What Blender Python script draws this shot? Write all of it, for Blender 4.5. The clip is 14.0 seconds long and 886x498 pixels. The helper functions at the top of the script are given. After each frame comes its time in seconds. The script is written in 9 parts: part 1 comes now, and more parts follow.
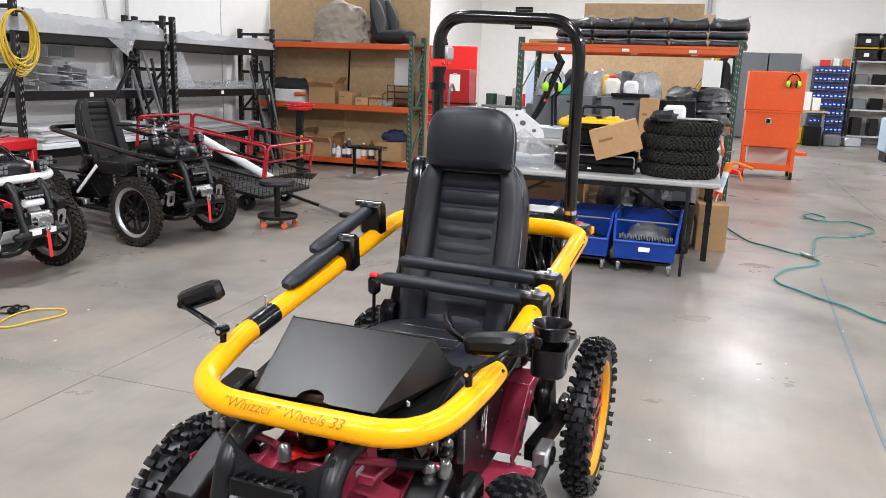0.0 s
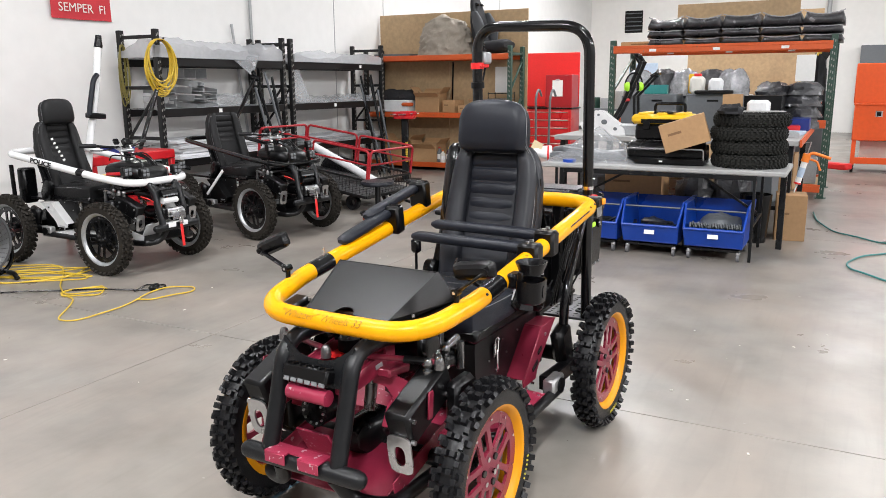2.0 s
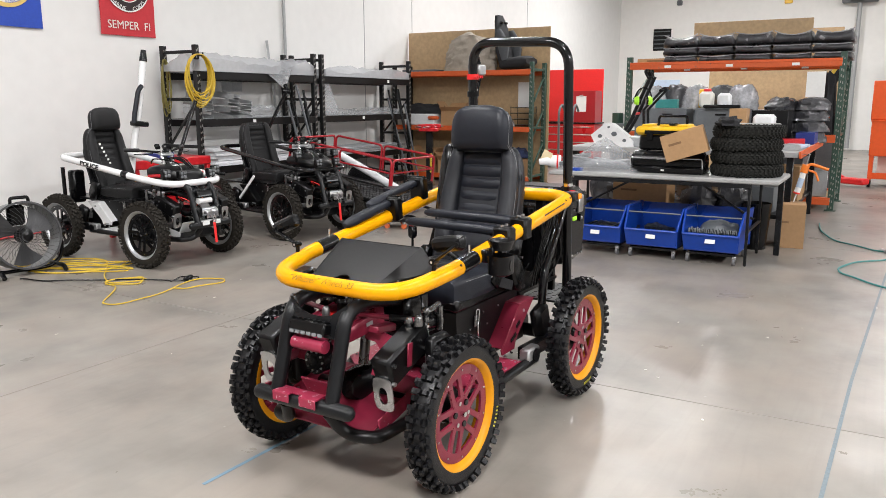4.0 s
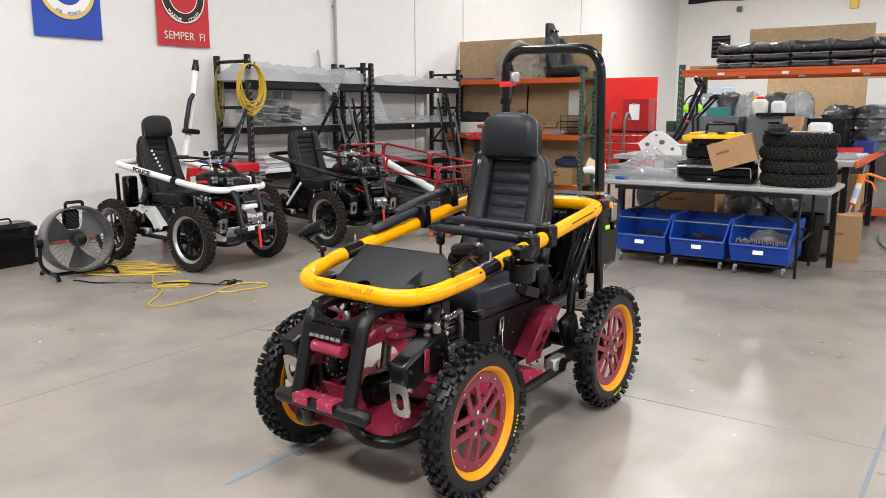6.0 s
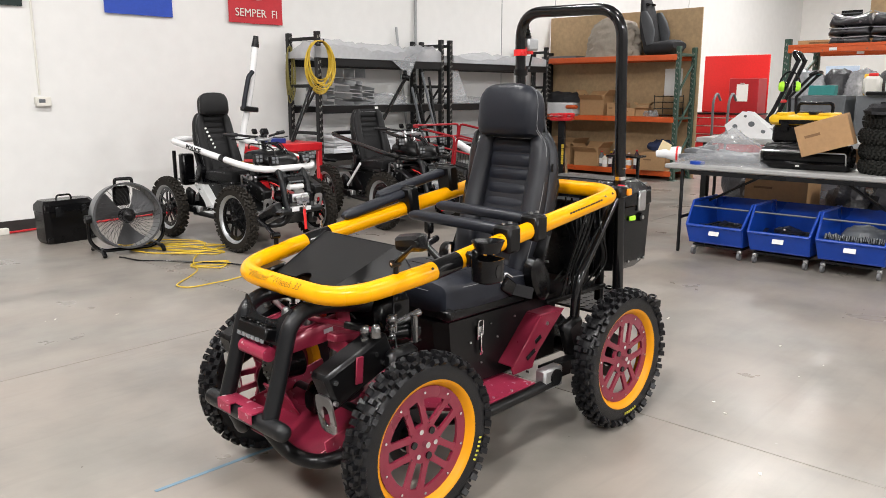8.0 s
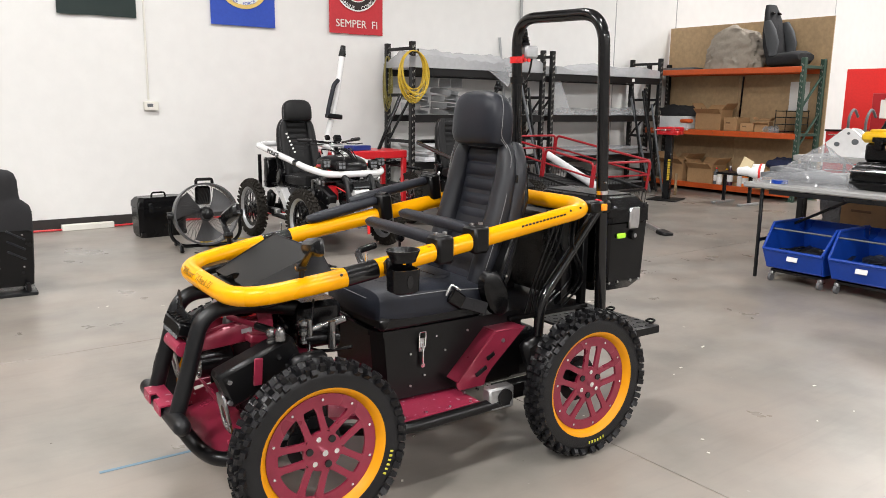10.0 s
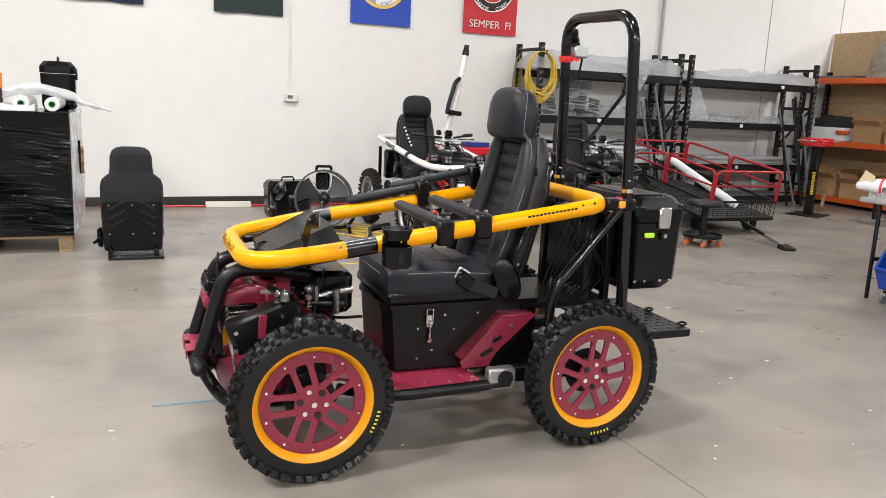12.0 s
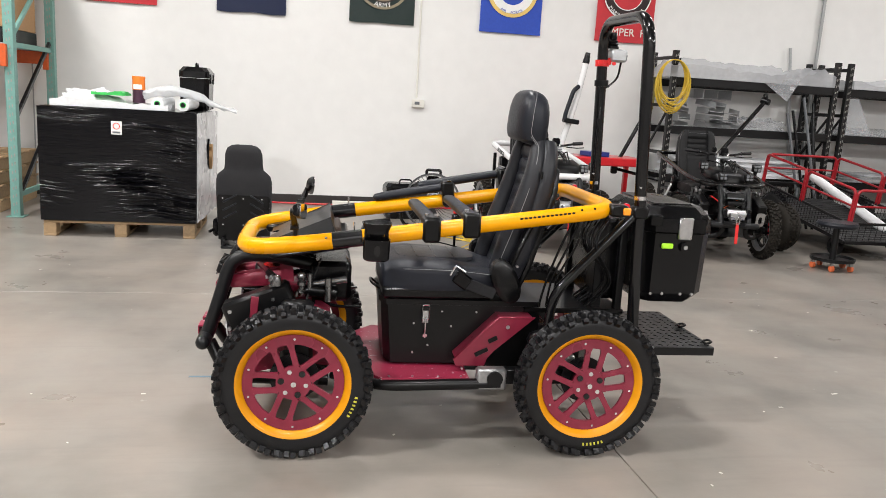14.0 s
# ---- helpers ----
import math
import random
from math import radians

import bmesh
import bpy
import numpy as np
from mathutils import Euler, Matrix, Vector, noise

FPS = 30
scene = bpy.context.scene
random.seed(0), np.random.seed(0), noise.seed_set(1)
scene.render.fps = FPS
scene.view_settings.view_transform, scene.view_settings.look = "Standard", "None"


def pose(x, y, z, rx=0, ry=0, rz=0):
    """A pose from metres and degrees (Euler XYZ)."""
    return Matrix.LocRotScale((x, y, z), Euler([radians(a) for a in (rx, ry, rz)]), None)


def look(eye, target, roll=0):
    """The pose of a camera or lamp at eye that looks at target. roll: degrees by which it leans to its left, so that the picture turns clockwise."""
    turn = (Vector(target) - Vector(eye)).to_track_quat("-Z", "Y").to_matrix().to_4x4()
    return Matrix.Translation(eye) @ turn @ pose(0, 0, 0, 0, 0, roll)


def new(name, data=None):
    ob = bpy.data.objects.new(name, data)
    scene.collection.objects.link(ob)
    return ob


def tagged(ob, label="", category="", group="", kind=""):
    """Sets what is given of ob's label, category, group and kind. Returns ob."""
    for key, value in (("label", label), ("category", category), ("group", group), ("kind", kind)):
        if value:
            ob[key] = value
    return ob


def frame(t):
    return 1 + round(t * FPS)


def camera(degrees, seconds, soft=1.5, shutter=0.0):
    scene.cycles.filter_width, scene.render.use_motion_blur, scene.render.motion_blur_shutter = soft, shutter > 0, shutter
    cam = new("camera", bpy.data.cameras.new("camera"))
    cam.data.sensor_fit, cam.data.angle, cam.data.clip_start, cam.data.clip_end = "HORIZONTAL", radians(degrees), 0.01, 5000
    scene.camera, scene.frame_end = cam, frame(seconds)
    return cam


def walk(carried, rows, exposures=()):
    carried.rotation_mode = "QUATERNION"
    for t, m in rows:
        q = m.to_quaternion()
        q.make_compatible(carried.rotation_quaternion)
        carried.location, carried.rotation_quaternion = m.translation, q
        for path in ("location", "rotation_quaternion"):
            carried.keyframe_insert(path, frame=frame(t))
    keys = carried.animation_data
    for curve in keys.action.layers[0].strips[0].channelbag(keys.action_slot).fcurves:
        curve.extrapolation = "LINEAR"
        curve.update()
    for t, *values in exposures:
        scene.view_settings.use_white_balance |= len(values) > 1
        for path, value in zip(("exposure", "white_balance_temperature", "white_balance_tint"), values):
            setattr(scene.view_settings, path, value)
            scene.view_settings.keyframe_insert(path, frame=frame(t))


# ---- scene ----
cam = camera(59.7, 14.0, soft=0.7, shutter=0.12)
PATH = [
    (0, (-2.116, -0.261, 1.482), (-0.263, 0.349, 1.041), 2.0),
    (0.5, (-2.18, -0.408, 1.466), (-0.352, 0.287, 1.045), 1.8),
    (1, (-2.253, -0.581, 1.452), (-0.482, 0.245, 1.026), 2.0),
    (1.5, (-2.389, -0.689, 1.456), (-0.654, 0.213, 1.035), 0.9),
    (2, (-2.555, -0.814, 1.449), (-0.821, 0.09, 1.029), -0.4),
    (2.5, (-2.638, -0.951, 1.453), (-0.922, -0.011, 1.039), -0.4),
    (3, (-2.719, -1.08, 1.442), (-1.034, -0.084, 1.028), 0.1),
    (5.3, (-2.99, -1.231, 1.379), (-1.269, -0.265, 1.055), -0.3),
    (5.5, (-2.96, -1.237, 1.383), (-1.253, -0.248, 1.056), -0.4),
    (6, (-2.815, -1.309, 1.4), (-1.188, -0.202, 1.043), -0.1),
    (6.5, (-2.658, -1.386, 1.389), (-1.112, -0.18, 0.993), -0.5),
    (7, (-2.474, -1.392, 1.371), (-0.995, -0.103, 0.98), -0.3),
    (7.5, (-2.325, -1.42, 1.357), (-0.865, -0.11, 0.964), -0.2),
    (8, (-2.151, -1.478, 1.35), (-0.711, -0.149, 0.951), -0.0),
    (8.2, (-2.081, -1.518, 1.349), (-0.661, -0.168, 0.95), 0.2),
    (10.3, (-1.528, -2.013, 1.336), (-0.402, -0.402, 0.964), 1.2),
    (10.5, (-1.497, -2.084, 1.341), (-0.398, -0.455, 0.969), 1.5),
    (11, (-1.416, -2.177, 1.324), (-0.387, -0.502, 0.955), 1.4),
    (11.2, (-1.38, -2.213, 1.318), (-0.393, -0.513, 0.945), 1.4),
    (11.5, (-1.317, -2.263, 1.314), (-0.405, -0.522, 0.941), 2.1),
    (12, (-1.206, -2.359, 1.324), (-0.394, -0.571, 0.942), 2.7),
    (12.5, (-1.053, -2.496, 1.334), (-0.366, -0.654, 0.97), 3.5),
    (13, (-0.915, -2.614, 1.336), (-0.335, -0.734, 0.975), 3.6),
    (13.5, (-0.753, -2.639, 1.321), (-0.261, -0.737, 0.95), 3.5),
    (14, (-0.585, -2.625, 1.325), (-0.196, -0.7, 0.945), 3.5),
]
# the clip's camera starts a little cooler and settles
walk(cam, [(t, look(eye, target, roll)) for t, eye, target, roll in PATH], exposures=[(0, 0.08, 6110, 10), (3, 0.00, 6250, 10), (5.5, -0.13, 6370, 10), (8, -0.07, 6420, 10), (11, -0.10, 6440, 10), (14, -0.17, 6430, 10)])

# ---- light: closed warehouse, LED high-bay panels under the ceiling ----
world = bpy.data.worlds.new("warehouse_air")
scene.world = world
world.use_nodes = True
world.node_tree.nodes["Background"].inputs[0].default_value = (0.9, 0.95, 1.0, 1)
world.node_tree.nodes["Background"].inputs[1].default_value = 0.02
CEILING = 6.2
LAMP_ROWS = (-9.6, -1.6, 3.1)
LAMP_PLACES = [(x, y) for x in (-5.0, 0.2, 5.4, 10.6, 16.5) for y in LAMP_ROWS]
LAMP_POWER = {-5.0: (760.0, 640.0, 340.0), 0.2: (640.0, 140.0, 205.0), 5.4: (800.0, 10.0, 90.0), 10.6: (345.0, 60.0, 300.0), 16.5: (440.0, 260.0, 380.0)}

# ---- small geometry kit ----
class MB:
    """Collects vertices and faces of one mesh."""

    def __init__(self):
        self.v, self.f = [], []

    def put(self, verts, faces, m=None):
        n = len(self.v)
        self.v += [tuple(m @ Vector(p)) if m else tuple(p) for p in verts]
        self.f += [tuple(i + n for i in f) for f in faces]
        return self

    def box(self, c, s, m=None, bev=0.004):
        """A box with chamfered edges: centre, sizes, optional turn about the centre."""
        h = [x / 2 for x in s]
        b = min([bev] + [x * 0.8 for x in h])
        verts, idx = [], {}
        for sx in (-1, 1):
            for sy in (-1, 1):
                for sz in (-1, 1):
                    sg = (sx, sy, sz)
                    for ax in range(3):
                        p = [sg[k] * (h[k] - (0 if k == ax else b)) for k in range(3)]
                        idx[sg, ax] = len(verts)
                        verts.append(p)
        faces = []
        for ax in range(3):
            u, w = (ax + 1) % 3, (ax + 2) % 3
            for sg in (-1, 1):
                quad = []
                for su, sw in ((-1, -1), (1, -1), (1, 1), (-1, 1)):
                    k = [0, 0, 0]
                    k[ax], k[u], k[w] = sg, su, sw
                    quad.append(idx[tuple(k), ax])
                faces.append(quad)
            for su in (-1, 1):
                for sw in (-1, 1):
                    k0, k1 = [0, 0, 0], [0, 0, 0]
                    k0[ax], k0[u], k0[w] = -1, su, sw
                    k1[ax], k1[u], k1[w] = 1, su, sw
                    faces.append([idx[tuple(k0), u], idx[tuple(k1), u], idx[tuple(k1), w], idx[tuple(k0), w]])
        for sx in (-1, 1):
            for sy in (-1, 1):
                for sz in (-1, 1):
                    faces.append([idx[(sx, sy, sz), a] for a in range(3)])
        t = Matrix.Translation(c) @ (m.to_4x4() if m else Matrix.Identity(4))
        return self.put(verts, faces, t)

    def bar(self, p, q, w, h, bev=0.003, up=(0, 0, 1)):
        """A rectangular bar from p to q, w across and h along up."""
        p, q = Vector(p), Vector(q)
        d = (q - p).normalized()
        side = Vector(up).cross(d)
        if side.length < 1e-4:
            side = Vector((1, 0, 0)).cross(d)
        side.normalize()
        m = Matrix((d, side, d.cross(side))).transposed()
        return self.box((p + q) / 2, ((q - p).length, w, h), m, bev)

    def tube(self, pts, r, n=12, closed=False, caps=True):
        """A round tube along points; r may be a list."""
        pts = [Vector(p) for p in pts]
        k = len(pts)
        rr = r if isinstance(r, (list, tuple)) else [r] * k
        rings, ref = [], None
        for i in range(k):
            a = pts[i - 1] if (i > 0 or closed) else pts[i]
            b = pts[(i + 1) % k] if (i < k - 1 or closed) else pts[i]
            d = (b - a).normalized()
            if ref is None:
                ref = d.cross(Vector((0, 0, 1)))
                if ref.length < 0.1:
                    ref = d.cross(Vector((0, 1, 0)))
            ref = (ref - d * ref.dot(d)).normalized()
            s = d.cross(ref)
            rings.append([pts[i] + rr[i] * (math.cos(2 * math.pi * j / n) * ref + math.sin(2 * math.pi * j / n) * s) for j in range(n)])
        return self.loft(rings, closed, caps)

    def loft(self, rings, closed=False, caps=True):
        n, k = len(rings[0]), len(rings)
        verts = [p for ring in rings for p in ring]
        faces = []
        for i in range(k if closed else k - 1):
            a, b = i * n, ((i + 1) % k) * n
            faces += [(a + j, a + (j + 1) % n, b + (j + 1) % n, b + j) for j in range(n)]
        if caps and not closed:
            faces += [tuple(range(n)), tuple(range((k - 1) * n, k * n))]
        return self.put(verts, faces)

    def cyl(self, p, q, r, n=16, r2=None):
        return self.tube([p, q], [r, r if r2 is None else r2], n)

    def lathe(self, profile, n=32, m=None, closed=True):
        """Turns (radius, height) pairs about z."""
        k = len(profile)
        verts = [(r * math.cos(2 * math.pi * j / n), r * math.sin(2 * math.pi * j / n), h) for r, h in profile for j in range(n)]
        faces = []
        for i in range(k if closed else k - 1):
            a, b = i * n, ((i + 1) % k) * n
            faces += [(a + j, a + (j + 1) % n, b + (j + 1) % n, b + j) for j in range(n)]
        return self.put(verts, faces, m)

    def plate(self, outline, p0, ex, ey, thick):
        """An extruded flat outline: 2D points in the plane (ex, ey) at p0."""
        p0, ex, ey = Vector(p0), Vector(ex), Vector(ey)
        nz = ex.cross(ey).normalized() * thick
        a = [p0 + ex * x + ey * y for x, y in outline]
        n = len(a)
        return self.put(a + [p + nz for p in a], [tuple(range(n)), tuple(range(n, 2 * n))] + [(j, (j + 1) % n, n + (j + 1) % n, n + j) for j in range(n)])

    def blob(self, c, s, seed=0, rough=0.25, n=14, k=9, flat=True, freq=2.2):
        """A crumpled lump on a flat base: centre of its base, full sizes."""
        rings = []
        for i in range(k):
            v = i / (k - 1)
            ring = []
            for j in range(n):
                a = 2 * math.pi * j / n
                rad = math.cos(v * math.pi / 2) ** 0.55 if flat else math.sin(max(0.02, min(0.98, v)) * math.pi) ** 0.7
                z = math.sin(v * math.pi / 2) if flat else v
                d = Vector((math.cos(a) * rad, math.sin(a) * rad, z))
                q = 1 + rough * noise.noise(d * freq + Vector((seed * 7.3, seed * 1.7, 0))) + 0.5 * rough * noise.noise(d * freq * 2.7 + Vector((0, seed * 3.1, 5)))
                ring.append(Vector(c) + Vector((d.x * q * s[0] / 2, d.y * q * s[1] / 2, z * s[2] * (q if i > 0 else 0))))
            rings.append(ring)
        return self.loft(rings)

    def mesh(self, name, smooth=38):
        me = bpy.data.meshes.new(name)
        me.from_pydata(self.v, [], self.f)
        bm = bmesh.new()
        bm.from_mesh(me)
        bmesh.ops.recalc_face_normals(bm, faces=bm.faces)
        bm.to_mesh(me)
        bm.free()
        me.shade_smooth()
        me.set_sharp_from_angle(angle=radians(smooth))
        return me


def part(name, mb, material, parent=None, label="", at=None, smooth=38):
    """Links one mesh as a part under a thing (or as a thing of its own)."""
    me = mb.mesh(name, smooth) if isinstance(mb, MB) else mb
    if material is not None and not me.materials:
        me.materials.append(material)
    ob = new(name, me)
    ob.parent = parent
    if at is not None:
        ob.matrix_basis = at
    if label:
        ob["label"] = label
    return ob


def thing(name, label, category, m=None, group="", kind=""):
    """An Empty at the base of a thing, which carries its parts."""
    ob = new(name)
    ob.empty_display_size = 0.1
    if m is not None:
        ob.matrix_basis = m
    return tagged(ob, label, category, group, kind)


def single(name, mb, material, label, category, m=None, group="", kind="", smooth=38):
    """A thing of one mesh."""
    return tagged(part(name, mb, material, None, "", m, smooth), label, category, group, kind)


def bend(pts, radius=0.06, n=6):
    """Rounds the corners of a broken line."""
    pts = [Vector(p) for p in pts]
    out = [pts[0]]
    for i in range(1, len(pts) - 1):
        a, b, c = pts[i - 1], pts[i], pts[i + 1]
        r = radius[i] if isinstance(radius, (list, tuple)) else radius
        r = min(r, (a - b).length * 0.49, (c - b).length * 0.49)
        p, q = b + (a - b).normalized() * r, b + (c - b).normalized() * r
        for j in range(n + 1):
            t = j / n
            out.append((1 - t) ** 2 * p + 2 * t * (1 - t) * b + t * t * q)
    return out + [pts[-1]]


def loop_bend(pts, radius, n=7):
    """The same for a closed line."""
    pts = [Vector(p) for p in pts]
    out, k = [], len(pts)
    for i in range(k):
        a, b, c = pts[i - 1], pts[i], pts[(i + 1) % k]
        r = min(radius, (a - b).length * 0.49, (c - b).length * 0.49)
        p, q = b + (a - b).normalized() * r, b + (c - b).normalized() * r
        for j in range(n + 1):
            t = j / n
            out.append((1 - t) ** 2 * p + 2 * t * (1 - t) * b + t * t * q)
    return out


def spline(pts, n=8, closed=False):
    """A smooth line through points."""
    pts = [Vector(p) for p in pts]
    k, out = len(pts), []
    for i in range(k if closed else k - 1):
        g = (lambda j: pts[j % k]) if closed else (lambda j: pts[max(0, min(k - 1, j))])
        p0, p1, p2, p3 = g(i - 1), g(i), g(i + 1), g(i + 2)
        for j in range(n):
            t = j / n
            out.append(0.5 * (2 * p1 + (p2 - p0) * t + (2 * p0 - 5 * p1 + 4 * p2 - p3) * t * t + (3 * p1 - p0 - 3 * p2 + p3) * t ** 3))
    return out if closed else out + [pts[-1]]


def squircle(c, ex, ey, w, d, n=24, e=4.0):
    """A rounded rectangle as a ring of points round c in the plane ex, ey."""
    ex, ey, out = Vector(ex), Vector(ey), []
    for j in range(n):
        t = 2 * math.pi * (j + 0.5) / n
        cx, sy = math.cos(t), math.sin(t)
        k = (abs(cx) ** e + abs(sy) ** e) ** (-1 / e)
        out.append(Vector(c) + ex * (w / 2 * k * cx) + ey * (d / 2 * k * sy))
    return out


def letters(text, size, depth=0.0015, bold=0.0, slant=0.0):
    """Mesh data of a line of text lying in the xy plane, centred."""
    cu = bpy.data.curves.new("letters", "FONT")
    cu.body, cu.size, cu.extrude, cu.align_x, cu.align_y = text, size, depth, "CENTER", "CENTER"
    cu.resolution_u = 3
    cu.offset, cu.shear = bold, slant
    ob = bpy.data.objects.new("letters", cu)
    scene.collection.objects.link(ob)
    me = bpy.data.meshes.new_from_object(ob.evaluated_get(bpy.context.evaluated_depsgraph_get()))
    bpy.data.objects.remove(ob)
    bpy.data.curves.remove(cu)
    return me


RX, RY, RZ = (lambda d, ax=ax: Matrix.Rotation(radians(d), 3, ax) for ax in "XYZ")


# ---- materials ----
def mat(name, color, rough=0.5, metal=0.0, var=0.12, scale=8.0, bump=0.0, bump_scale=60.0, coat=0.0, spread=0.0, alpha=1.0, spec=0.5, rough_var=0.1, specks=None, per_object=0.0):
    """A principled material with two scales of variation, fine relief and optional pale specks of wear."""
    m = bpy.data.materials.new(name)
    m.use_nodes = True
    nt = m.node_tree
    bsdf = nt.nodes["Principled BSDF"]
    N, L = nt.nodes.new, nt.links.new
    tc = N("ShaderNodeTexCoord")
    big, fine = N("ShaderNodeTexNoise"), N("ShaderNodeTexNoise")
    big.inputs["Scale"].default_value, fine.inputs["Scale"].default_value = scale * 0.25, scale * 4
    big.inputs["Detail"].default_value, fine.inputs["Detail"].default_value = 4, 3
    L(tc.outputs["Object"], big.inputs["Vector"])
    L(tc.outputs["Object"], fine.inputs["Vector"])
    add = N("ShaderNodeMath")
    add.operation = "ADD"
    L(big.outputs["Fac"], add.inputs[0])
    L(fine.outputs["Fac"], add.inputs[1])
    rng = N("ShaderNodeMapRange")
    rng.inputs["From Min"].default_value, rng.inputs["From Max"].default_value = 0.6, 1.4
    rng.inputs["To Min"].default_value, rng.inputs["To Max"].default_value = 1 - var, 1 + var
    L(add.outputs[0], rng.inputs["Value"])
    val = rng.outputs["Result"]
    if per_object:
        oi, pr, mul = N("ShaderNodeObjectInfo"), N("ShaderNodeMapRange"), N("ShaderNodeMath")
        pr.inputs["To Min"].default_value, pr.inputs["To Max"].default_value = 1 - per_object, 1 + per_object
        mul.operation = "MULTIPLY"
        L(oi.outputs["Random"], pr.inputs["Value"])
        L(val, mul.inputs[0])
        L(pr.outputs["Result"], mul.inputs[1])
        val = mul.outputs[0]
    hsv = N("ShaderNodeHueSaturation")
    hsv.inputs["Color"].default_value = (*color, 1)
    L(val, hsv.inputs["Value"])
    out = hsv.outputs["Color"]
    if specks:
        thr, col, amount = specks
        sp, mr, mix = N("ShaderNodeTexNoise"), N("ShaderNodeMapRange"), N("ShaderNodeMix")
        sp.inputs["Scale"].default_value, sp.inputs["Detail"].default_value = amount, 2
        L(tc.outputs["Object"], sp.inputs["Vector"])
        mr.inputs["From Min"].default_value, mr.inputs["From Max"].default_value = thr, thr + 0.03
        L(sp.outputs["Fac"], mr.inputs["Value"])
        mix.data_type = "RGBA"
        L(mr.outputs["Result"], mix.inputs["Factor"])
        L(out, mix.inputs[6])
        mix.inputs[7].default_value = (*col, 1)
        out = mix.outputs[2]
    L(out, bsdf.inputs["Base Color"])
    rr = N("ShaderNodeMapRange")
    rr.inputs["From Min"].default_value, rr.inputs["From Max"].default_value = 0.3, 0.7
    rr.inputs["To Min"].default_value, rr.inputs["To Max"].default_value = max(0.03, rough - rough_var), min(1, rough + rough_var)
    L(big.outputs["Fac"], rr.inputs["Value"])
    L(rr.outputs["Result"], bsdf.inputs["Roughness"])
    bsdf.inputs["Metallic"].default_value = metal
    bsdf.inputs["Coat Weight"].default_value = coat
    bsdf.inputs["Coat Roughness"].default_value = 0.08
    bsdf.inputs["Specular IOR Level"].default_value = spec
    bsdf.inputs["Alpha"].default_value = alpha
    if bump:
        bn, bt = N("ShaderNodeBump"), N("ShaderNodeTexNoise")
        bt.inputs["Scale"].default_value, bt.inputs["Detail"].default_value = bump_scale, 3
        L(tc.outputs["Object"], bt.inputs["Vector"])
        bn.inputs["Strength"].default_value, bn.inputs["Distance"].default_value = bump, 0.01
        L(bt.outputs["Fac"], bn.inputs["Height"])
        L(bn.outputs["Normal"], bsdf.inputs["Normal"])
    return m


M = {}
M["yellow"] = mat("yellow_gloss_paint", (0.79, 0.345, 0.0008), 0.26, 0, 0.05, 6, 0.03, 120, spec=0.22, specks=(0.735, (0.3, 0.13, 0.01), 34))
M["rim_yellow"] = mat("amber_wheel_paint", (0.62, 0.25, 0.001), 0.34, 0, 0.07, 6, coat=0.05, spec=0.3)
M["burgundy"] = mat("burgundy_coat", (0.215, 0.017, 0.04), 0.32, 0.25, 0.12, 8, 0.05, 200, coat=0.25)
M["burgundy_worn"] = mat("worn_burgundy_coat", (0.31, 0.024, 0.06), 0.38, 0.15, 0.14, 8, 0.08, 150, specks=(0.665, (0.5, 0.36, 0.38), 52))
M["black"] = mat("black_powder_coat", (0.0024, 0.0024, 0.0028), 0.32, 0, 0.2, 10, 0.05, 600, spec=0.28, rough_var=0.03)
M["black_gloss"] = mat("black_gloss_tube", (0.004, 0.004, 0.0045), 0.18, 0, 0.2, 8, spec=0.5)
M["grey_coat"] = mat("dark_grey_coat", (0.0065, 0.007, 0.008), 0.3, 0.0, 0.15, 10, 0.1, 300, spec=0.32)
M["rubber"] = mat("tyre_rubber", (0.0065, 0.0065, 0.0075), 0.38, 0, 0.3, 14, 0.12, 220, spec=0.33)
M["plastic"] = mat("black_plastic", (0.0028, 0.0028, 0.0033), 0.24, 0, 0.15, 12, 0.06, 400, spec=0.28)
M["leather"] = mat("black_leatherette", (0.0108, 0.0125, 0.0182), 0.42, 0, 0.15, 12, 0.10, 700, spec=0.3)
M["leather_side"] = mat("grey_black_leatherette", (0.011, 0.012, 0.016), 0.38, 0, 0.15, 12, 0.10, 650, spec=0.38)
M["stitch"] = mat("grey_thread", (0.22, 0.22, 0.23), 0.7, 0, 0.1)
M["steel"] = mat("brushed_steel", (0.55, 0.55, 0.56), 0.3, 1.0, 0.12, 20, 0.05, 200)
M["chrome"] = mat("bright_steel", (0.75, 0.75, 0.76), 0.16, 1.0, 0.08, 20)
M["white"] = mat("white_gloss_paint", (0.8, 0.8, 0.8), 0.25, 0, 0.06, 6, coat=0.4)
M["red"] = mat("red_paint", (0.55, 0.012, 0.018), 0.35, 0, 0.12, 6, coat=0.3)
M["railred"] = mat("dull_red_tube_paint", (0.36, 0.012, 0.02), 0.35, 0, 0.12, 6)
M["redbright"] = mat("bright_red_plastic", (0.72, 0.02, 0.02), 0.4, 0, 0.08)
M["orange"] = mat("orange_beam_paint", (0.62, 0.1, 0.018), 0.45, 0, 0.12, 8, 0.05, 90, specks=(0.7, (0.3, 0.12, 0.06), 22))
M["green_post"] = mat("green_rack_paint", (0.03, 0.07, 0.05), 0.45, 0, 0.15, 8)
M["teal_post"] = mat("teal_rack_paint", (0.16, 0.33, 0.29), 0.5, 0, 0.12, 8)
M["black_post"] = mat("black_rack_paint", (0.007, 0.007, 0.0075), 0.4, 0, 0.2, 8, spec=0.32)
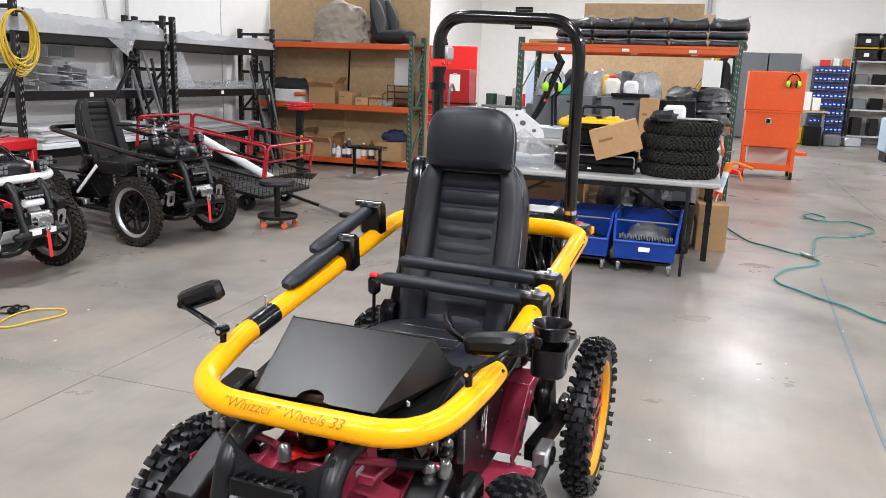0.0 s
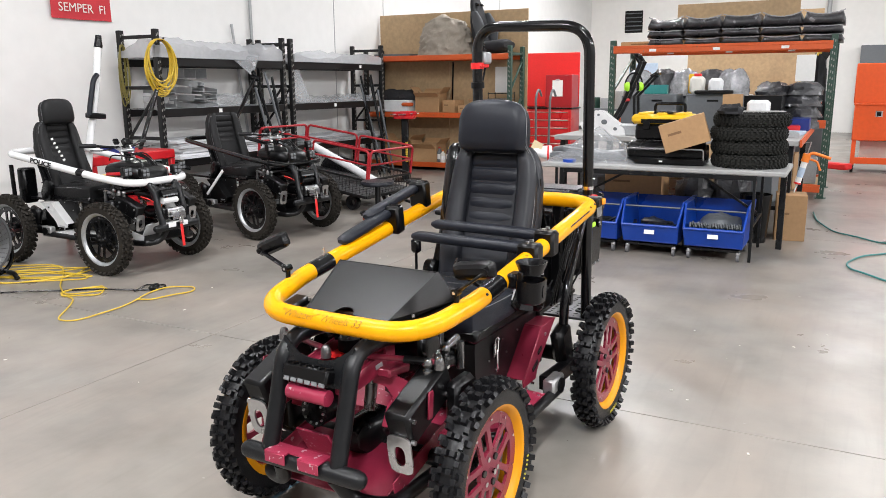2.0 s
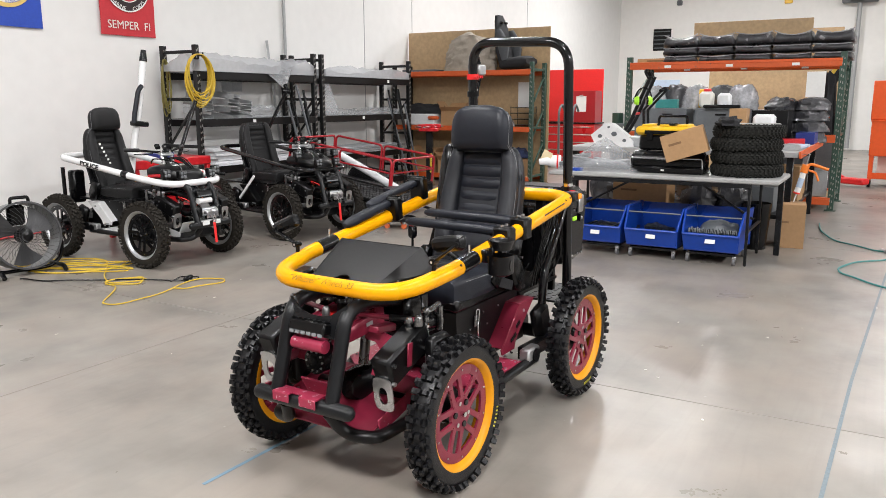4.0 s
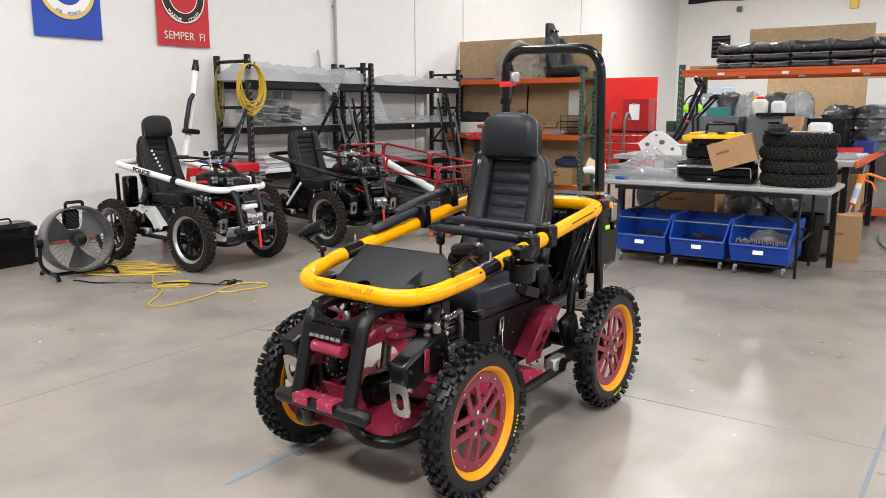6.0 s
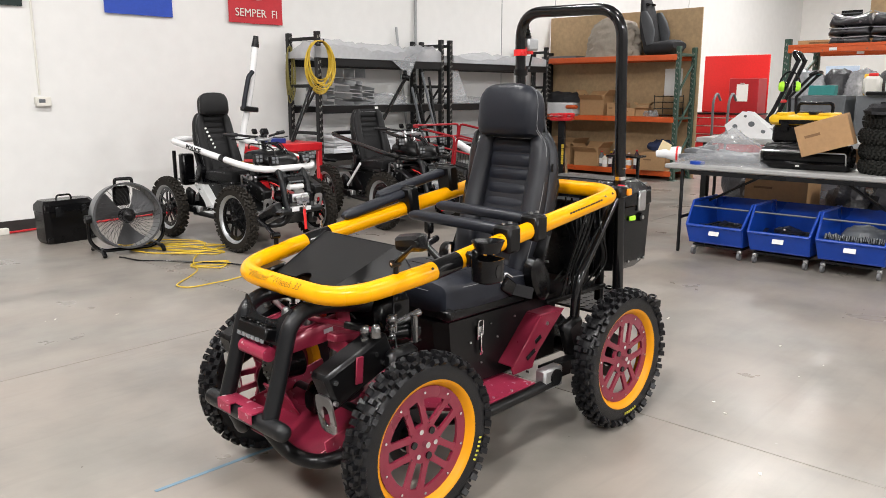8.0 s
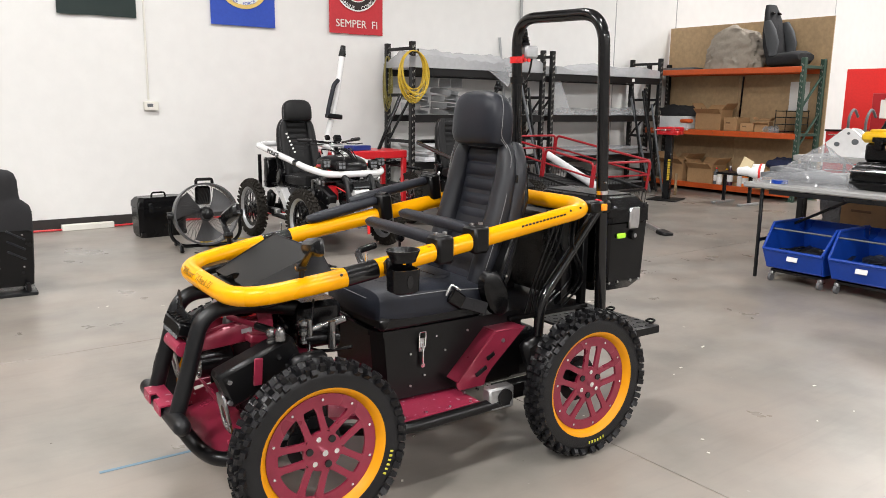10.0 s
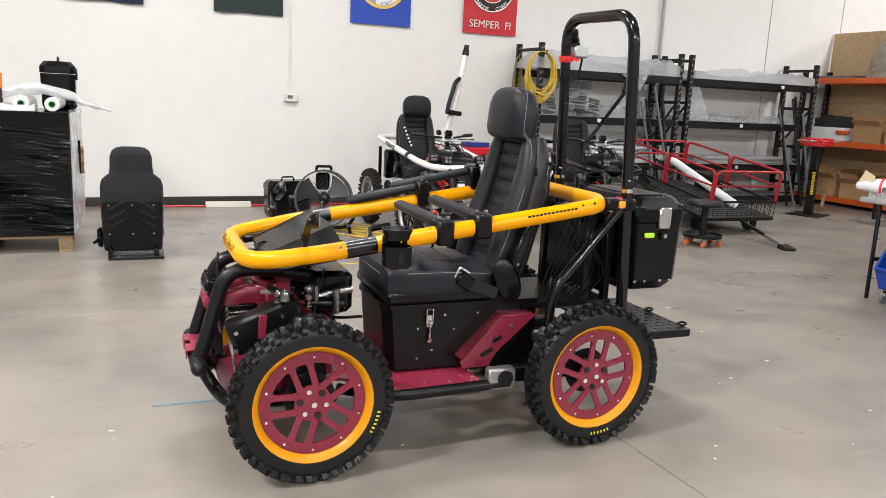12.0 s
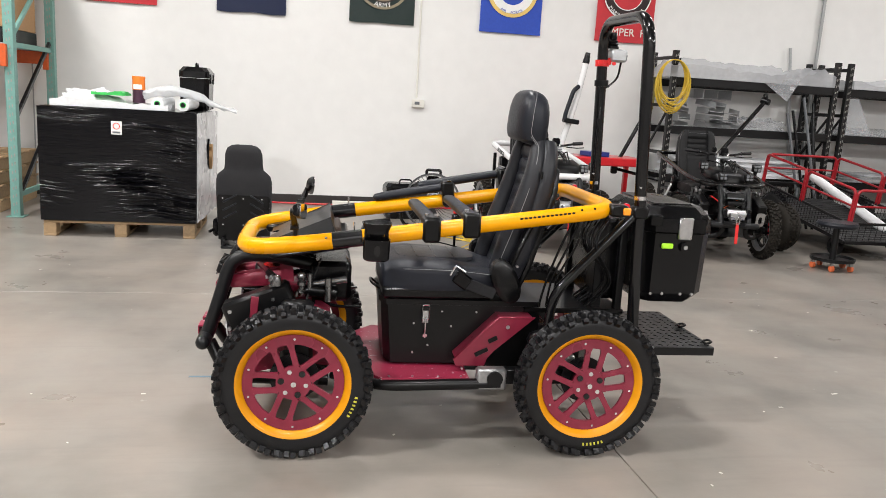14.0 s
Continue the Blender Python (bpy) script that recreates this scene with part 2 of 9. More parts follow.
M["slot"] = mat("slot_shadow_metal", (0.3, 0.29, 0.27), 0.6, 0, 0.2)
M["plywood"] = mat("plywood", (0.45, 0.315, 0.175), 0.65, 0, 0.2, 5, 0.1, 40)
M["card"] = mat("cardboard", (0.42, 0.25, 0.12), 0.8, 0, 0.12, 8, 0.05, 60, per_object=0.15)
M["pallet"] = mat("pallet_wood", (0.31, 0.21, 0.115), 0.8, 0, 0.25, 9, 0.2, 50, per_object=0.2)
M["blue"] = mat("blue_bin_plastic", (0.005, 0.048, 0.34), 0.35, 0, 0.1, 8)
M["blue_dark"] = mat("dark_blue_bin_plastic", (0.01, 0.03, 0.2), 0.4, 0, 0.1, 8)
M["tabletop"] = mat("grey_laminate", (0.34, 0.34, 0.335), 0.45, 0, 0.1, 6)
M["dull_alu"] = mat("dull_cast_aluminium", (0.3, 0.3, 0.3), 0.4, 0.8, 0.2, 14, 0.08, 90)
M["galv"] = mat("galvanised_sheet", (0.45, 0.46, 0.47), 0.42, 0.7, 0.15, 10, 0.05, 60)
M["foam"] = mat("grey_foam_sheet", (0.54, 0.55, 0.57), 0.6, 0, 0.1, 5, 0.2, 20, alpha=0.5)
M["wrap"] = mat("clear_wrap", (0.5, 0.52, 0.54), 0.25, 0, 0.15, 9, 0.5, 24, alpha=0.36)
M["wrapseat"] = mat("plastic_wrapped_upholstery", (0.04, 0.04, 0.044), 0.34, 0, 0.5, 14, 0.8, 34, coat=0.35, specks=(0.68, (0.2, 0.2, 0.21), 9))
M["canvas"] = mat("beige_canvas", (0.34, 0.3, 0.25), 0.9, 0, 0.12, 8, 0.5, 18)
M["cord"] = mat("yellow_cable", (0.6, 0.41, 0.03), 0.5, 0, 0.1)
M["olive"] = mat("olive_cable", (0.2, 0.17, 0.04), 0.5, 0, 0.2)
M["hose"] = mat("teal_hose", (0.03, 0.22, 0.21), 0.45, 0, 0.1)
M["tape_grey"] = mat("scuffed_grey_blue_tape", (0.15, 0.19, 0.215), 0.5, 0, 0.25, 20)
M["tape"] = mat("blue_tape", (0.14, 0.23, 0.30), 0.6, 0, 0.15, 20)
M["paper"] = mat("white_paper", (0.8, 0.8, 0.78), 0.8, 0, 0.04)
M["lime"] = mat("lime_plastic", (0.42, 0.85, 0.03), 0.4, 0, 0.05)
M["toolyellow"] = mat("tool_case_yellow", (0.8, 0.48, 0.01), 0.4, 0, 0.08)
M["grey"] = mat("grey_steel_case", (0.13, 0.14, 0.15), 0.45, 0.1, 0.12, 8)
M["green"] = mat("green_film", (0.05, 0.5, 0.1), 0.4, 0, 0.1)
M["gold"] = mat("ring_gold", (0.7, 0.5, 0.15), 0.6, 0, 0.1)
M["cream"] = mat("off_white_plastic", (0.72, 0.7, 0.64), 0.5, 0, 0.05)
M["amber"] = mat("amber_lens", (0.9, 0.3, 0.02), 0.15, 0, 0.1)
M["redlens"] = mat("red_lens", (0.6, 0.01, 0.02), 0.12, 0, 0.1)
M["lens"] = mat("clear_lens", (0.22, 0.23, 0.24), 0.14, 0.3, 0.3, 30)
M["cloth_grey"] = mat("dark_grey_cloth", (0.014, 0.014, 0.016), 0.85, 0, 0.2, 20, 0.3, 200)
M["denim"] = mat("dark_blue_cloth", (0.02, 0.03, 0.08), 0.85, 0, 0.2, 20, 0.3, 150)
M["mirror"] = mat("mirror_glass", (0.8, 0.8, 0.82), 0.04, 1.0, 0.02, rough_var=0.01)
M["fan_grey"] = mat("grey_steel_fan_drum", (0.2, 0.205, 0.21), 0.4, 0.4, 0.15, 8)
M["fan_blade"] = mat("grey_fan_blade", (0.06, 0.06, 0.063), 0.4, 0.3, 0.1, 8)
M["mesh_black"] = mat("black_mesh_deck", (0.015, 0.015, 0.016), 0.6, 0, 0.3, 40, 0.4, 90)
M["foamwhite"] = mat("white_foam", (0.75, 0.76, 0.77), 0.6, 0, 0.08, 8, 0.25, 25)
M["castor_orange"] = mat("orange_urethane", (0.7, 0.16, 0.06), 0.35, 0, 0.1)
M["foil"] = mat("grey_film", (0.32, 0.32, 0.33), 0.3, 0, 0.25, 8, 0.6, 14)
M["purple"] = mat("purple_print", (0.05, 0.014, 0.035), 0.4, 0, 0.1)
M["canorange"] = mat("orange_print", (0.8, 0.2, 0.02), 0.4, 0, 0.1)
M["manila"] = mat("manila_card", (0.7, 0.58, 0.36), 0.8, 0, 0.05)
M["paleblue"] = mat("pale_blue_paper", (0.45, 0.55, 0.68), 0.7, 0, 0.1)
M["foilbag"] = mat("crinkled_clear_bag", (0.3, 0.305, 0.32), 0.18, 0.1, 0.4, 9, 0.7, 30, coat=0.5)
M["clearfilm"] = mat("clear_polythene", (0.5, 0.51, 0.53), 0.12, 0, 0.15, 6, 0.18, 9, alpha=0.36)
M["seatgrey"] = mat("mid_grey_seat_cloth", (0.07, 0.074, 0.08), 0.8, 0, 0.15, 20, 0.3, 150)
M["cabinet_orange"] = mat("orange_cabinet_paint", (0.8, 0.1, 0.012), 0.4, 0, 0.08, 5, 0.03, 60)
M["ink"] = mat("dark_grey_ink", (0.2, 0.11, 0.008), 0.6)
M["darksteel"] = mat("dull_dark_steel", (0.22, 0.22, 0.22), 0.28, 0.9, 0.2, 20)

# ---- shell of the hall ----
def concrete():
    m = bpy.data.materials.new("polished_concrete")
    m.use_nodes = True
    nt = m.node_tree
    b = nt.nodes["Principled BSDF"]
    N, L = nt.nodes.new, nt.links.new
    tc = N("ShaderNodeTexCoord")

    def noise_tex(scale, detail=6, rough=0.6):
        n = N("ShaderNodeTexNoise")
        n.inputs["Scale"].default_value, n.inputs["Detail"].default_value, n.inputs["Roughness"].default_value = scale, detail, rough
        L(tc.outputs["Object"], n.inputs["Vector"])
        return n.outputs["Fac"]

    ramp = N("ShaderNodeValToRGB")
    ramp.color_ramp.elements[0].position, ramp.color_ramp.elements[0].color = 0.26, (0.120, 0.109, 0.095, 1)
    ramp.color_ramp.elements[1].position, ramp.color_ramp.elements[1].color = 0.74, (0.330, 0.309, 0.278, 1)
    mix = N("ShaderNodeMath")
    mix.operation = "MULTIPLY_ADD"
    L(noise_tex(2.6, 6, 0.52), mix.inputs[0])
    mix.inputs[1].default_value = 0.45
    half = N("ShaderNodeMath")
    half.operation = "MULTIPLY"
    half.inputs[1].default_value = 0.55
    L(noise_tex(0.55, 5), half.inputs[0])
    L(half.outputs[0], mix.inputs[2])
    L(mix.outputs[0], ramp.inputs["Fac"])
    # pale chips and dark drips
    mr, cm = N("ShaderNodeMapRange"), N("ShaderNodeMix")
    mr.inputs["From Min"].default_value, mr.inputs["From Max"].default_value = 0.73, 0.76
    L(noise_tex(7.0, 3), mr.inputs["Value"])
    cm.data_type = "RGBA"
    L(mr.outputs["Result"], cm.inputs["Factor"])
    L(ramp.outputs["Color"], cm.inputs[6])
    cm.inputs[7].default_value = (0.42, 0.4, 0.37, 1)
    haze, hm = N("ShaderNodeMapRange"), N("ShaderNodeMix")
    haze.inputs["From Min"].default_value, haze.inputs["From Max"].default_value = 0.40, 0.66
    haze.inputs["To Max"].default_value = 0.75
    L(noise_tex(1.1, 6), haze.inputs["Value"])
    hm.data_type = "RGBA"
    L(haze.outputs["Result"], hm.inputs["Factor"])
    L(cm.outputs[2], hm.inputs[6])
    hm.inputs[7].default_value = (0.285, 0.243, 0.208, 1)
    drag, dn, dr, dm = N("ShaderNodeMapping"), N("ShaderNodeTexNoise"), N("ShaderNodeMapRange"), N("ShaderNodeMix")
    drag.inputs["Scale"].default_value, drag.inputs["Rotation"].default_value = (1.2, 14.0, 1.0), (0, 0, 0.5)
    dn.inputs["Scale"].default_value, dn.inputs["Detail"].default_value, dn.inputs["Distortion"].default_value = 1.0, 5, 1.2
    L(tc.outputs["Object"], drag.inputs["Vector"])
    L(drag.outputs["Vector"], dn.inputs["Vector"])
    dr.inputs["From Min"].default_value, dr.inputs["From Max"].default_value, dr.inputs["To Max"].default_value = 0.50, 0.76, 0.18
    L(dn.outputs["Fac"], dr.inputs["Value"])
    dm.data_type = "RGBA"
    L(dr.outputs["Result"], dm.inputs["Factor"])
    L(hm.outputs[2], dm.inputs[6])
    dm.inputs[7].default_value = (0.135, 0.125, 0.112, 1)
    L(dm.outputs[2], b.inputs["Base Color"])
    rr = N("ShaderNodeMapRange")
    rr.inputs["From Min"].default_value, rr.inputs["From Max"].default_value = 0.3, 0.7
    rr.inputs["To Min"].default_value, rr.inputs["To Max"].default_value = 0.24, 0.46
    L(noise_tex(1.6, 6), rr.inputs["Value"])
    L(rr.outputs["Result"], b.inputs["Roughness"])
    bp = N("ShaderNodeBump")
    bp.inputs["Strength"].default_value, bp.inputs["Distance"].default_value = 0.06, 0.01
    L(noise_tex(14.0, 6), bp.inputs["Height"])
    L(bp.outputs["Normal"], b.inputs["Normal"])
    return m


M["concrete"] = concrete()
M["wall"] = mat("painted_tilt_up_wall", (0.745, 0.74, 0.722), 0.7, 0, 0.035, 1.6, 0.06, 30, spec=0.3)
M["wall_white"] = mat("white_painted_wall", (0.8, 0.79, 0.76), 0.7, 0, 0.035, 1.6, 0.06, 30, spec=0.3)
# unseen ceiling, given a dark colour so glossy blacks mirror less brightness
M["ceiling"] = mat("unseen_ceiling_dark", (0.17, 0.165, 0.16), 0.8, 0, 0.1, 1.0)
# south and west walls stay out of view; grey chosen to darken reflections
M["wall_dim"] = mat("unseen_wall_grey", (0.22, 0.215, 0.21), 0.8, 0, 0.15, 1.2, spec=0.2)
M["base"] = mat("dark_rubber_base", (0.03, 0.025, 0.024), 0.5, 0, 0.2, 5)
M["joint"] = mat("joint_filler", (0.06, 0.055, 0.05), 0.8, 0, 0.2, 6)
M["pipe"] = mat("grey_conduit", (0.35, 0.36, 0.36), 0.45, 0.3, 0.1)
M["drape"] = mat("charcoal_drape", (0.014, 0.0145, 0.018), 0.9, 0, 0.2, 1.5, 0.4, 6)

X0, X1, Y0, Y1 = -9.0, 22.3, -11.5, 6.76

floor = single("floor", MB().box(((X0 + X1) / 2, (Y0 + Y1) / 2, -0.115), (X1 - X0 + 0.6, Y1 - Y0 + 0.6, 0.2), bev=0.001), M["joint"], "polished grey concrete slab floor with saw-cut joints", "floor", kind="structure")
xs = [X0] + [x for x in (-8.5, -3.9, 0.70, 5.3, 9.9, 14.5, 19.1)] + [X1]
ys = [Y0] + [y for y in (-7.1, -2.33, 2.42)] + [Y1]
for x0, x1 in zip(xs, xs[1:]):
    for y0, y1 in zip(ys, ys[1:]):
        mb = MB().box(((x0 + x1) / 2, (y0 + y1) / 2, -0.05), (x1 - x0 - 0.005, y1 - y0 - 0.005, 0.1), bev=0.0015)
        part("slab", mb, M["concrete"], floor)


def wall(name, c, s, material, label):
    return single(name, MB().box(c, s, bev=0.001), material, label, "wall", kind="structure")


HW = CEILING / 2
wall("wall_north", ((X0 + X1) / 2, Y1 + 0.1, HW), (X1 - X0 + 0.4, 0.2, CEILING), M["wall"], "cream painted concrete panel wall")
wall("wall_east", (X1 + 0.1, (Y0 + Y1) / 2, HW), (0.2, Y1 - Y0 - 0.004, CEILING), M["wall_white"], "white painted wall at the far end")
wall("wall_south", ((X0 + X1) / 2, Y0 - 0.1, HW), (X1 - X0 + 0.4, 0.2, CEILING), M["wall_dim"], "unseen wall behind the viewer, greyed to darken reflections")
wall("wall_west", (X0 - 0.1, (Y0 + Y1) / 2, HW), (0.2, Y1 - Y0 - 0.004, CEILING), M["wall_dim"], "unseen side wall, greyed to darken reflections")
single("ceiling", MB().box(((X0 + X1) / 2, (Y0 + Y1) / 2, CEILING + 0.1), (X1 - X0 + 0.4, Y1 - Y0 + 0.4, 0.2), bev=0.001), M["ceiling"], "unseen ceiling closing the hall, coloured dark to dim reflections", "ceiling", kind="structure")
single("baseboard", MB().box(((X0 + X1) / 2, Y1 - 0.006, 0.052), (X1 - X0 - 0.02, 0.012, 0.1), bev=0.002), M["base"], "dark rubber base strip along the wall", "baseboard", kind="structure")
for x in (-3.4, 2.4 - 8.6, 8.2, 9.72, 14.95):
    single("trim", MB().box((x, Y1 - 0.002, HW + 0.06), (0.014, 0.008, CEILING - 0.14), bev=0.002), M["pipe"], "grey sealed joint between wall panels", "wall joint", kind="structure")
pipe = thing("wall_pipe", "thin grey steel pipe running up the wall", "pipe")
part("pipe", MB().cyl((6.15, Y1 - 0.035, 0.1), (6.15, Y1 - 0.035, CEILING - 0.02), 0.022), M["pipe"], pipe)
for z in (1.2, 2.9, 4.6):
    part("clip", MB().box((6.15, Y1 - 0.014, z), (0.09, 0.028, 0.03)), M["pipe"], pipe)
stat = thing("thermostat", "off-white wall thermostat under a thin conduit", "thermostat")
part("conduit", MB().cyl((0.87, Y1 - 0.014, 1.32), (0.87, Y1 - 0.014, CEILING - 0.01), 0.011), M["cream"], stat)
part("body", MB().box((0.89, Y1 - 0.025, 1.255), (0.15, 0.05, 0.095), bev=0.008), M["cream"], stat)
part("display", MB().box((0.875, Y1 - 0.052, 1.262), (0.06, 0.006, 0.035)), M["grey"], stat)

# far end wall: drapes, vent, small boxes
for y0, y1 in ((-11.2, 0.15), (0.4, 6.45)):
    mb = MB()
    n = 40
    a = [(X1 - 0.06 - 0.03 * math.sin(j * 1.9), y0 + (y1 - y0) * j / n, 4.62 + 0.02 * math.sin(j * 0.6)) for j in range(n + 1)]
    b = [(p[0], p[1], 6.1) for p in a]
    c = [(X1 - 0.015, p[1], p[2]) for p in a]
    d = [(X1 - 0.015, p[1], 6.1) for p in a]
    mb.put(a + b + c + d, [(j, j + 1, n + 2 + j, n + 1 + j) for j in range(n)] + [(j, j + 1, 2 * n + 3 + j, 2 * n + 2 + j) for j in range(n)])
    single("drape", mb, M["drape"], "dark charcoal drape hung high on the end wall", "drape")
vent = thing("wall_vent", "dark recessed wall vent with a metal frame", "vent")
part("backing", MB().box((X1 - 0.01, 5.4, 3.27), (0.02, 0.55, 0.66)), M["black"], vent)
for k in range(5):
    part("slat", MB().box((X1 - 0.03, 5.4, 3.02 + k * 0.125), (0.03, 0.5, 0.025), RY(25)), M["grey"], vent)
cam_box = thing("wall_camera", "small grey dome camera on the end wall", "camera")
part("body", MB().box((X1 - 0.06, 4.9, 4.35), (0.12, 0.16, 0.16), bev=0.03), M["grey"], cam_box)
single("wall_sensor", MB().box((X1 - 0.03, 1.8, 4.3), (0.06, 0.22, 0.3), bev=0.02), M["toolyellow"], "small yellow alarm box on the end wall", "alarm box")

# lamps under the ceiling
lamp_glow = bpy.data.materials.new("led_diffuser")
lamp_glow.use_nodes = True
lb = lamp_glow.node_tree.nodes["Principled BSDF"]
lb.inputs["Base Color"].default_value = (0.9, 0.9, 0.9, 1)
lb.inputs["Emission Color"].default_value = (1, 0.97, 0.92, 1)
lb.inputs["Emission Strength"].default_value = 9.0
for x, y in LAMP_PLACES:
    hb = thing("ceiling_light", "long white high-bay ceiling light, lit", "ceiling light", pose(x, y, CEILING - 0.35), "ceiling lights")
    part("housing", MB().box((0, 0, 0.05), (1.3, 0.42, 0.1), bev=0.01), M["white"], hb)
    part("diffuser", MB().box((0, 0, -0.006), (1.24, 0.36, 0.01), bev=0.002), lamp_glow, hb)
    for sx in (-0.5, 0.5):
        part("hanger", MB().cyl((sx, 0, 0.1), (sx, 0, 0.345), 0.006, 8), M["steel"], hb)
    li = bpy.data.lights.new("high_bay_light", "AREA")
    li.shape, li.size, li.size_y, li.energy, li.color = "RECTANGLE", 1.24, 0.36, LAMP_POWER[x][LAMP_ROWS.index(y)], (1.0, 0.973, 0.95)
    lo = new("high_bay_light", li)
    lo.matrix_basis = pose(x, y, CEILING - 0.375)

# ---- four-wheel all-terrain mobility vehicles ----
# local frame: a runs to the rear, b to the vehicle's right, z up; front axle at a = -0.55, rear axle at a = 0.545
CACHE = {}


def cached(key, make):
    if key not in CACHE:
        CACHE[key] = make()
    return CACHE[key]


def tyre_mesh(R=0.288, rr=0.212, w=0.085, rows=36, with_tread=True, deep=0.014):
    mb = MB()
    rc = R - deep
    prof = []
    for j in range(15):
        t = math.pi * j / 14
        s = math.cos(t)
        k = math.sin(t)
        prof.append((rr - 0.004 + (rc - rr) * k ** 0.75, w / 2 * (abs(s) ** 0.6) * (1 if s >= 0 else -1) * (0.86 + 0.2 * k)))
    mb.lathe(prof + [(rr - 0.012, -w / 2 + 0.02), (rr - 0.012, w / 2 - 0.02)], 64)
    if with_tread:
        for sub, m in tread_layout(R, rows):
            mb.put(sub.v, sub.f, m)
    return mb.mesh("tyre", 30)


def block(wid, ln):
    h, hl, hw, q = 0.0105, ln / 2, wid / 2, 0.86
    verts = [(-h, -hl, -hw), (-h, hl, -hw), (-h, hl, hw), (-h, -hl, hw), (h, -hl * q, -hw * q), (h, hl * q, -hw * q), (h, hl * q, hw * q), (h, -hl * q, hw * q)]
    return MB().put(verts, [(4, 5, 6, 7), (0, 1, 5, 4), (1, 2, 6, 5), (2, 3, 7, 6), (3, 0, 4, 7), (0, 3, 2, 1)])


def tread_layout(R, rows):
    """Rubber blocks round a tyre, with the place of each: centre pairs, pairs between them, and shoulder lugs."""
    step = 2 * math.pi / rows
    for i in range(rows):
        lay = [(0.0, q * 0.0115, 0.0185, 0.017) for q in (-1, 1)] + [(0.5, q * 0.0275, 0.0165, 0.0195) for q in (-1, 1)]
        lay += [(0.0 if i % 2 else 0.22, q * 0.0415, 0.017, 0.0205) for q in (-1, 1)]
        for turn, off, wid, ln in lay:
            rad = R - 0.008 - abs(off) ** 2 * 8.5
            yield block(wid, ln), Matrix.Rotation((i + turn) * step, 4, "Z") @ Matrix.Translation((rad, 0, off)) @ Matrix.Rotation(-off * (21 if abs(off) > 0.04 else 13), 4, "Y")


def tread_mesh(R=0.288, rows=36):
    mb = MB()
    for sub, m in tread_layout(R, rows):
        mb.put(sub.v, sub.f, m)
    return mb.mesh("tread", 30)


def rim_mesh():
    mb = MB()
    lip = [(0.2115, 0.036), (0.2155, 0.034), (0.2155, 0.028), (0.206, 0.022), (0.195, 0.010), (0.188, -0.03), (0.2, -0.036), (0.2115, -0.038), (0.2115, -0.034),
           (0.198, -0.031), (0.183, -0.028), (0.179, 0.004), (0.184, 0.012), (0.194, 0.028), (0.206, 0.036)]
    return mb.lathe(lip, 72).mesh("rim", 35)


def spokes_mesh():
    mb = MB()
    mb.lathe([(0.146, 0.004), (0.1825, 0.004), (0.1825, 0.014), (0.146, 0.014)], 60)
    mb.lathe([(0.003, 0.0), (0.064, 0.0), (0.064, 0.0135), (0.003, 0.0135)], 30)
    web = [(0.056, -0.0135), (0.072, -0.0105), (0.128, -0.0105), (0.150, -0.0165), (0.150, 0.0165), (0.128, 0.0105), (0.072, 0.0105), (0.056, 0.0135)]
    for k in range(5):
        for q in (-1, 1):
            sub = MB().plate(web, (0, 0, 0.004), (1, 0, 0), (0, 1, 0), 0.0095)
            mb.put(sub.v, sub.f, Matrix.Rotation(2 * math.pi * k / 5, 4, "Z") @ Matrix.Translation((0, q * 0.0245, 0)) @ Matrix.Rotation(q * 0.05, 4, "Z"))
    return mb.mesh("spoke_disc", 30)


def pin(key, r, h, n, material):
    return cached(key, lambda: with_mat(MB().cyl((0, 0, 0), (0, 0, h), r, n).mesh(key, 30), material))


def hub_mesh():
    mb = MB()
    mb.cyl((0, 0, -0.10), (0, 0, -0.002), 0.045, 20)
    mb.lathe([(0.05, -0.055), (0.09, -0.055), (0.09, -0.05), (0.05, -0.05)], 36)
    return mb.mesh("hub", 30)


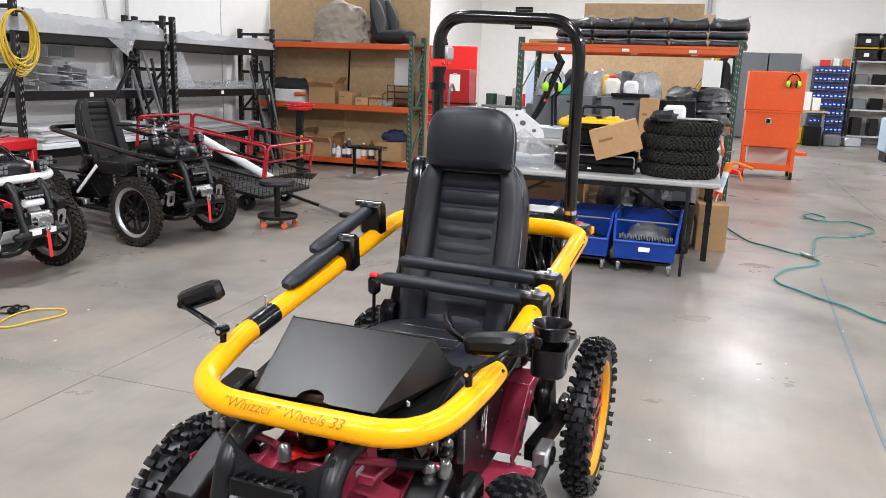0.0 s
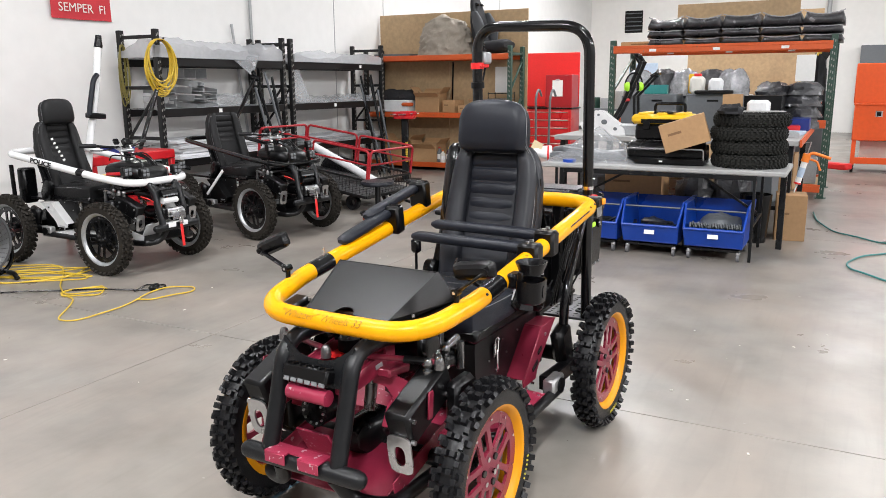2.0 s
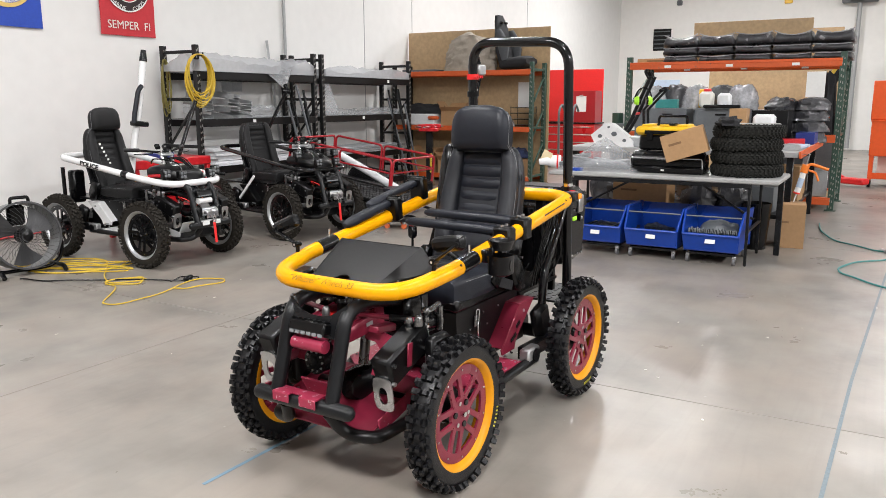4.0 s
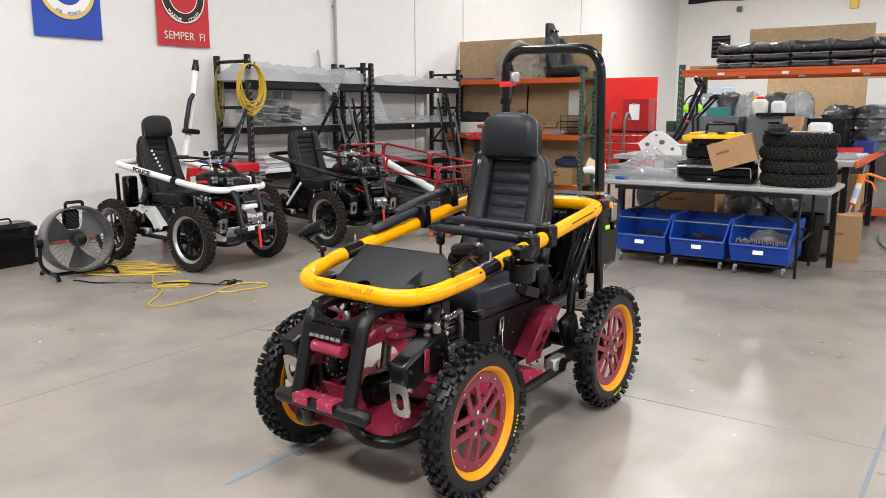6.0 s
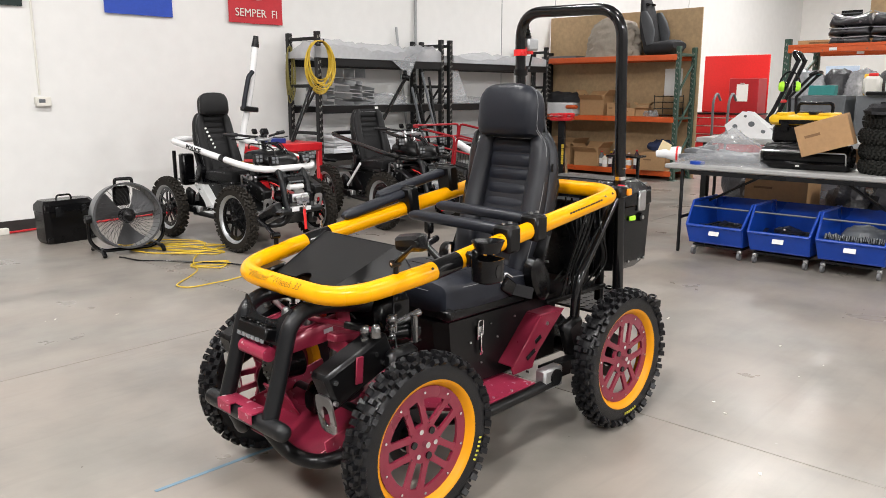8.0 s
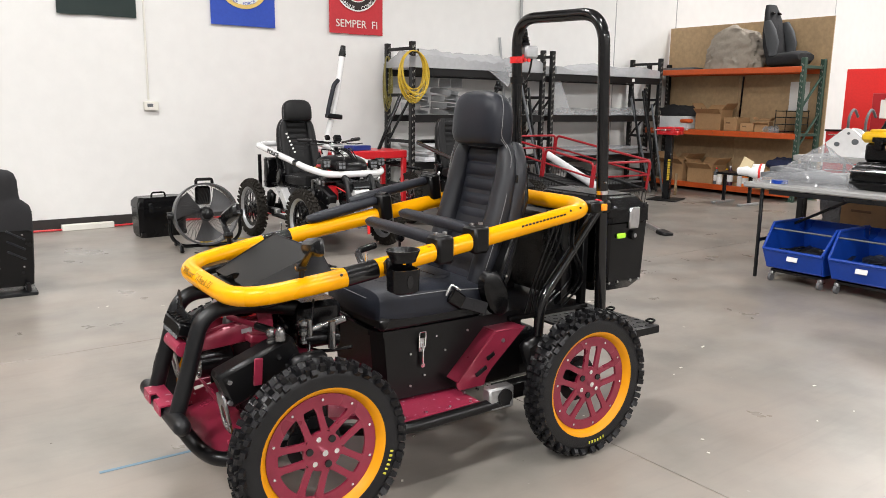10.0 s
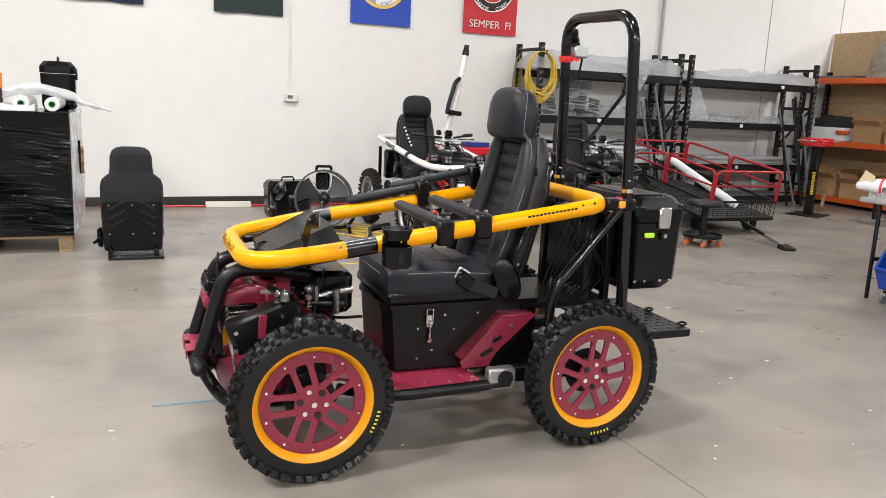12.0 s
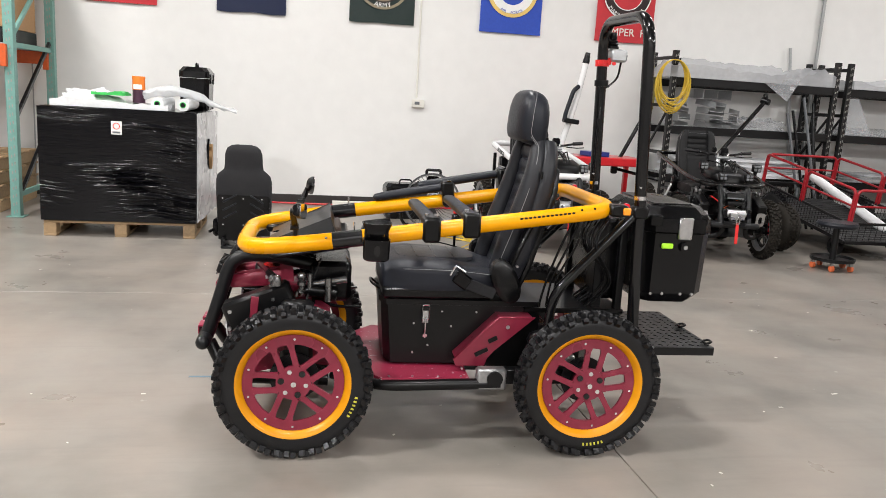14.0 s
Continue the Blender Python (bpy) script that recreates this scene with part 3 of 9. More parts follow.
def wheel(veh, a, side, st, spin):
    """side: -1 for the vehicle's left. The wheel's outer face looks away from the centre line."""
    m = Matrix.Translation((a, side * (0.422 if a < 0 else 0.432), 0.286)) @ Matrix.Rotation(radians(90 * -side), 4, "X") @ Matrix.Rotation(radians(spin), 4, "Z")
    w = part("wheel", cached(("rim", st["rim"].name), lambda: with_mat(rim_mesh(), st["rim"])), None, veh, "", m)
    rub = st.get("rubber", M["rubber"])
    part("tyre", cached(("tyre", rub.name), lambda: with_mat(tyre_mesh(with_tread=False), rub)), None, w, "knobbly black off-road tyre")
    if st["main"]:
        for sub, bm4 in tread_layout(0.288, 36):
            size = round(sub.v[2][2] - sub.v[0][2], 4), round(sub.v[1][1] - sub.v[0][1], 4)
            part("tread_block", cached(("block", size), lambda: with_mat(sub.mesh("tread_block", 30), M["rubber"])), None, w, "", bm4)
    else:
        part("tread", cached(("tread_ring", rub.name), lambda: with_mat(tread_mesh(), rub)), None, w)["kind"] = "stuff"
    part("spoke_disc", cached(("spk", st["spoke"].name), lambda: with_mat(spokes_mesh(), st["spoke"])), None, w)
    for k in range(10):
        an = 2 * math.pi * (k + 0.5) / 10
        part("rim_bolt", pin("rim_bolt", 0.0045, 0.005, 8, M["chrome"]), None, w, "", Matrix.Translation((0.167 * math.cos(an), 0.167 * math.sin(an), 0.0135)))
    for k in range(3):
        an = 2 * math.pi * k / 3 + radians(14)
        part("lug_nut", pin("lug_nut", 0.0115, 0.007, 14, M["black_gloss"]), None, w, "", Matrix.Translation((0.046 * math.cos(an), 0.046 * math.sin(an), 0.013)))
        an += math.pi / 3
        part("hub_bolt", pin("hub_bolt", 0.0085, 0.006, 10, M["chrome"]), None, w, "", Matrix.Translation((0.045 * math.cos(an), 0.045 * math.sin(an), 0.013)))
    part("axle_nut", pin("axle_nut", 0.010, 0.018, 10, M["chrome"]), None, w, "", Matrix.Translation((0, 0, 0.0135)))
    part("hub", cached("hub", lambda: with_mat(hub_mesh(), M["grey_coat"])), None, w)
    if st["main"]:
        for j in range(6):
            part("letter_bar", cached("letter_bar", lambda: with_mat(MB().box((0.231, 0, 0.0415), (0.0115, 0.0068, 0.003), bev=0.001).mesh("letter_bar"), M["lime_mark"])), None, w, "", Matrix.Rotation(radians((-30 if a < 0 else -92) - spin + j * 3.7), 4, "Z"))
    return w


def with_mat(me, material):
    me.materials.append(material)
    return me


M["lime_mark"] = mat("yellow_sidewall_ink", (0.5, 0.46, 0.04), 0.6, 0, 0.1)


M["vinyl"] = mat("matt_black_vinyl", (0.007, 0.007, 0.0075), 0.55, 0, 0.2, 14, 0.25, 220, spec=0.3)


def seat_parts(veh, st, at=None, headrest=True):
    """Bucket seat with pleated centre, bolsters and headrest. Bottom of the backrest at a = 0.2, z = 0.6."""
    g = at if at is not None else Matrix.Identity(4)
    lea, side = (M["leather"], M["leather_side"]) if st["main"] else (M["vinyl"], M["vinyl"])
    ln = Vector((0.20, 0, 0.98)).normalized()          # up along the reclined back
    fw = Vector((-ln.z, 0, ln.x))                      # out of the front of the back
    face = ((0.58, 0.222), (0.64, 0.244), (0.70, 0.266), (0.78, 0.293), (0.88, 0.324), (0.98, 0.349), (1.08, 0.366), (1.16, 0.374), (1.40, 0.385))

    def P(z, b, d):                                    # height, across, depth in front of the quilted face
        for (z0, a0), (z1, a1) in zip(face, face[1:]):
            if z <= z1:
                break
        return Vector((a0 + (a1 - a0) * (z - z0) / (z1 - z0), b, z)) + fw * d

    yy = Vector((0, 1, 0))
    secs = [(0.60, 0.34, 0.09), (0.66, 0.385, 0.105), (0.76, 0.405, 0.11), (0.92, 0.405, 0.105), (1.04, 0.395, 0.095), (1.11, 0.378, 0.09), (1.15, 0.352, 0.086), (1.18, 0.318, 0.08), (1.20, 0.28, 0.07)]
    back = part("backrest", MB().loft([squircle(P(z, 0, -0.052), yy, fw, w, d, 28, 3.6) for z, w, d in secs]), side, veh, "reclined black leatherette backrest with pale stitching", g)
    hs = [(1.168, 0.24, 0.085, 0.0), (1.178, 0.285, 0.115, 0.0), (1.205, 0.302, 0.13, 0.0), (1.26, 0.302, 0.132, 0.002), (1.30, 0.297, 0.128, 0.003), (1.330, 0.280, 0.118, 0.004), (1.353, 0.246, 0.102, 0.004), (1.369, 0.19, 0.075, 0.004), (1.377, 0.11, 0.04, 0.004)]
    if headrest:
        part("headrest", MB().loft([squircle(P(z, 0, 0.018 - q), yy, fw, w, d, 32, 3.4) for z, w, d, q in hs]), lea, back)
    # quilted face between the bolsters
    for k in range(9):
        z = 0.645 + k * 0.0578
        ring = [squircle(P(z + dz, 0.004, -0.014), yy, fw, 0.218 * q, d, 20, 4) for dz, q, d in ((0.001, 0.95, 0.012), (0.009, 0.99, 0.030), (0.0289, 1, 0.037), (0.0485, 0.99, 0.030), (0.0565, 0.95, 0.012))]
        part("pleat", MB().loft(ring), lea, back)
    for s in (-1, 1):
        rings = [squircle(P(z, s * b, q), yy, fw, w, d, 18, 2.7) for z, b, w, d, q in ((0.625, 0.13, 0.04, 0.03, 0.0), (0.66, 0.150, 0.085, 0.075, 0.008), (0.78, 0.157, 0.090, 0.09, 0.010), (0.94, 0.155, 0.088, 0.082, 0.004), (1.06, 0.150, 0.084, 0.070, -0.002), (1.13, 0.142, 0.076, 0.062, -0.004), (1.17, 0.130, 0.062, 0.052, -0.006), (1.196, 0.118, 0.04, 0.03, -0.014))]
        part("bolster", MB().loft(rings), side, back)
        path = [P(0.65, s * 0.186, 0.02), P(0.74, s * 0.198, 0.026), P(0.84, s * 0.200, 0.024), P(0.96, s * 0.197, 0.016), P(1.06, s * 0.187, 0.008), P(1.13, s * 0.180, 0.004), P(1.17, s * 0.161, 0.006)] + ([P(1.205, s * 0.1515, 0.034), P(1.26, s * 0.152, 0.036), P(1.30, s * 0.149, 0.034), P(1.330, s * 0.1405, 0.030), P(1.354, s * 0.122, 0.024), P(1.369, s * 0.095, 0.018)] if headrest else [])
        for off in (0, 0.006):
            part("stitching", MB().tube([p + fw * off - Vector((0, s * off, 0)) for p in spline(path, 5)], 0.0012, 5), M["stitch"], back)
    part("seam", MB().tube([P(1.166, b, 0.004) for b in (-0.105, -0.05, 0, 0.05, 0.105)], 0.0012, 5), M["stitch"], back)
    part("side_tag", MB().box(P(1.06, -0.2, -0.02), (0.012, 0.003, 0.03), bev=0.001), M["plastic"], back)
    # black hard shell behind and recliner
    shell = [squircle(P(z, 0, -0.098), yy, fw, w, d, 20, 4) for z, w, d in ((0.61, 0.36, 0.03), (0.7, 0.385, 0.045), (1.0, 0.37, 0.04), (1.1, 0.31, 0.025))]
    sh = part("shell", MB().loft(shell), M["plastic"], veh, "ribbed black plastic seat shell")
    if at is not None:
        sh.matrix_basis = g
    for s in (-1, 1):
        rc = part("recliner", MB().loft([squircle(Vector((0.262, s * (0.205 + d), 0.635)), (0.9, 0, 0.42), (-0.42, 0, 0.9), 0.105 * q, 0.19 * q, 22, 2.3) for d, q in ((0, 0.9), (0.012, 1), (0.045, 0.96), (0.056, 0.72))]), M["plastic"], veh, "", g if at is not None else None)
        part("recliner_arm", MB().bar((0.262, s * 0.215, 0.66), (0.35, s * 0.208, 0.86), 0.016, 0.07, 0.006, up=(0, 1, 0)), M["plastic"], rc)
        part("recliner_screw", MB().cyl((0.30, s * 0.24, 0.70), (0.30, s * 0.255, 0.70), 0.005, 8), M["steel"], rc)
    for k in range(4):
        for s in (-1, 1):
            part("rib", MB().bar(P(0.75 + k * 0.07, s * 0.02, -0.122), P(0.79 + k * 0.07, s * 0.15, -0.122), 0.014, 0.012, up=fw), M["plastic"], sh)
    # cushion
    cu = [squircle((a, 0, z), yy, (0, 0, 1), w, h, 36, 5.5) for a, z, w, h in ((-0.222, 0.625, 0.36, 0.085), (-0.214, 0.628, 0.405, 0.115), (-0.19, 0.632, 0.43, 0.132), (-0.10, 0.634, 0.45, 0.137), (0.05, 0.632, 0.452, 0.13), (0.16, 0.626, 0.44, 0.112), (0.26, 0.62, 0.40, 0.085))]
    cush = part("seat_cushion", MB().loft(cu), lea, veh, "black leatherette seat cushion with pale stitching", g if at is not None else None)
    part("cushion_panel", MB().loft([squircle((0.0, 0, z), (1, 0, 0), yy, w, d, 32, 5) for z, w, d in ((0.690, 0.33, 0.25), (0.7015, 0.315, 0.235), (0.7035, 0.28, 0.20))]), side, cush)
    for k in range(3):
        part("panel_seam", MB().tube([(-0.08 + k * 0.075, b * 0.115, 0.7035) for b in (-1, -0.5, 0, 0.5, 1)], 0.0016, 6), M["plastic"], cush)
    for s in (-1, 1):
        part("stitching", MB().tube(spline([(-0.221, s * 0.12, 0.656), (-0.205, s * 0.185, 0.664), (-0.12, s * 0.2215, 0.672), (0.05, s * 0.2265, 0.671), (0.2, s * 0.214, 0.656)], 6), 0.0012, 5), M["stitch"], cush)
    part("stitching", MB().tube([(-0.2225, b * 0.12, 0.655) for b in (-1, -0.5, 0, 0.5, 1)], 0.0011, 5), M["stitch"], cush)
    part("seat_pan", MB().box((0.0, 0, 0.575), (0.44, 0.44, 0.05), bev=0.012), M["plastic"], veh, "", g if at is not None else None)
    return back


def ring_z(a, drop=0.0):
    return 0.798 + 0.144 * (a + 0.422) - drop


def ring_b(a, s):
    """Half width of the ring: its right side draws in slightly towards the front."""
    return 0.348 - (0.010 * min(1.0, max(0.0, (0.583 - a) / 1.043)) if s > 0 else 0.0)


def frame_ring(veh, st):
    """Padded guard ring: a bent tube running round seat and dash."""
    L, F, B = 0.348, -0.748, 0.638
    def side_of(s):
        return [(F + 0.004, s * (0.30 if s < 0 else 0.284), 0.20), (-0.46, s * ring_b(-0.46, s), 0.06), (B - 0.055, s * L, 0.10), (B, s * (L - 0.085), 0.10)]
    course = [(F, 0.0, 0)] + side_of(1) + side_of(-1)[::-1] + [(F, 0.0, 0)]
    low, thick = (0.0, 0.0305) if st["main"] else (0.045, st["tube"])
    pts = bend([(a, b, ring_z(a, low)) for a, b, _ in course], [r for *_, r in course], 9)[:-1]
    ring = part("guard_ring", MB().tube(pts, thick, 22, closed=True), st["ring"], veh, st["ring_label"])
    if not st["main"]:
        return ring
    for s in (-1, 1):
        part("sleeve", MB().tube([(a, s * ring_b(a, s), ring_z(a)) for a in (-0.422, -0.314)], 0.0316, 22), M["black_gloss"], ring, "black joining sleeve")
        part("pin", MB().tube([(-0.345, s * ring_b(-0.345, s), ring_z(-0.345) + 0.02), (-0.345, s * ring_b(-0.345, s), ring_z(-0.345) + 0.062)], 0.004, 8), M["chrome"], ring)
        for a in (-0.445, -0.29, -0.275, 0.5, 0.55):
            part("rivet", MB().cyl((a, s * (ring_b(a, s) + 0.023), ring_z(a) + 0.0165), (a, s * (ring_b(a, s) + 0.0265), ring_z(a) + 0.0195), 0.0045, 8), M["grey_coat"], ring)
    # word marks on the outside of the tube, kept as plain bars
    for k in range(13):
        a = 0.27 + k * 0.0165
        part("letter_bar", MB().box((a, -L - 0.0288, ring_z(a) + 0.010), (0.012, 0.003, 0.010), RX(18), 0.001), M["black"], ring)
    # script on the front of the ring
    me = letters('"Whizzer" Wheels 33', 0.034, 0.0005, -0.0005, 0.32)
    for v in me.vertices:
        x, y, d = v.co
        ang = radians(34) + y / 0.0305
        rr = 0.0308 + (0.0006 + d)
        v.co = (F - rr * math.cos(ang), 0.022 - x, ring_z(F) + rr * math.sin(ang))
    me.materials.append(M["ink"])
    part("script", me, None, ring, "black hand-lettered script")
    return ring


def roll_bar(veh, st):
    n, f = -0.264, 0.28
    pts = [(0.80, n, 0.385), (0.772, n, 0.98), (0.735, n, 1.682), (0.752, f, 1.70), (0.776, f, 0.98), (0.80, f, 0.385)]
    bar = part("roll_bar", MB().tube(bend(pts, [0, 0.03, 0.125, 0.125, 0.03, 0], 9), 0.0235, 20), M["black_gloss"], veh, "tall black tubular roll bar")
    for b, q in ((n, -1), (f, 1)):
        part("band", MB().tube([(0.7725, b, 0.985), (0.7715, b, 1.0)], 0.0255, 18), M["chrome"], bar)
        part("clip_pin", MB().cyl((0.755, b - 0.026, 1.035), (0.755, b - 0.036, 1.035), 0.004, 8), M["chrome"], bar)
        part("brace", MB().tube(bend([(0.432, q * 0.295, 0.46), (0.44, q * 0.295, 0.60), (0.772, b, 0.945)], 0.09, 9), 0.0195, 16), M["black_gloss"], bar)
        part("bracket", MB().box((0.772, b, 0.935), (0.062, 0.056, 0.05), bev=0.008), M["black"], bar)
    # camera mount on the right leg
    part("clamp", MB().tube([(0.763, f, 1.425), (0.762, f, 1.452)], 0.031, 16), M["black"], bar)
    red = part("clamp", MB().tube([(0.758, f, 1.512), (0.757, f, 1.54)], 0.031, 16), M["redbright"], bar, "red anodised clamp")
    for k in range(4):
        part("clamp_knob", MB().cyl((0.735 + 0.022 * k, f - 0.034, 1.526), (0.735 + 0.022 * k, f - 0.026, 1.526), 0.008, 10), M["redbright"], red)
    lamp = part("camera_box", MB().box((0.828, f + 0.012, 1.563), (0.075, 0.07, 0.055), bev=0.008), M["galv"], bar, "small silver camera box")
    part("lens", MB().cyl((0.866, f + 0.012, 1.563), (0.872, f + 0.012, 1.563), 0.014, 14), M["black_gloss"], lamp)
    part("camera_arm", MB().bar((0.77, f, 1.535), (0.80, f + 0.006, 1.545), 0.025, 0.02), M["redbright"], lamp)
    part("bellows", MB().lathe([(0.004, 0), (0.03, 0), (0.03, 0.01), (0.024, 0.014), (0.028, 0.02), (0.022, 0.027), (0.025, 0.033), (0.017, 0.04), (0.02, 0.046), (0.015, 0.07), (0.004, 0.072)], 18, Matrix.Translation((0.80, f + 0.01, 1.592))), M["plastic"], lamp)
    part("cable", MB().tube(spline([(0.845, f, 1.54), (0.838, f + 0.01, 1.47), (0.80, f, 1.43), (0.775, f - 0.005, 1.40), (0.755, f - 0.03, 1.25), (0.76, f - 0.03, 1.0), (0.775, f - 0.028, 0.8)], 8), 0.0048, 8), M["plastic"], bar)


def main_body(veh, st):
    col, black = st["accent"], M["black"]
    # battery box with a chamfered front
    z0, z1 = 0.285, 0.525
    outline = [(-0.20, -0.14), (-0.175, -0.20), (0.42, -0.205), (0.42, 0.205), (-0.175, 0.20), (-0.20, 0.14)]
    box = MB().loft([[Vector((a - 0.02 * (z - z0) / 0.24 * (a < 0), b, z)) for a, b in outline] for z in (z0, z0 + 0.003, z1 - 0.003, z1)])
    body = part("battery_box", box, black, veh, "black steel battery box with latch", smooth=20)
    lid = [Vector((a - 0.028, b * 1.03, 0)) if a < 0 else Vector((a, b * 1.03, 0)) for a, b in outline]
    part("box_lid", MB().loft([[p + Vector((0, 0, z)) for p in lid] for z in (z1 + 0.002, z1 + 0.022)]), black, body, smooth=20)
    part("rear_deck", MB().box((0.56, 0, 0.515), (0.42, 0.44, 0.02), bev=0.004), black, veh, "flat black rear deck plate")
    for s in (-1, 1):
        lt = part("latch", MB().box((-0.045, s * 0.2085, 0.478), (0.024, 0.006, 0.05), bev=0.002), M["steel"], body, "bright steel draw latch")
        part("bail", MB().tube(loop_bend([(-0.058, s * 0.2145, 0.468), (-0.058, s * 0.2165, 0.528), (-0.032, s * 0.2165, 0.528), (-0.032, s * 0.2145, 0.468)], 0.006, 3), 0.0024, 6, closed=True), M["chrome"], lt)
        part("lever", MB().bar((-0.045, s * 0.2135, 0.485), (-0.045, s * 0.2155, 0.405), 0.007, 0.015, up=(0, 1, 0)), M["chrome"], lt)
        part("lever_tip", MB().cyl((-0.045, s * 0.212, 0.405), (-0.045, s * 0.220, 0.403), 0.009, 10), M["chrome"], lt)
        for a, z in ((-0.09, 0.45), (-0.09, 0.33), (0.06, 0.44), (-0.03, 0.36), (0.16, 0.5), (0.26, 0.5), (0.02, 0.5)):
            part("screw", MB().cyl((a, s * 0.204, z), (a, s * 0.2085, z), 0.0042, 8), M["steel"], body)
    part("pull_handle", MB().tube(bend([(-0.205, -0.04, 0.535), (-0.255, -0.04, 0.575), (-0.255, 0.04, 0.575), (-0.205, 0.04, 0.535)], 0.012, 3), 0.005, 8), black, body)
    # foot platform
    plat = [(-0.47, -0.16), (-0.33, -0.22), (-0.22, -0.345), (0.12, -0.345), (0.12, 0.345), (-0.22, 0.345), (-0.33, 0.22), (-0.47, 0.16)]
    fp = part("foot_platform", MB().plate(plat, (0, 0, 0.262), (1, 0, 0), (0, 1, 0), 0.012), st["accent_worn"], veh, "burgundy foot platform with worn speckled top" if st["main"] else "painted foot platform", smooth=20)
    for s in (-1, 1):
        part("side_tube", MB().tube(bend([(-0.40, s * 0.20, 0.235), (-0.22, s * 0.352, 0.245), (0.24, s * 0.352, 0.255)], 0.08, 6), 0.0215, 14), black, fp)
        for a in (-0.19, -0.1, 0.0, 0.09):
            part("stud", MB().cyl((a, s * 0.33, 0.273), (a, s * 0.33, 0.278), 0.005, 8), M["steel"], fp)
        # pivot block
        pv = part("pivot_block", MB().box((0.205, s * 0.345, 0.275), (0.115, 0.05, 0.085), bev=0.008), M["dull_alu"], veh, "bare aluminium pivot block")
        part("pivot_cap", MB().cyl((0.215, s * 0.366, 0.28), (0.215, s * 0.378, 0.28), 0.031, 18), black, pv)
        # sloped strut plates
        st_out = [(0.065, 0.325), (0.075, 0.300), (0.19, 0.300), (0.20, 0.33), (0.225, 0.36), (0.385, 0.50), (0.235, 0.50), (0.215, 0.485)]
        sp = part("strut", MB().plate(st_out, (0, s * 0.27 - 0.0, 0), (1, 0, 0), (0, 0, 1), 0.006), col, veh, "sloped burgundy strut plate" if st["main"] else "sloped painted strut plate", smooth=20)
        part("strut_face", MB().bar((0.072, s * 0.235, 0.330), (0.238, s * 0.235, 0.496), 0.085, 0.008), col, sp)
        part("strut_face", MB().bar((0.235, s * 0.235, 0.498), (0.375, s * 0.235, 0.498), 0.085, 0.008), col, sp)
        for a, z, l in ((0.15, 0.345, 0.05), (0.20, 0.40, 0.035)):
            part("slot", MB().bar((a, s * 0.27 - 0.009, z), (a + l, s * 0.27 - 0.009, z + l * 0.5), 0.004, 0.018), black, sp)
        part("strut_plate_label", MB().box((0.125, s * (0.277 if s > 0 else 0.272), 0.312), (0.06, 0.003, 0.010), None, 0.0005), M["galv"], sp)
        for a in (0.10, 0.16):
            part("foot_bolt", MB().cyl((a, s * 0.27, 0.290), (a, s * 0.28, 0.290), 0.005, 8), M["steel"], sp)
        part("nut", MB().cyl((0.275, s * 0.27 - 0.01, 0.46), (0.275, s * 0.27 + 0.008, 0.46), 0.008, 8), M["steel"], sp)
    # trailing arms and rear running gear
    for s in (-1, 1):
        part("trailing_arm", MB().bar((0.22, s * 0.30, 0.27), (0.545, s * 0.33, 0.284), 0.05, 0.06), black, veh)
        part("mud_plate", MB().box((0.43, s * 0.29, 0.38), (0.12, 0.06, 0.16), RY(-20), 0.02), black, veh)
        part("brake_caliper", MB().box((0.50, s * 0.345, 0.35), (0.07, 0.03, 0.05), bev=0.008), M["steel"], veh)
    part("rear_axle", MB().cyl((0.545, -0.36, 0.284), (0.545, 0.36, 0.284), 0.032, 18), black, veh)
    part("rear_gearbox", MB().loft([squircle((a, 0, 0.30), (0, 1, 0), (0, 0, 1), w, h, 16, 3) for a, w, h in ((0.40, 0.12, 0.12), (0.45, 0.26, 0.2), (0.63, 0.26, 0.2), (0.68, 0.14, 0.12))]), M["grey_coat"], veh)
    part("chassis_rail", MB().box((0.1, 0, 0.24), (0.9, 0.2, 0.05), bev=0.01), black, veh)


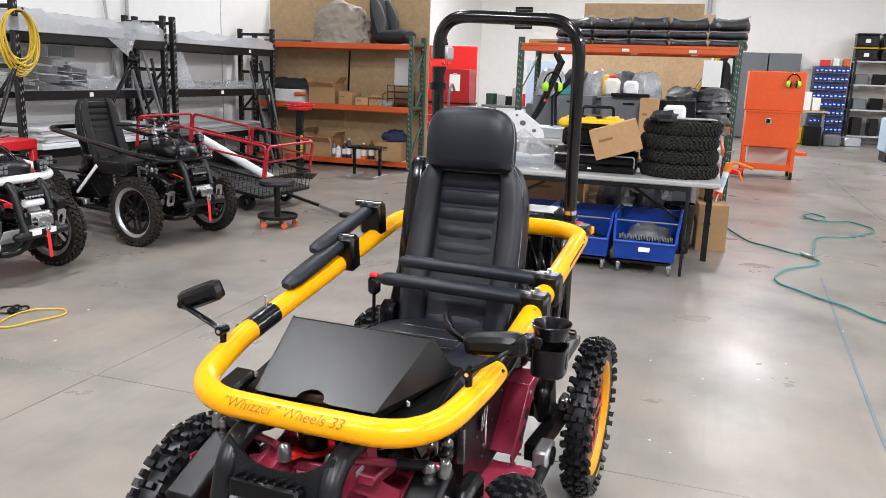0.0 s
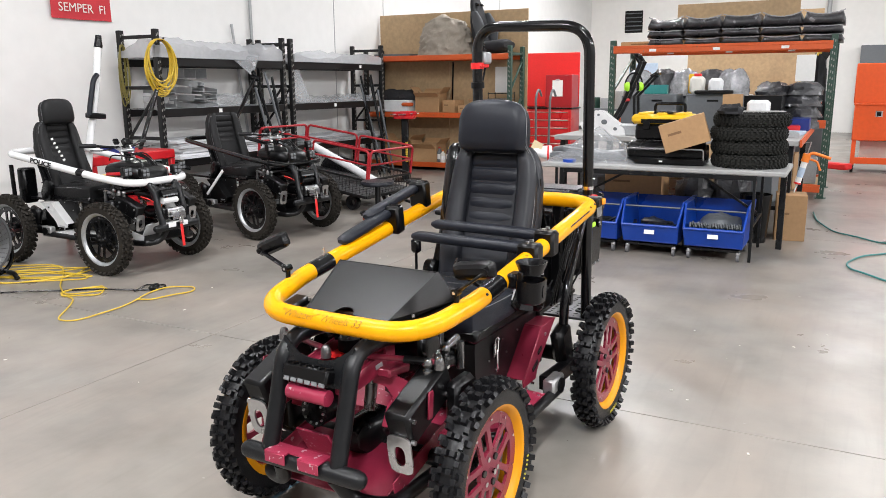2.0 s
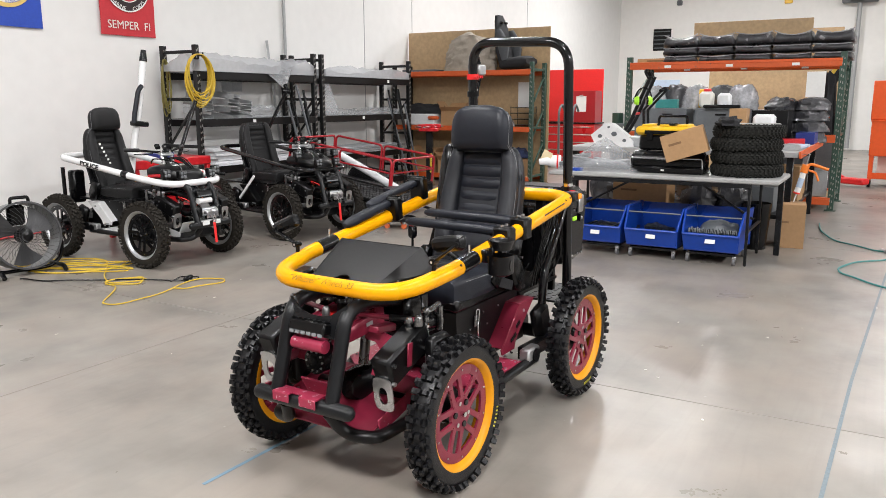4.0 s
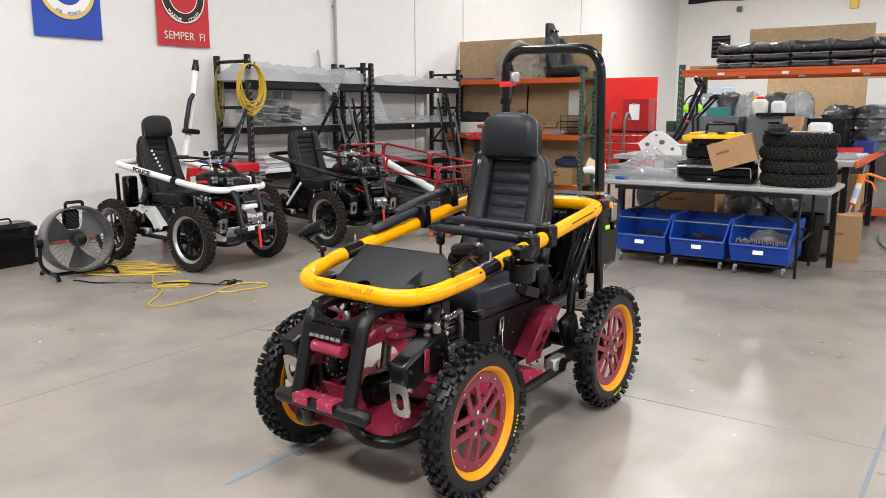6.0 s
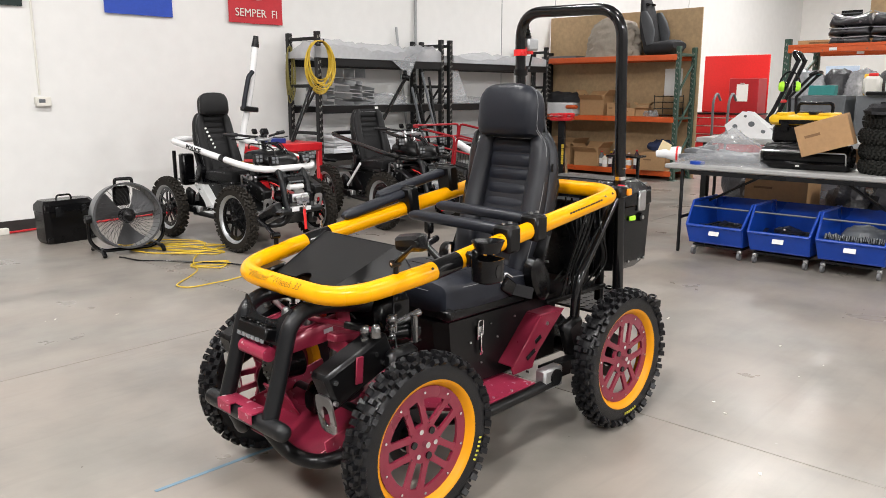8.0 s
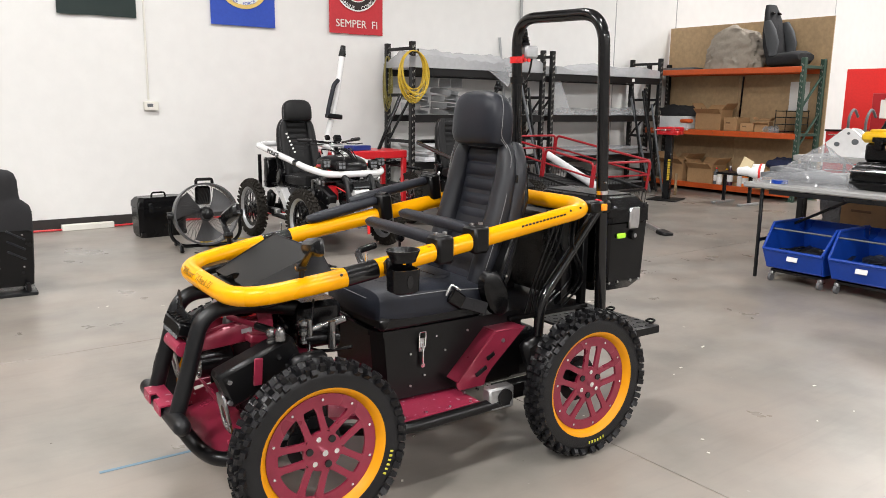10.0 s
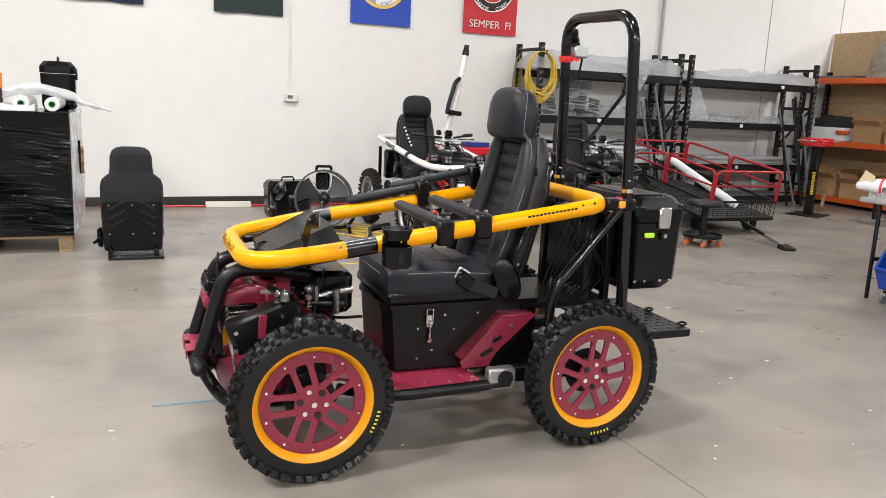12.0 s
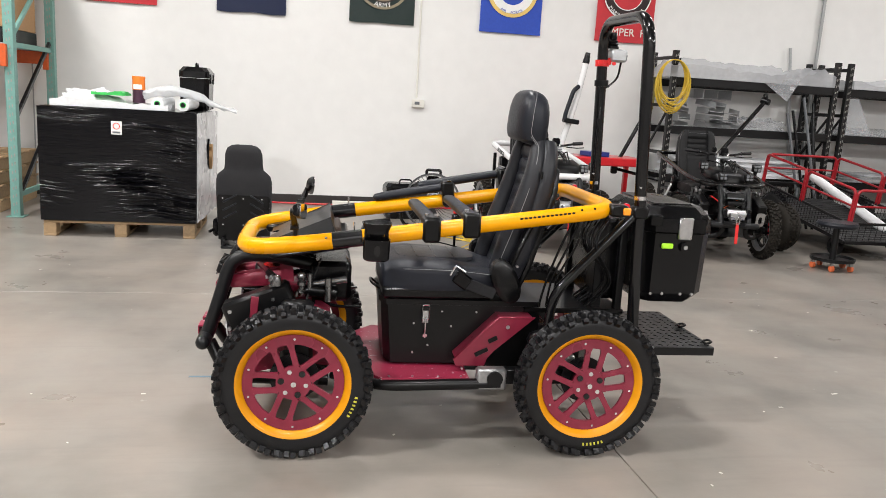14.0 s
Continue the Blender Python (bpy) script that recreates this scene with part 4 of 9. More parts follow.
def front_end(veh, st):
    col, black = st.get("front", st["accent"]), M["black"]
    for s in (-1, 1):
        b = 0.008 + s * 0.127
        pts = [(-0.48, b, 0.655), (-0.64, b, 0.690), (-0.798, b, 0.690), (-0.85, b, 0.50), (-0.893, b, 0.362)]
        part("front_tube", MB().tube(bend(pts, [0, 0.05, 0.085, 0.05, 0], 8), 0.0262, 18), M["grey_coat"], veh, "thick dark front frame tube")
    bump = part("bumper_bar", MB().tube([(-0.898, 0.008 + b, 0.357) for b in (-0.229, -0.224, -0.214, -0.2, 0.2, 0.214, 0.224, 0.229)], [0.008, 0.018, 0.0255, 0.028, 0.028, 0.0255, 0.018, 0.008], 20), M["grey_coat"], veh, "short round bumper bar with rounded ends")
    part("bumper_plate", MB().plate([(-0.032, -0.10), (0.03, -0.10), (0.03, 0.10), (-0.032, 0.10), (-0.032, 0.024), (-0.012, 0.024), (-0.012, -0.024), (-0.032, -0.024)], (-0.90, 0.02, 0.385), (1, 0, 0), (0, 1, 0), 0.005), st["accent_worn"], bump, "worn burgundy step plate" if st["main"] else "")
    for b in (-0.042, 0.082):
        part("bumper_plate", MB().box((-0.931, b, 0.372), (0.005, 0.076, 0.034), bev=0.002), st["accent_worn"], bump)
    # plate between the tubes
    hood = [(-0.13, 0.0), (-0.105, -0.018), (-0.07, -0.042), (-0.03, -0.052), (0.03, -0.052), (0.07, -0.042), (0.105, -0.018), (0.13, 0.0), (0.13, -0.125), (-0.13, -0.125)]
    part("front_plate", MB().plate(hood, (-0.800, 0.008, 0.705), (0, 1, 0), (0.26, 0, 0.965), 0.008), M["grey_coat"], veh, smooth=20)
    part("cross_tube", MB().cyl((-0.60, -0.13, 0.688), (-0.60, 0.13, 0.688), 0.016, 14), M["grey_coat"], veh)
    led = part("light_bar", MB().box((-0.838, 0.014, 0.617), (0.05, 0.165, 0.042), RY(18), 0.006), black, veh, "slim finned LED light bar")
    for k in range(6):
        part("led_lens", MB().box((-0.8615, -0.050 + k * 0.026, 0.607), (0.006, 0.022, 0.028), RY(18), 0.003), M["lens"], led)
    for k in range(7):
        part("fin", MB().box((-0.83, -0.060 + k * 0.024, 0.64), (0.05, 0.006, 0.007), RY(18), 0.001), black, led)
    part("fairlead", MB().cyl((-0.845, -0.06, 0.555), (-0.845, 0.085, 0.555), 0.024, 16), st["accent_worn"], veh, "burgundy roller below the light")
    # lower skid plates, worn
    part("skid_plate", MB().box((-0.62, 0, 0.285), (0.40, 0.42, 0.008), RY(-13), 0.002), col, veh)
    for s in (-1, 1):
        part("skid_edge", MB().tube(bend([(-0.885, s * 0.10, 0.335), (-0.835, s * 0.13, 0.245), (-0.80, s * 0.24, 0.238), (-0.42, s * 0.245, 0.228)], [0, 0.05, 0.09, 0], 7), 0.0235, 16), black, veh)
        part("skid_lip", MB().box((-0.60, s * 0.228, 0.305), (0.34, 0.006, 0.06), RY(-13), 0.002), st["accent_worn"], veh)
    # painted side channels between the frame tubes, each with a drilled hanger plate
    for s in (-1, 1):
        b = 0.008 + s * 0.084
        gd = part("side_channel", MB().loft([squircle((a, b, z), (0, 1, 0), (0, 0, 1), w, h, 20, 4) for a, z, w, h in ((-0.815, 0.572, 0.03, 0.03), (-0.80, 0.575, 0.05, 0.052), (-0.72, 0.588, 0.062, 0.066), (-0.60, 0.600, 0.062, 0.072), (-0.575, 0.602, 0.05, 0.05))]), col, veh, "rounded burgundy side channel behind the light" if st["main"] else "")
        part("channel_rib", MB().bar((-0.78, b + s * 0.012, 0.612), (-0.60, b + s * 0.012, 0.640), 0.006, 0.008, 0.002), col, gd)
        if st["main"]:
            part("channel_label", MB().box((-0.655, b + s * 0.0325, 0.602), (0.036, 0.002, 0.015), RY(-5), 0.0005), M["galv"], gd, "small silver plate")
        hang = part("hanger_plate", MB().plate([(0.0, 0.0), (0.13, -0.03), (0.13, -0.085), (0.09, -0.105), (0.05, -0.06), (0.0, -0.055)], (-0.615, b - s * 0.01, 0.585), (0, s, 0), (0.15, 0, 0.99), 0.006), st["accent_worn"], veh, "drilled burgundy hanger plate" if st["main"] else "", smooth=20)
        for q in (0.03, 0.065, 0.1):
            part("hanger_hole", MB().cyl((-0.625, b + s * (q - 0.01), 0.545), (-0.612, b + s * (q - 0.01), 0.545), 0.008, 10), M["black"], hang)
        for q, z in ((0.02, 0.560), (0.118, 0.535)):
            part("hanger_bolt", MB().cyl((-0.628, b + s * (q - 0.01), z), (-0.612, b + s * (q - 0.01), z), 0.0055, 8), M["darksteel"], hang)
    part("gusset", MB().plate([(-0.62, 0.66), (-0.59, 0.70), (-0.57, 0.70), (-0.56, 0.53), (-0.60, 0.53)], (0, -0.10, 0), (1, 0, 0), (0, 0, 1), 0.008), col, veh)
    part("skid_upright", MB().box((-0.70, 0.10, 0.31), (0.008, 0.13, 0.14), RY(-30), 0.002), st["accent_worn"], veh)
    part("front_gearbox", MB().loft([squircle((a, 0, 0.33), (0, 1, 0), (0, 0, 1), w, h, 16, 3) for a, w, h in ((-0.66, 0.06, 0.07), (-0.63, 0.11, 0.12), (-0.50, 0.12, 0.13), (-0.46, 0.08, 0.08))]), M["plastic"], veh)
    part("front_axle", MB().cyl((-0.55, -0.36, 0.284), (-0.55, 0.36, 0.284), 0.028, 16), black, veh)
    part("steering_column", MB().cyl((-0.56, 0, 0.40), (-0.50, 0, 0.74), 0.02, 12), M["darksteel"], veh)
    part("motor", MB().cyl((-0.77, 0.06, 0.46), (-0.66, 0.06, 0.46), 0.05, 20), M["plastic"], veh)
    for k in range(10):
        an = k * 0.628
        part("motor_bolt", MB().cyl((-0.776, 0.06 + 0.038 * math.cos(an), 0.46 + 0.038 * math.sin(an)), (-0.768, 0.06 + 0.038 * math.cos(an), 0.46 + 0.038 * math.sin(an)), 0.004, 6), M["steel"], veh)
    # curved inner guard and tray under the dash
    mb = MB()
    ring = []
    for j in range(9):
        t = radians(20 + j * 13)
        ring.append((-0.52 + 0.17 * -math.cos(t), 0.36 + 0.17 * math.sin(t)))
    for s in (-1, 1):
        g = MB().plate([(a, z) for a, z in ring] + [(a * 0.985, z - 0.008) for a, z in reversed(ring)], (0, s * 0.13, 0), (1, 0, 0), (0, 0, 1), 0.10 * -s)
        part("inner_guard", g, st["accent_worn"], veh)
    part("cross_plate", MB().box((-0.60, 0, 0.575), (0.12, 0.30, 0.03), RY(8), 0.006), col, veh)
    knob = part("damper_knob", MB().cyl((-0.62, 0.03, 0.60), (-0.62, 0.03, 0.66), 0.035, 18), black, veh)
    part("knob_ring", MB().lathe([(0.036, 0), (0.05, 0), (0.05, 0.008), (0.036, 0.008)], 24, Matrix.Translation((-0.62, 0.03, 0.612))), M["redbright"], knob)
    part("knob_lobe", MB().loft([squircle((-0.668, 0.062, z), (0.75, -0.5, 0), (0.5, 0.75, 0), 0.10, 0.06, 20, 2.4) for z in (0.612, 0.622)]), M["redbright"], knob, "red anodised clamp plate")
    for k in range(4):
        an = 0.6 + k * math.pi / 2
        part("knob_bolt", MB().cyl((-0.62 + 0.022 * math.cos(an), 0.03 + 0.022 * math.sin(an), 0.659), (-0.62 + 0.022 * math.cos(an), 0.03 + 0.022 * math.sin(an), 0.670), 0.0058, 10), M["chrome"], knob)
    for s in (-1, 1):
        # suspension box and bare metal end plate
        box = part("suspension_box", MB().bar((-0.80, s * 0.268, 0.480), (-0.56, s * 0.268, 0.573), 0.085, 0.118, 0.012), black, veh, "black box-section suspension arm")
        ep = MB()
        n = 20
        o = squircle((0, 0, 0), (0, 1, 0), (0, 0, 1), 0.082, 0.128, n, 5)
        i = squircle((0, 0, -0.005), (0, 1, 0), (0, 0, 1), 0.036, 0.066, n, 2.6)
        ver = [Vector((x, 0, 0)) + p for x in (0, 0.006) for q in (o, i) for p in q]
        fc = []
        for j in range(n):
            k = (j + 1) % n
            fc += [(j, k, n + k, n + j), (2 * n + j, 2 * n + k, 3 * n + k, 3 * n + j), (j, k, 2 * n + k, 2 * n + j), (n + j, n + k, 3 * n + k, 3 * n + j)]
        ep.put(ver, fc, Matrix.Translation((-0.792, s * 0.268, 0.405)) @ Matrix.Rotation(radians(-10), 4, "Y"))
        part("end_plate", ep, M["steel"], box, "bare aluminium end plate with an oval hole")
        part("arm_tab", MB().bar((-0.70, s * 0.316, 0.49), (-0.695, s * 0.316, 0.575), 0.006, 0.028, up=(1, 0, 0)), col, box)
        for a, z in ((-0.785, 0.515), (-0.785, 0.45), (-0.70, 0.545), (-0.63, 0.565), (-0.60, 0.53)):
            part("bolt", MB().cyl((a, s * 0.305, z), (a, s * 0.318, z), 0.0075, 8), M["steel"], box)
        # tie rods with rod ends
        rod = part("tie_rod", MB().cyl((-0.70, s * 0.07, 0.645), (-0.62, s * 0.29, 0.635), 0.0095, 10), col, veh, "burgundy tie rod with steel rod ends" if st["main"] else "")
        for q in (0.06, 0.30):
            part("rod_end", MB().blob((-0.70 + (q - 0.06) * 0.34, s * q, 0.615), (0.034, 0.034, 0.04), 1, 0.0), M["darksteel"], rod)
        part("rod_sleeve", MB().cyl((-0.655, s * 0.20, 0.640), (-0.63, s * 0.265, 0.637), 0.013, 8), black, rod)
        # hydraulic cylinder and fittings
        part("brake_cylinder", MB().cyl((-0.50, s * 0.22, 0.60), (-0.36, s * 0.22, 0.625), 0.013, 12), M["darksteel"], veh)
        part("brake_elbow", MB().cyl((-0.50, s * 0.25, 0.58), (-0.50, s * 0.25, 0.65), 0.011, 10), M["darksteel"], veh)
        part("brake_elbow", MB().cyl((-0.43, s * 0.27, 0.55), (-0.43, s * 0.27, 0.64), 0.013, 10), M["darksteel"], veh)
        for a, z in ((-0.635, 0.632), (-0.53, 0.645)):
            bj = part("ball_joint", MB().lathe([(0.002, 0.017), (0.010, 0.015), (0.0165, 0.006), (0.0165, -0.006), (0.010, -0.015), (0.009, -0.02), (0.015, -0.022), (0.015, -0.034), (0.008, -0.036), (0.007, -0.055), (0.002, -0.055)], 18, Matrix.Translation((a, s * 0.27, z))), M["darksteel"], veh, "steel ball joint")
            part("lock_nut", MB().cyl((a, s * 0.27, z - 0.062), (a, s * 0.27, z - 0.052), 0.015, 6), M["chrome"], bj)
        part("shock_boot", MB().loft([squircle((a, s * 0.24, z), (0, 1, 0), (0.1, 0, 1), w, w, 16, 2.2) for a, z, w in ((-0.52, 0.585, 0.034), (-0.50, 0.585, 0.046), (-0.43, 0.578, 0.05), (-0.425, 0.578, 0.06), (-0.40, 0.575, 0.06), (-0.395, 0.575, 0.04))]), M["plastic"], veh)
        part("upright", MB().box((-0.54, s * 0.33, 0.42), (0.12, 0.05, 0.30), bev=0.015), black, veh)
        part("knuckle_tab", MB().box((-0.60, s * 0.33, 0.40), (0.10, 0.05, 0.05), bev=0.01), col, veh)
        for k, (p, q, r) in enumerate((((-0.48, 0.12, 0.66), (-0.42, 0.30, 0.42), 0.006), ((-0.58, 0.10, 0.50), (-0.50, 0.31, 0.52), 0.005), ((-0.52, 0.05, 0.62), (-0.30, 0.16, 0.5), 0.006), ((-0.46, 0.2, 0.7), (-0.5, 0.28, 0.5), 0.004))):
            mid = ((p[0] + q[0]) / 2 - 0.03, s * ((p[1] + q[1]) / 2 + 0.03), (p[2] + q[2]) / 2 - 0.05)
            part("cable", MB().tube(spline([(p[0], s * p[1], p[2]), mid, (q[0], s * q[1], q[2])], 7), r, 8), M["plastic"], veh)
    for k in range(10):
        rnd = random.Random(40 + k)
        c = (rnd.uniform(-0.58, -0.40), rnd.uniform(-0.14, 0.14), rnd.uniform(0.56, 0.68))
        part("fitting", MB().box(c, (rnd.uniform(0.03, 0.07), rnd.uniform(0.03, 0.06), rnd.uniform(0.02, 0.05)), RZ(rnd.uniform(0, 90)), 0.006), rnd.choice([black, M["plastic"], M["grey_coat"]]), veh)
    part("under_panel", MB().box((-0.42, 0, 0.60), (0.16, 0.34, 0.16), bev=0.02), M["plastic"], veh)


def dash(veh, st):
    """Sloping black dash cover."""
    f, r = Vector((-0.662, 0.0, 0.751)), Vector((-0.428, 0.0, 0.858))
    fw, rw, dr, c = 0.155, 0.216, 0.09, 0.006
    slope = (r - f).normalized()
    n_up = Vector((-slope.z, 0, slope.x))
    run = (r - f).length
    notch = [(0.012 + 0.034 * math.cos(t), 0.034 * math.sin(t) * 0.9) for t in (math.pi * k / 10 for k in range(11))]
    outline = [(-fw, 0.0), (-0.04, 0.0)] + [(x, y + 0.004) for x, y in reversed(notch)] + [(0.06, 0.0), (fw, 0.0), (rw * 0.9, run), (-rw * 0.9, run)]
    d = part("dash_cover", MB().plate(outline, f + Vector((0, c, 0)), (0, 1, 0), slope, 0.004), M["black"], veh, "sloping folded black dash cover with a notched front edge", smooth=20)
    for s in (-1, 1):
        p0, p1 = f + Vector((0, c + s * fw, 0.002)), r + Vector((0, c + s * rw * 0.9, 0.002))
        q0, q1 = p0 + Vector((0.005, 0, -0.022)), r + Vector((0.03, c + s * rw * 1.15, -dr))
        w_in = Vector((0, -s * 0.004, 0))
        part("dash_side", MB().put([p0, p1, q1, q0, p0 + w_in, p1 + w_in, q1 + w_in, q0 + w_in], [(0, 1, 2, 3), (4, 5, 6, 7), (0, 1, 5, 4), (1, 2, 6, 5), (2, 3, 7, 6), (3, 0, 4, 7)]), M["black"], d, smooth=20)
    e0, e1 = r + Vector((0, c - rw * 0.9, 0)), r + Vector((0, c + rw * 0.9, 0))
    g0, g1 = r + Vector((0.03, c - rw * 1.15, -dr)), r + Vector((0.03, c + rw * 1.15, -dr))
    bk = Vector((-0.004, 0, 0))
    part("dash_back", MB().put([e0, e1, g1, g0, e0 + bk, e1 + bk, g1 + bk, g0 + bk], [(0, 1, 2, 3), (4, 5, 6, 7), (0, 1, 5, 4), (1, 2, 6, 5), (2, 3, 7, 6), (3, 0, 4, 7)]), M["black"], d, smooth=20)
    part("dash_inner", MB().box((-0.50, c, 0.765), (0.24, 0.25, 0.03), RY(-16), 0.006), M["wood_dark"], d)
    part("dash_bracket", MB().box((-0.64, 0.235, 0.745), (0.11, 0.06, 0.03), RY(-10), 0.008), M["black"], d)
    part("dash_bracket", MB().box((-0.5, 0, 0.735), (0.3, 0.5, 0.02), RY(-10), 0.008), M["black"], d)
    for s in (-1, 1):
        part("screw", MB().cyl((-0.60, s * 0.2, 0.755), (-0.60, s * 0.2, 0.765), 0.005, 8), M["steel"], d)


M["wood_dark"] = mat("brown_recess", (0.05, 0.03, 0.02), 0.5)


def arms_and_controls(veh, st):
    L = 0.348
    # right side: two folded armrest pads lying along the ring
    for a0, a1, db, dz, in ((-0.235, 0.10, -0.004, 0.054), (-0.03, 0.36, 0.024, 0.085)):
        tip, root = Vector((a0, L + db, ring_z(a0) + dz - 0.008)), Vector((a1, L + db, ring_z(a1) + dz + 0.01))
        d = (root - tip).normalized()
        up = Vector((0, 1, 0)).cross(d)
        rings = [squircle(tip + d * u, (0, 1, 0), up, w, h, 16, 2.8) for u, w, h in ((0, 0.026, 0.016), (0.012, 0.046, 0.032), (0.05, 0.056, 0.038), (0.16, 0.058, 0.040), ((root - tip).length, 0.052, 0.036))]
        arm = part("armrest", MB().loft(rings), M["leather"], veh, "padded black armrest folded forward along the ring")
        part("arm_clamp", MB().box(root + Vector((0.0, -0.015, -0.03)), (0.055, 0.085, 0.115), RY(-7), 0.01), M["black"], arm)
        part("arm_hinge", MB().cyl(root + Vector((0, -0.05, 0.02)), root + Vector((0, 0.05, 0.02)), 0.012, 12), M["black_gloss"], arm)
    # left side: two pads swung in over the seat
    for a0, tipb in ((-0.064, 0.12), (0.084, 0.12)):
        z = ring_z(a0) + 0.035
        rings = [squircle((a0 - 0.03 * (b + 0.33), b, z + q), (1, 0, 0), (0, 0, 1), w, h, 16, 2.8) for b, w, h, q in ((tipb, 0.035, 0.02, 0.004), (tipb - 0.02, 0.05, 0.036, 0.004), (-0.2, 0.056, 0.04, 0.0), (-0.335, 0.056, 0.04, -0.004))]
        arm = part("armrest", MB().loft(rings), M["leather"], veh, "padded black armrest swung in over the seat")
        part("arm_clamp", MB().box((a0, -L, ring_z(a0) + 0.005), (0.066, 0.082, 0.094), bev=0.01), M["black"], arm)
        for q in (-0.018, 0.018):
            part("clamp_bolt", MB().cyl((a0 + q, -L, ring_z(a0) + 0.054), (a0 + q, -L, ring_z(a0) + 0.061), 0.008, 10), M["steel"], arm)
        part("arm_bracket", MB().box((a0, -0.325, ring_z(a0) + 0.028), (0.05, 0.07, 0.035), bev=0.006), M["plastic"], arm)
    jo = part("joystick", MB().box((0.13, 0.238, 0.80), (0.035, 0.04, 0.06), bev=0.01), M["plastic"], veh, "small black joystick box with a red button")
    part("button", MB().box((0.13, 0.238, 0.834), (0.024, 0.028, 0.014), bev=0.004), M["redbright"], jo)
    part("stalk", MB().cyl((0.13, 0.238, 0.67), (0.13, 0.238, 0.78), 0.006, 8), M["plastic"], jo)
    # thumb lever with padded grip beside the cushion
    part("lever", MB().tube(bend([(-0.32, -0.29, 0.80), (-0.29, -0.18, 0.84), (-0.20, -0.14, 0.845)], 0.03, 4), 0.012, 10), M["plastic"], veh)
    # cup holder on the outside of the ring
    cx, cb, cz = -0.268, -0.443, ring_z(-0.268) + 0.02
    place = Matrix.Translation((cx, cb, cz))
    def wall_ring(prof, e):
        rows = [squircle((0, 0, z), (1, 0, 0), (0, 1, 0), w, w * 0.93, 28, e) for w, z in prof]
        return MB().loft([[place @ p for p in row] for row in rows], closed=True)
    cup = part("cup_holder", wall_ring([(0.076, -0.088), (0.092, -0.082), (0.096, -0.012), (0.088, -0.012), (0.084, -0.078), (0.02, -0.078), (0.02, -0.088)], 3.6), M["plastic"], veh, "black plastic cup holder with a flared open hoop")
    part("cup_hoop", wall_ring([(0.082, 0.010), (0.086, 0.020), (0.104, 0.040), (0.108, 0.047), (0.101, 0.047), (0.079, 0.022), (0.075, 0.010)], 2.2), M["plastic"], cup)
    for q in (-1, 1):
        part("cup_post", MB().box((cx + q * 0.036, cb + 0.022, cz), (0.014, 0.02, 0.04), bev=0.003), M["plastic"], cup)
    part("cup_slot", MB().loft([squircle((cx, cb - d, cz - 0.048), (1, 0, 0), (0, 0, 1), 0.022 * q, 0.042 * q, 18, 2) for d, q in ((0.040, 1), (0.0458, 1))]), M["black_gloss"], cup)
    part("cup_clip", MB().box((cx, cb + 0.058, cz - 0.02), (0.06, 0.04, 0.05), bev=0.008), M["plastic"], cup)
    for q in (-0.04, 0.04):
        part("cup_bolt", MB().cyl((cx + q, cb - 0.012, cz - 0.078), (cx + q, cb - 0.005, cz - 0.078), 0.0055, 8), M["chrome"], cup)
    # folded mirrors: a base clip on the ring, a flat arm and a slim housing
    for s, tilt, yaw, head, wide in ((1, 24, 4, Vector((-0.515, 0.425, 0.905)), 0.135), (-1, 10, -8, Vector((-0.540, -0.374, 0.908)), 0.15)):
        base = Vector((-0.555, s * 0.326, ring_z(-0.555) + 0.026))
        mt = Matrix.Translation(head) @ (RZ(yaw) @ RX(s * -tilt if s > 0 else s * tilt)).to_4x4()
        m3 = mt.to_3x3()
        ey, ez = m3 @ Vector((0, 1, 0)), m3 @ Vector((0, 0, 1))
        root, tip = base + Vector((-0.004, 0, 0.036)), mt @ Vector((-0.016, s * wide * 0.36, -0.004))
        mir = part("mirror_arm", MB().bar(root, tip, 0.009, 0.020, 0.004, up=(1, 0, 0)), M["plastic"], veh, "folding black mirror arm clipped to the ring")
        part("mirror_stay", MB().bar(root + Vector((0.012, 0, -0.004)), tip + Vector((0.006, -s * 0.02, -0.014)), 0.006, 0.008, 0.002, up=(1, 0, 0)), M["plastic"], mir)
        part("mirror_base", MB().cyl(base - Vector((0, 0, 0.004)), base + Vector((0, 0, 0.036)), 0.0085, 12), M["plastic"], mir)
        part("mirror_pivot", MB().cyl(root + Vector((-0.014, 0, 0)), root + Vector((0.016, 0, 0)), 0.012, 14), M["plastic"], mir)
        part("pivot_screw", MB().cyl(root + Vector((-0.016, 0, 0)), root + Vector((-0.014, 0, 0)), 0.005, 10), M["chrome"], mir)
        part("mirror_pivot", MB().cyl(tip + Vector((-0.008, 0, 0)), tip + Vector((0.014, 0, 0)), 0.010, 12), M["plastic"], mir)
        hw = part("mirror_housing", MB().loft([squircle(mt @ Vector((x, 0, 0)), ey, ez, wide * q, 0.056 * k, 24, 6) for x, q, k in ((-0.020, 0.66, 0.34), (-0.012, 0.88, 0.74), (0.002, 1, 1), (0.012, 1, 1))]), M["plastic"], mir, smooth=26)
        part("mirror_glass", MB().loft([squircle(mt @ Vector((x, 0, 0)), ey, ez, wide * 0.93, 0.048, 24, 6) for x in (0.0125, 0.0145)]), M["mirror"], hw)
    # seat belt buckle and strap on the left, harness strap on the right of the back
    bk = part("belt_buckle", MB().box((0.09, -0.225, 0.635), (0.07, 0.03, 0.055), RY(35), 0.006), M["plastic"], veh, "seat belt buckle with steel tongue")
    part("tongue", MB().tube(bend([(0.04, -0.235, 0.655), (0.06, -0.24, 0.695), (0.10, -0.24, 0.67)], 0.01, 3), 0.004, 8), M["chrome"], bk)
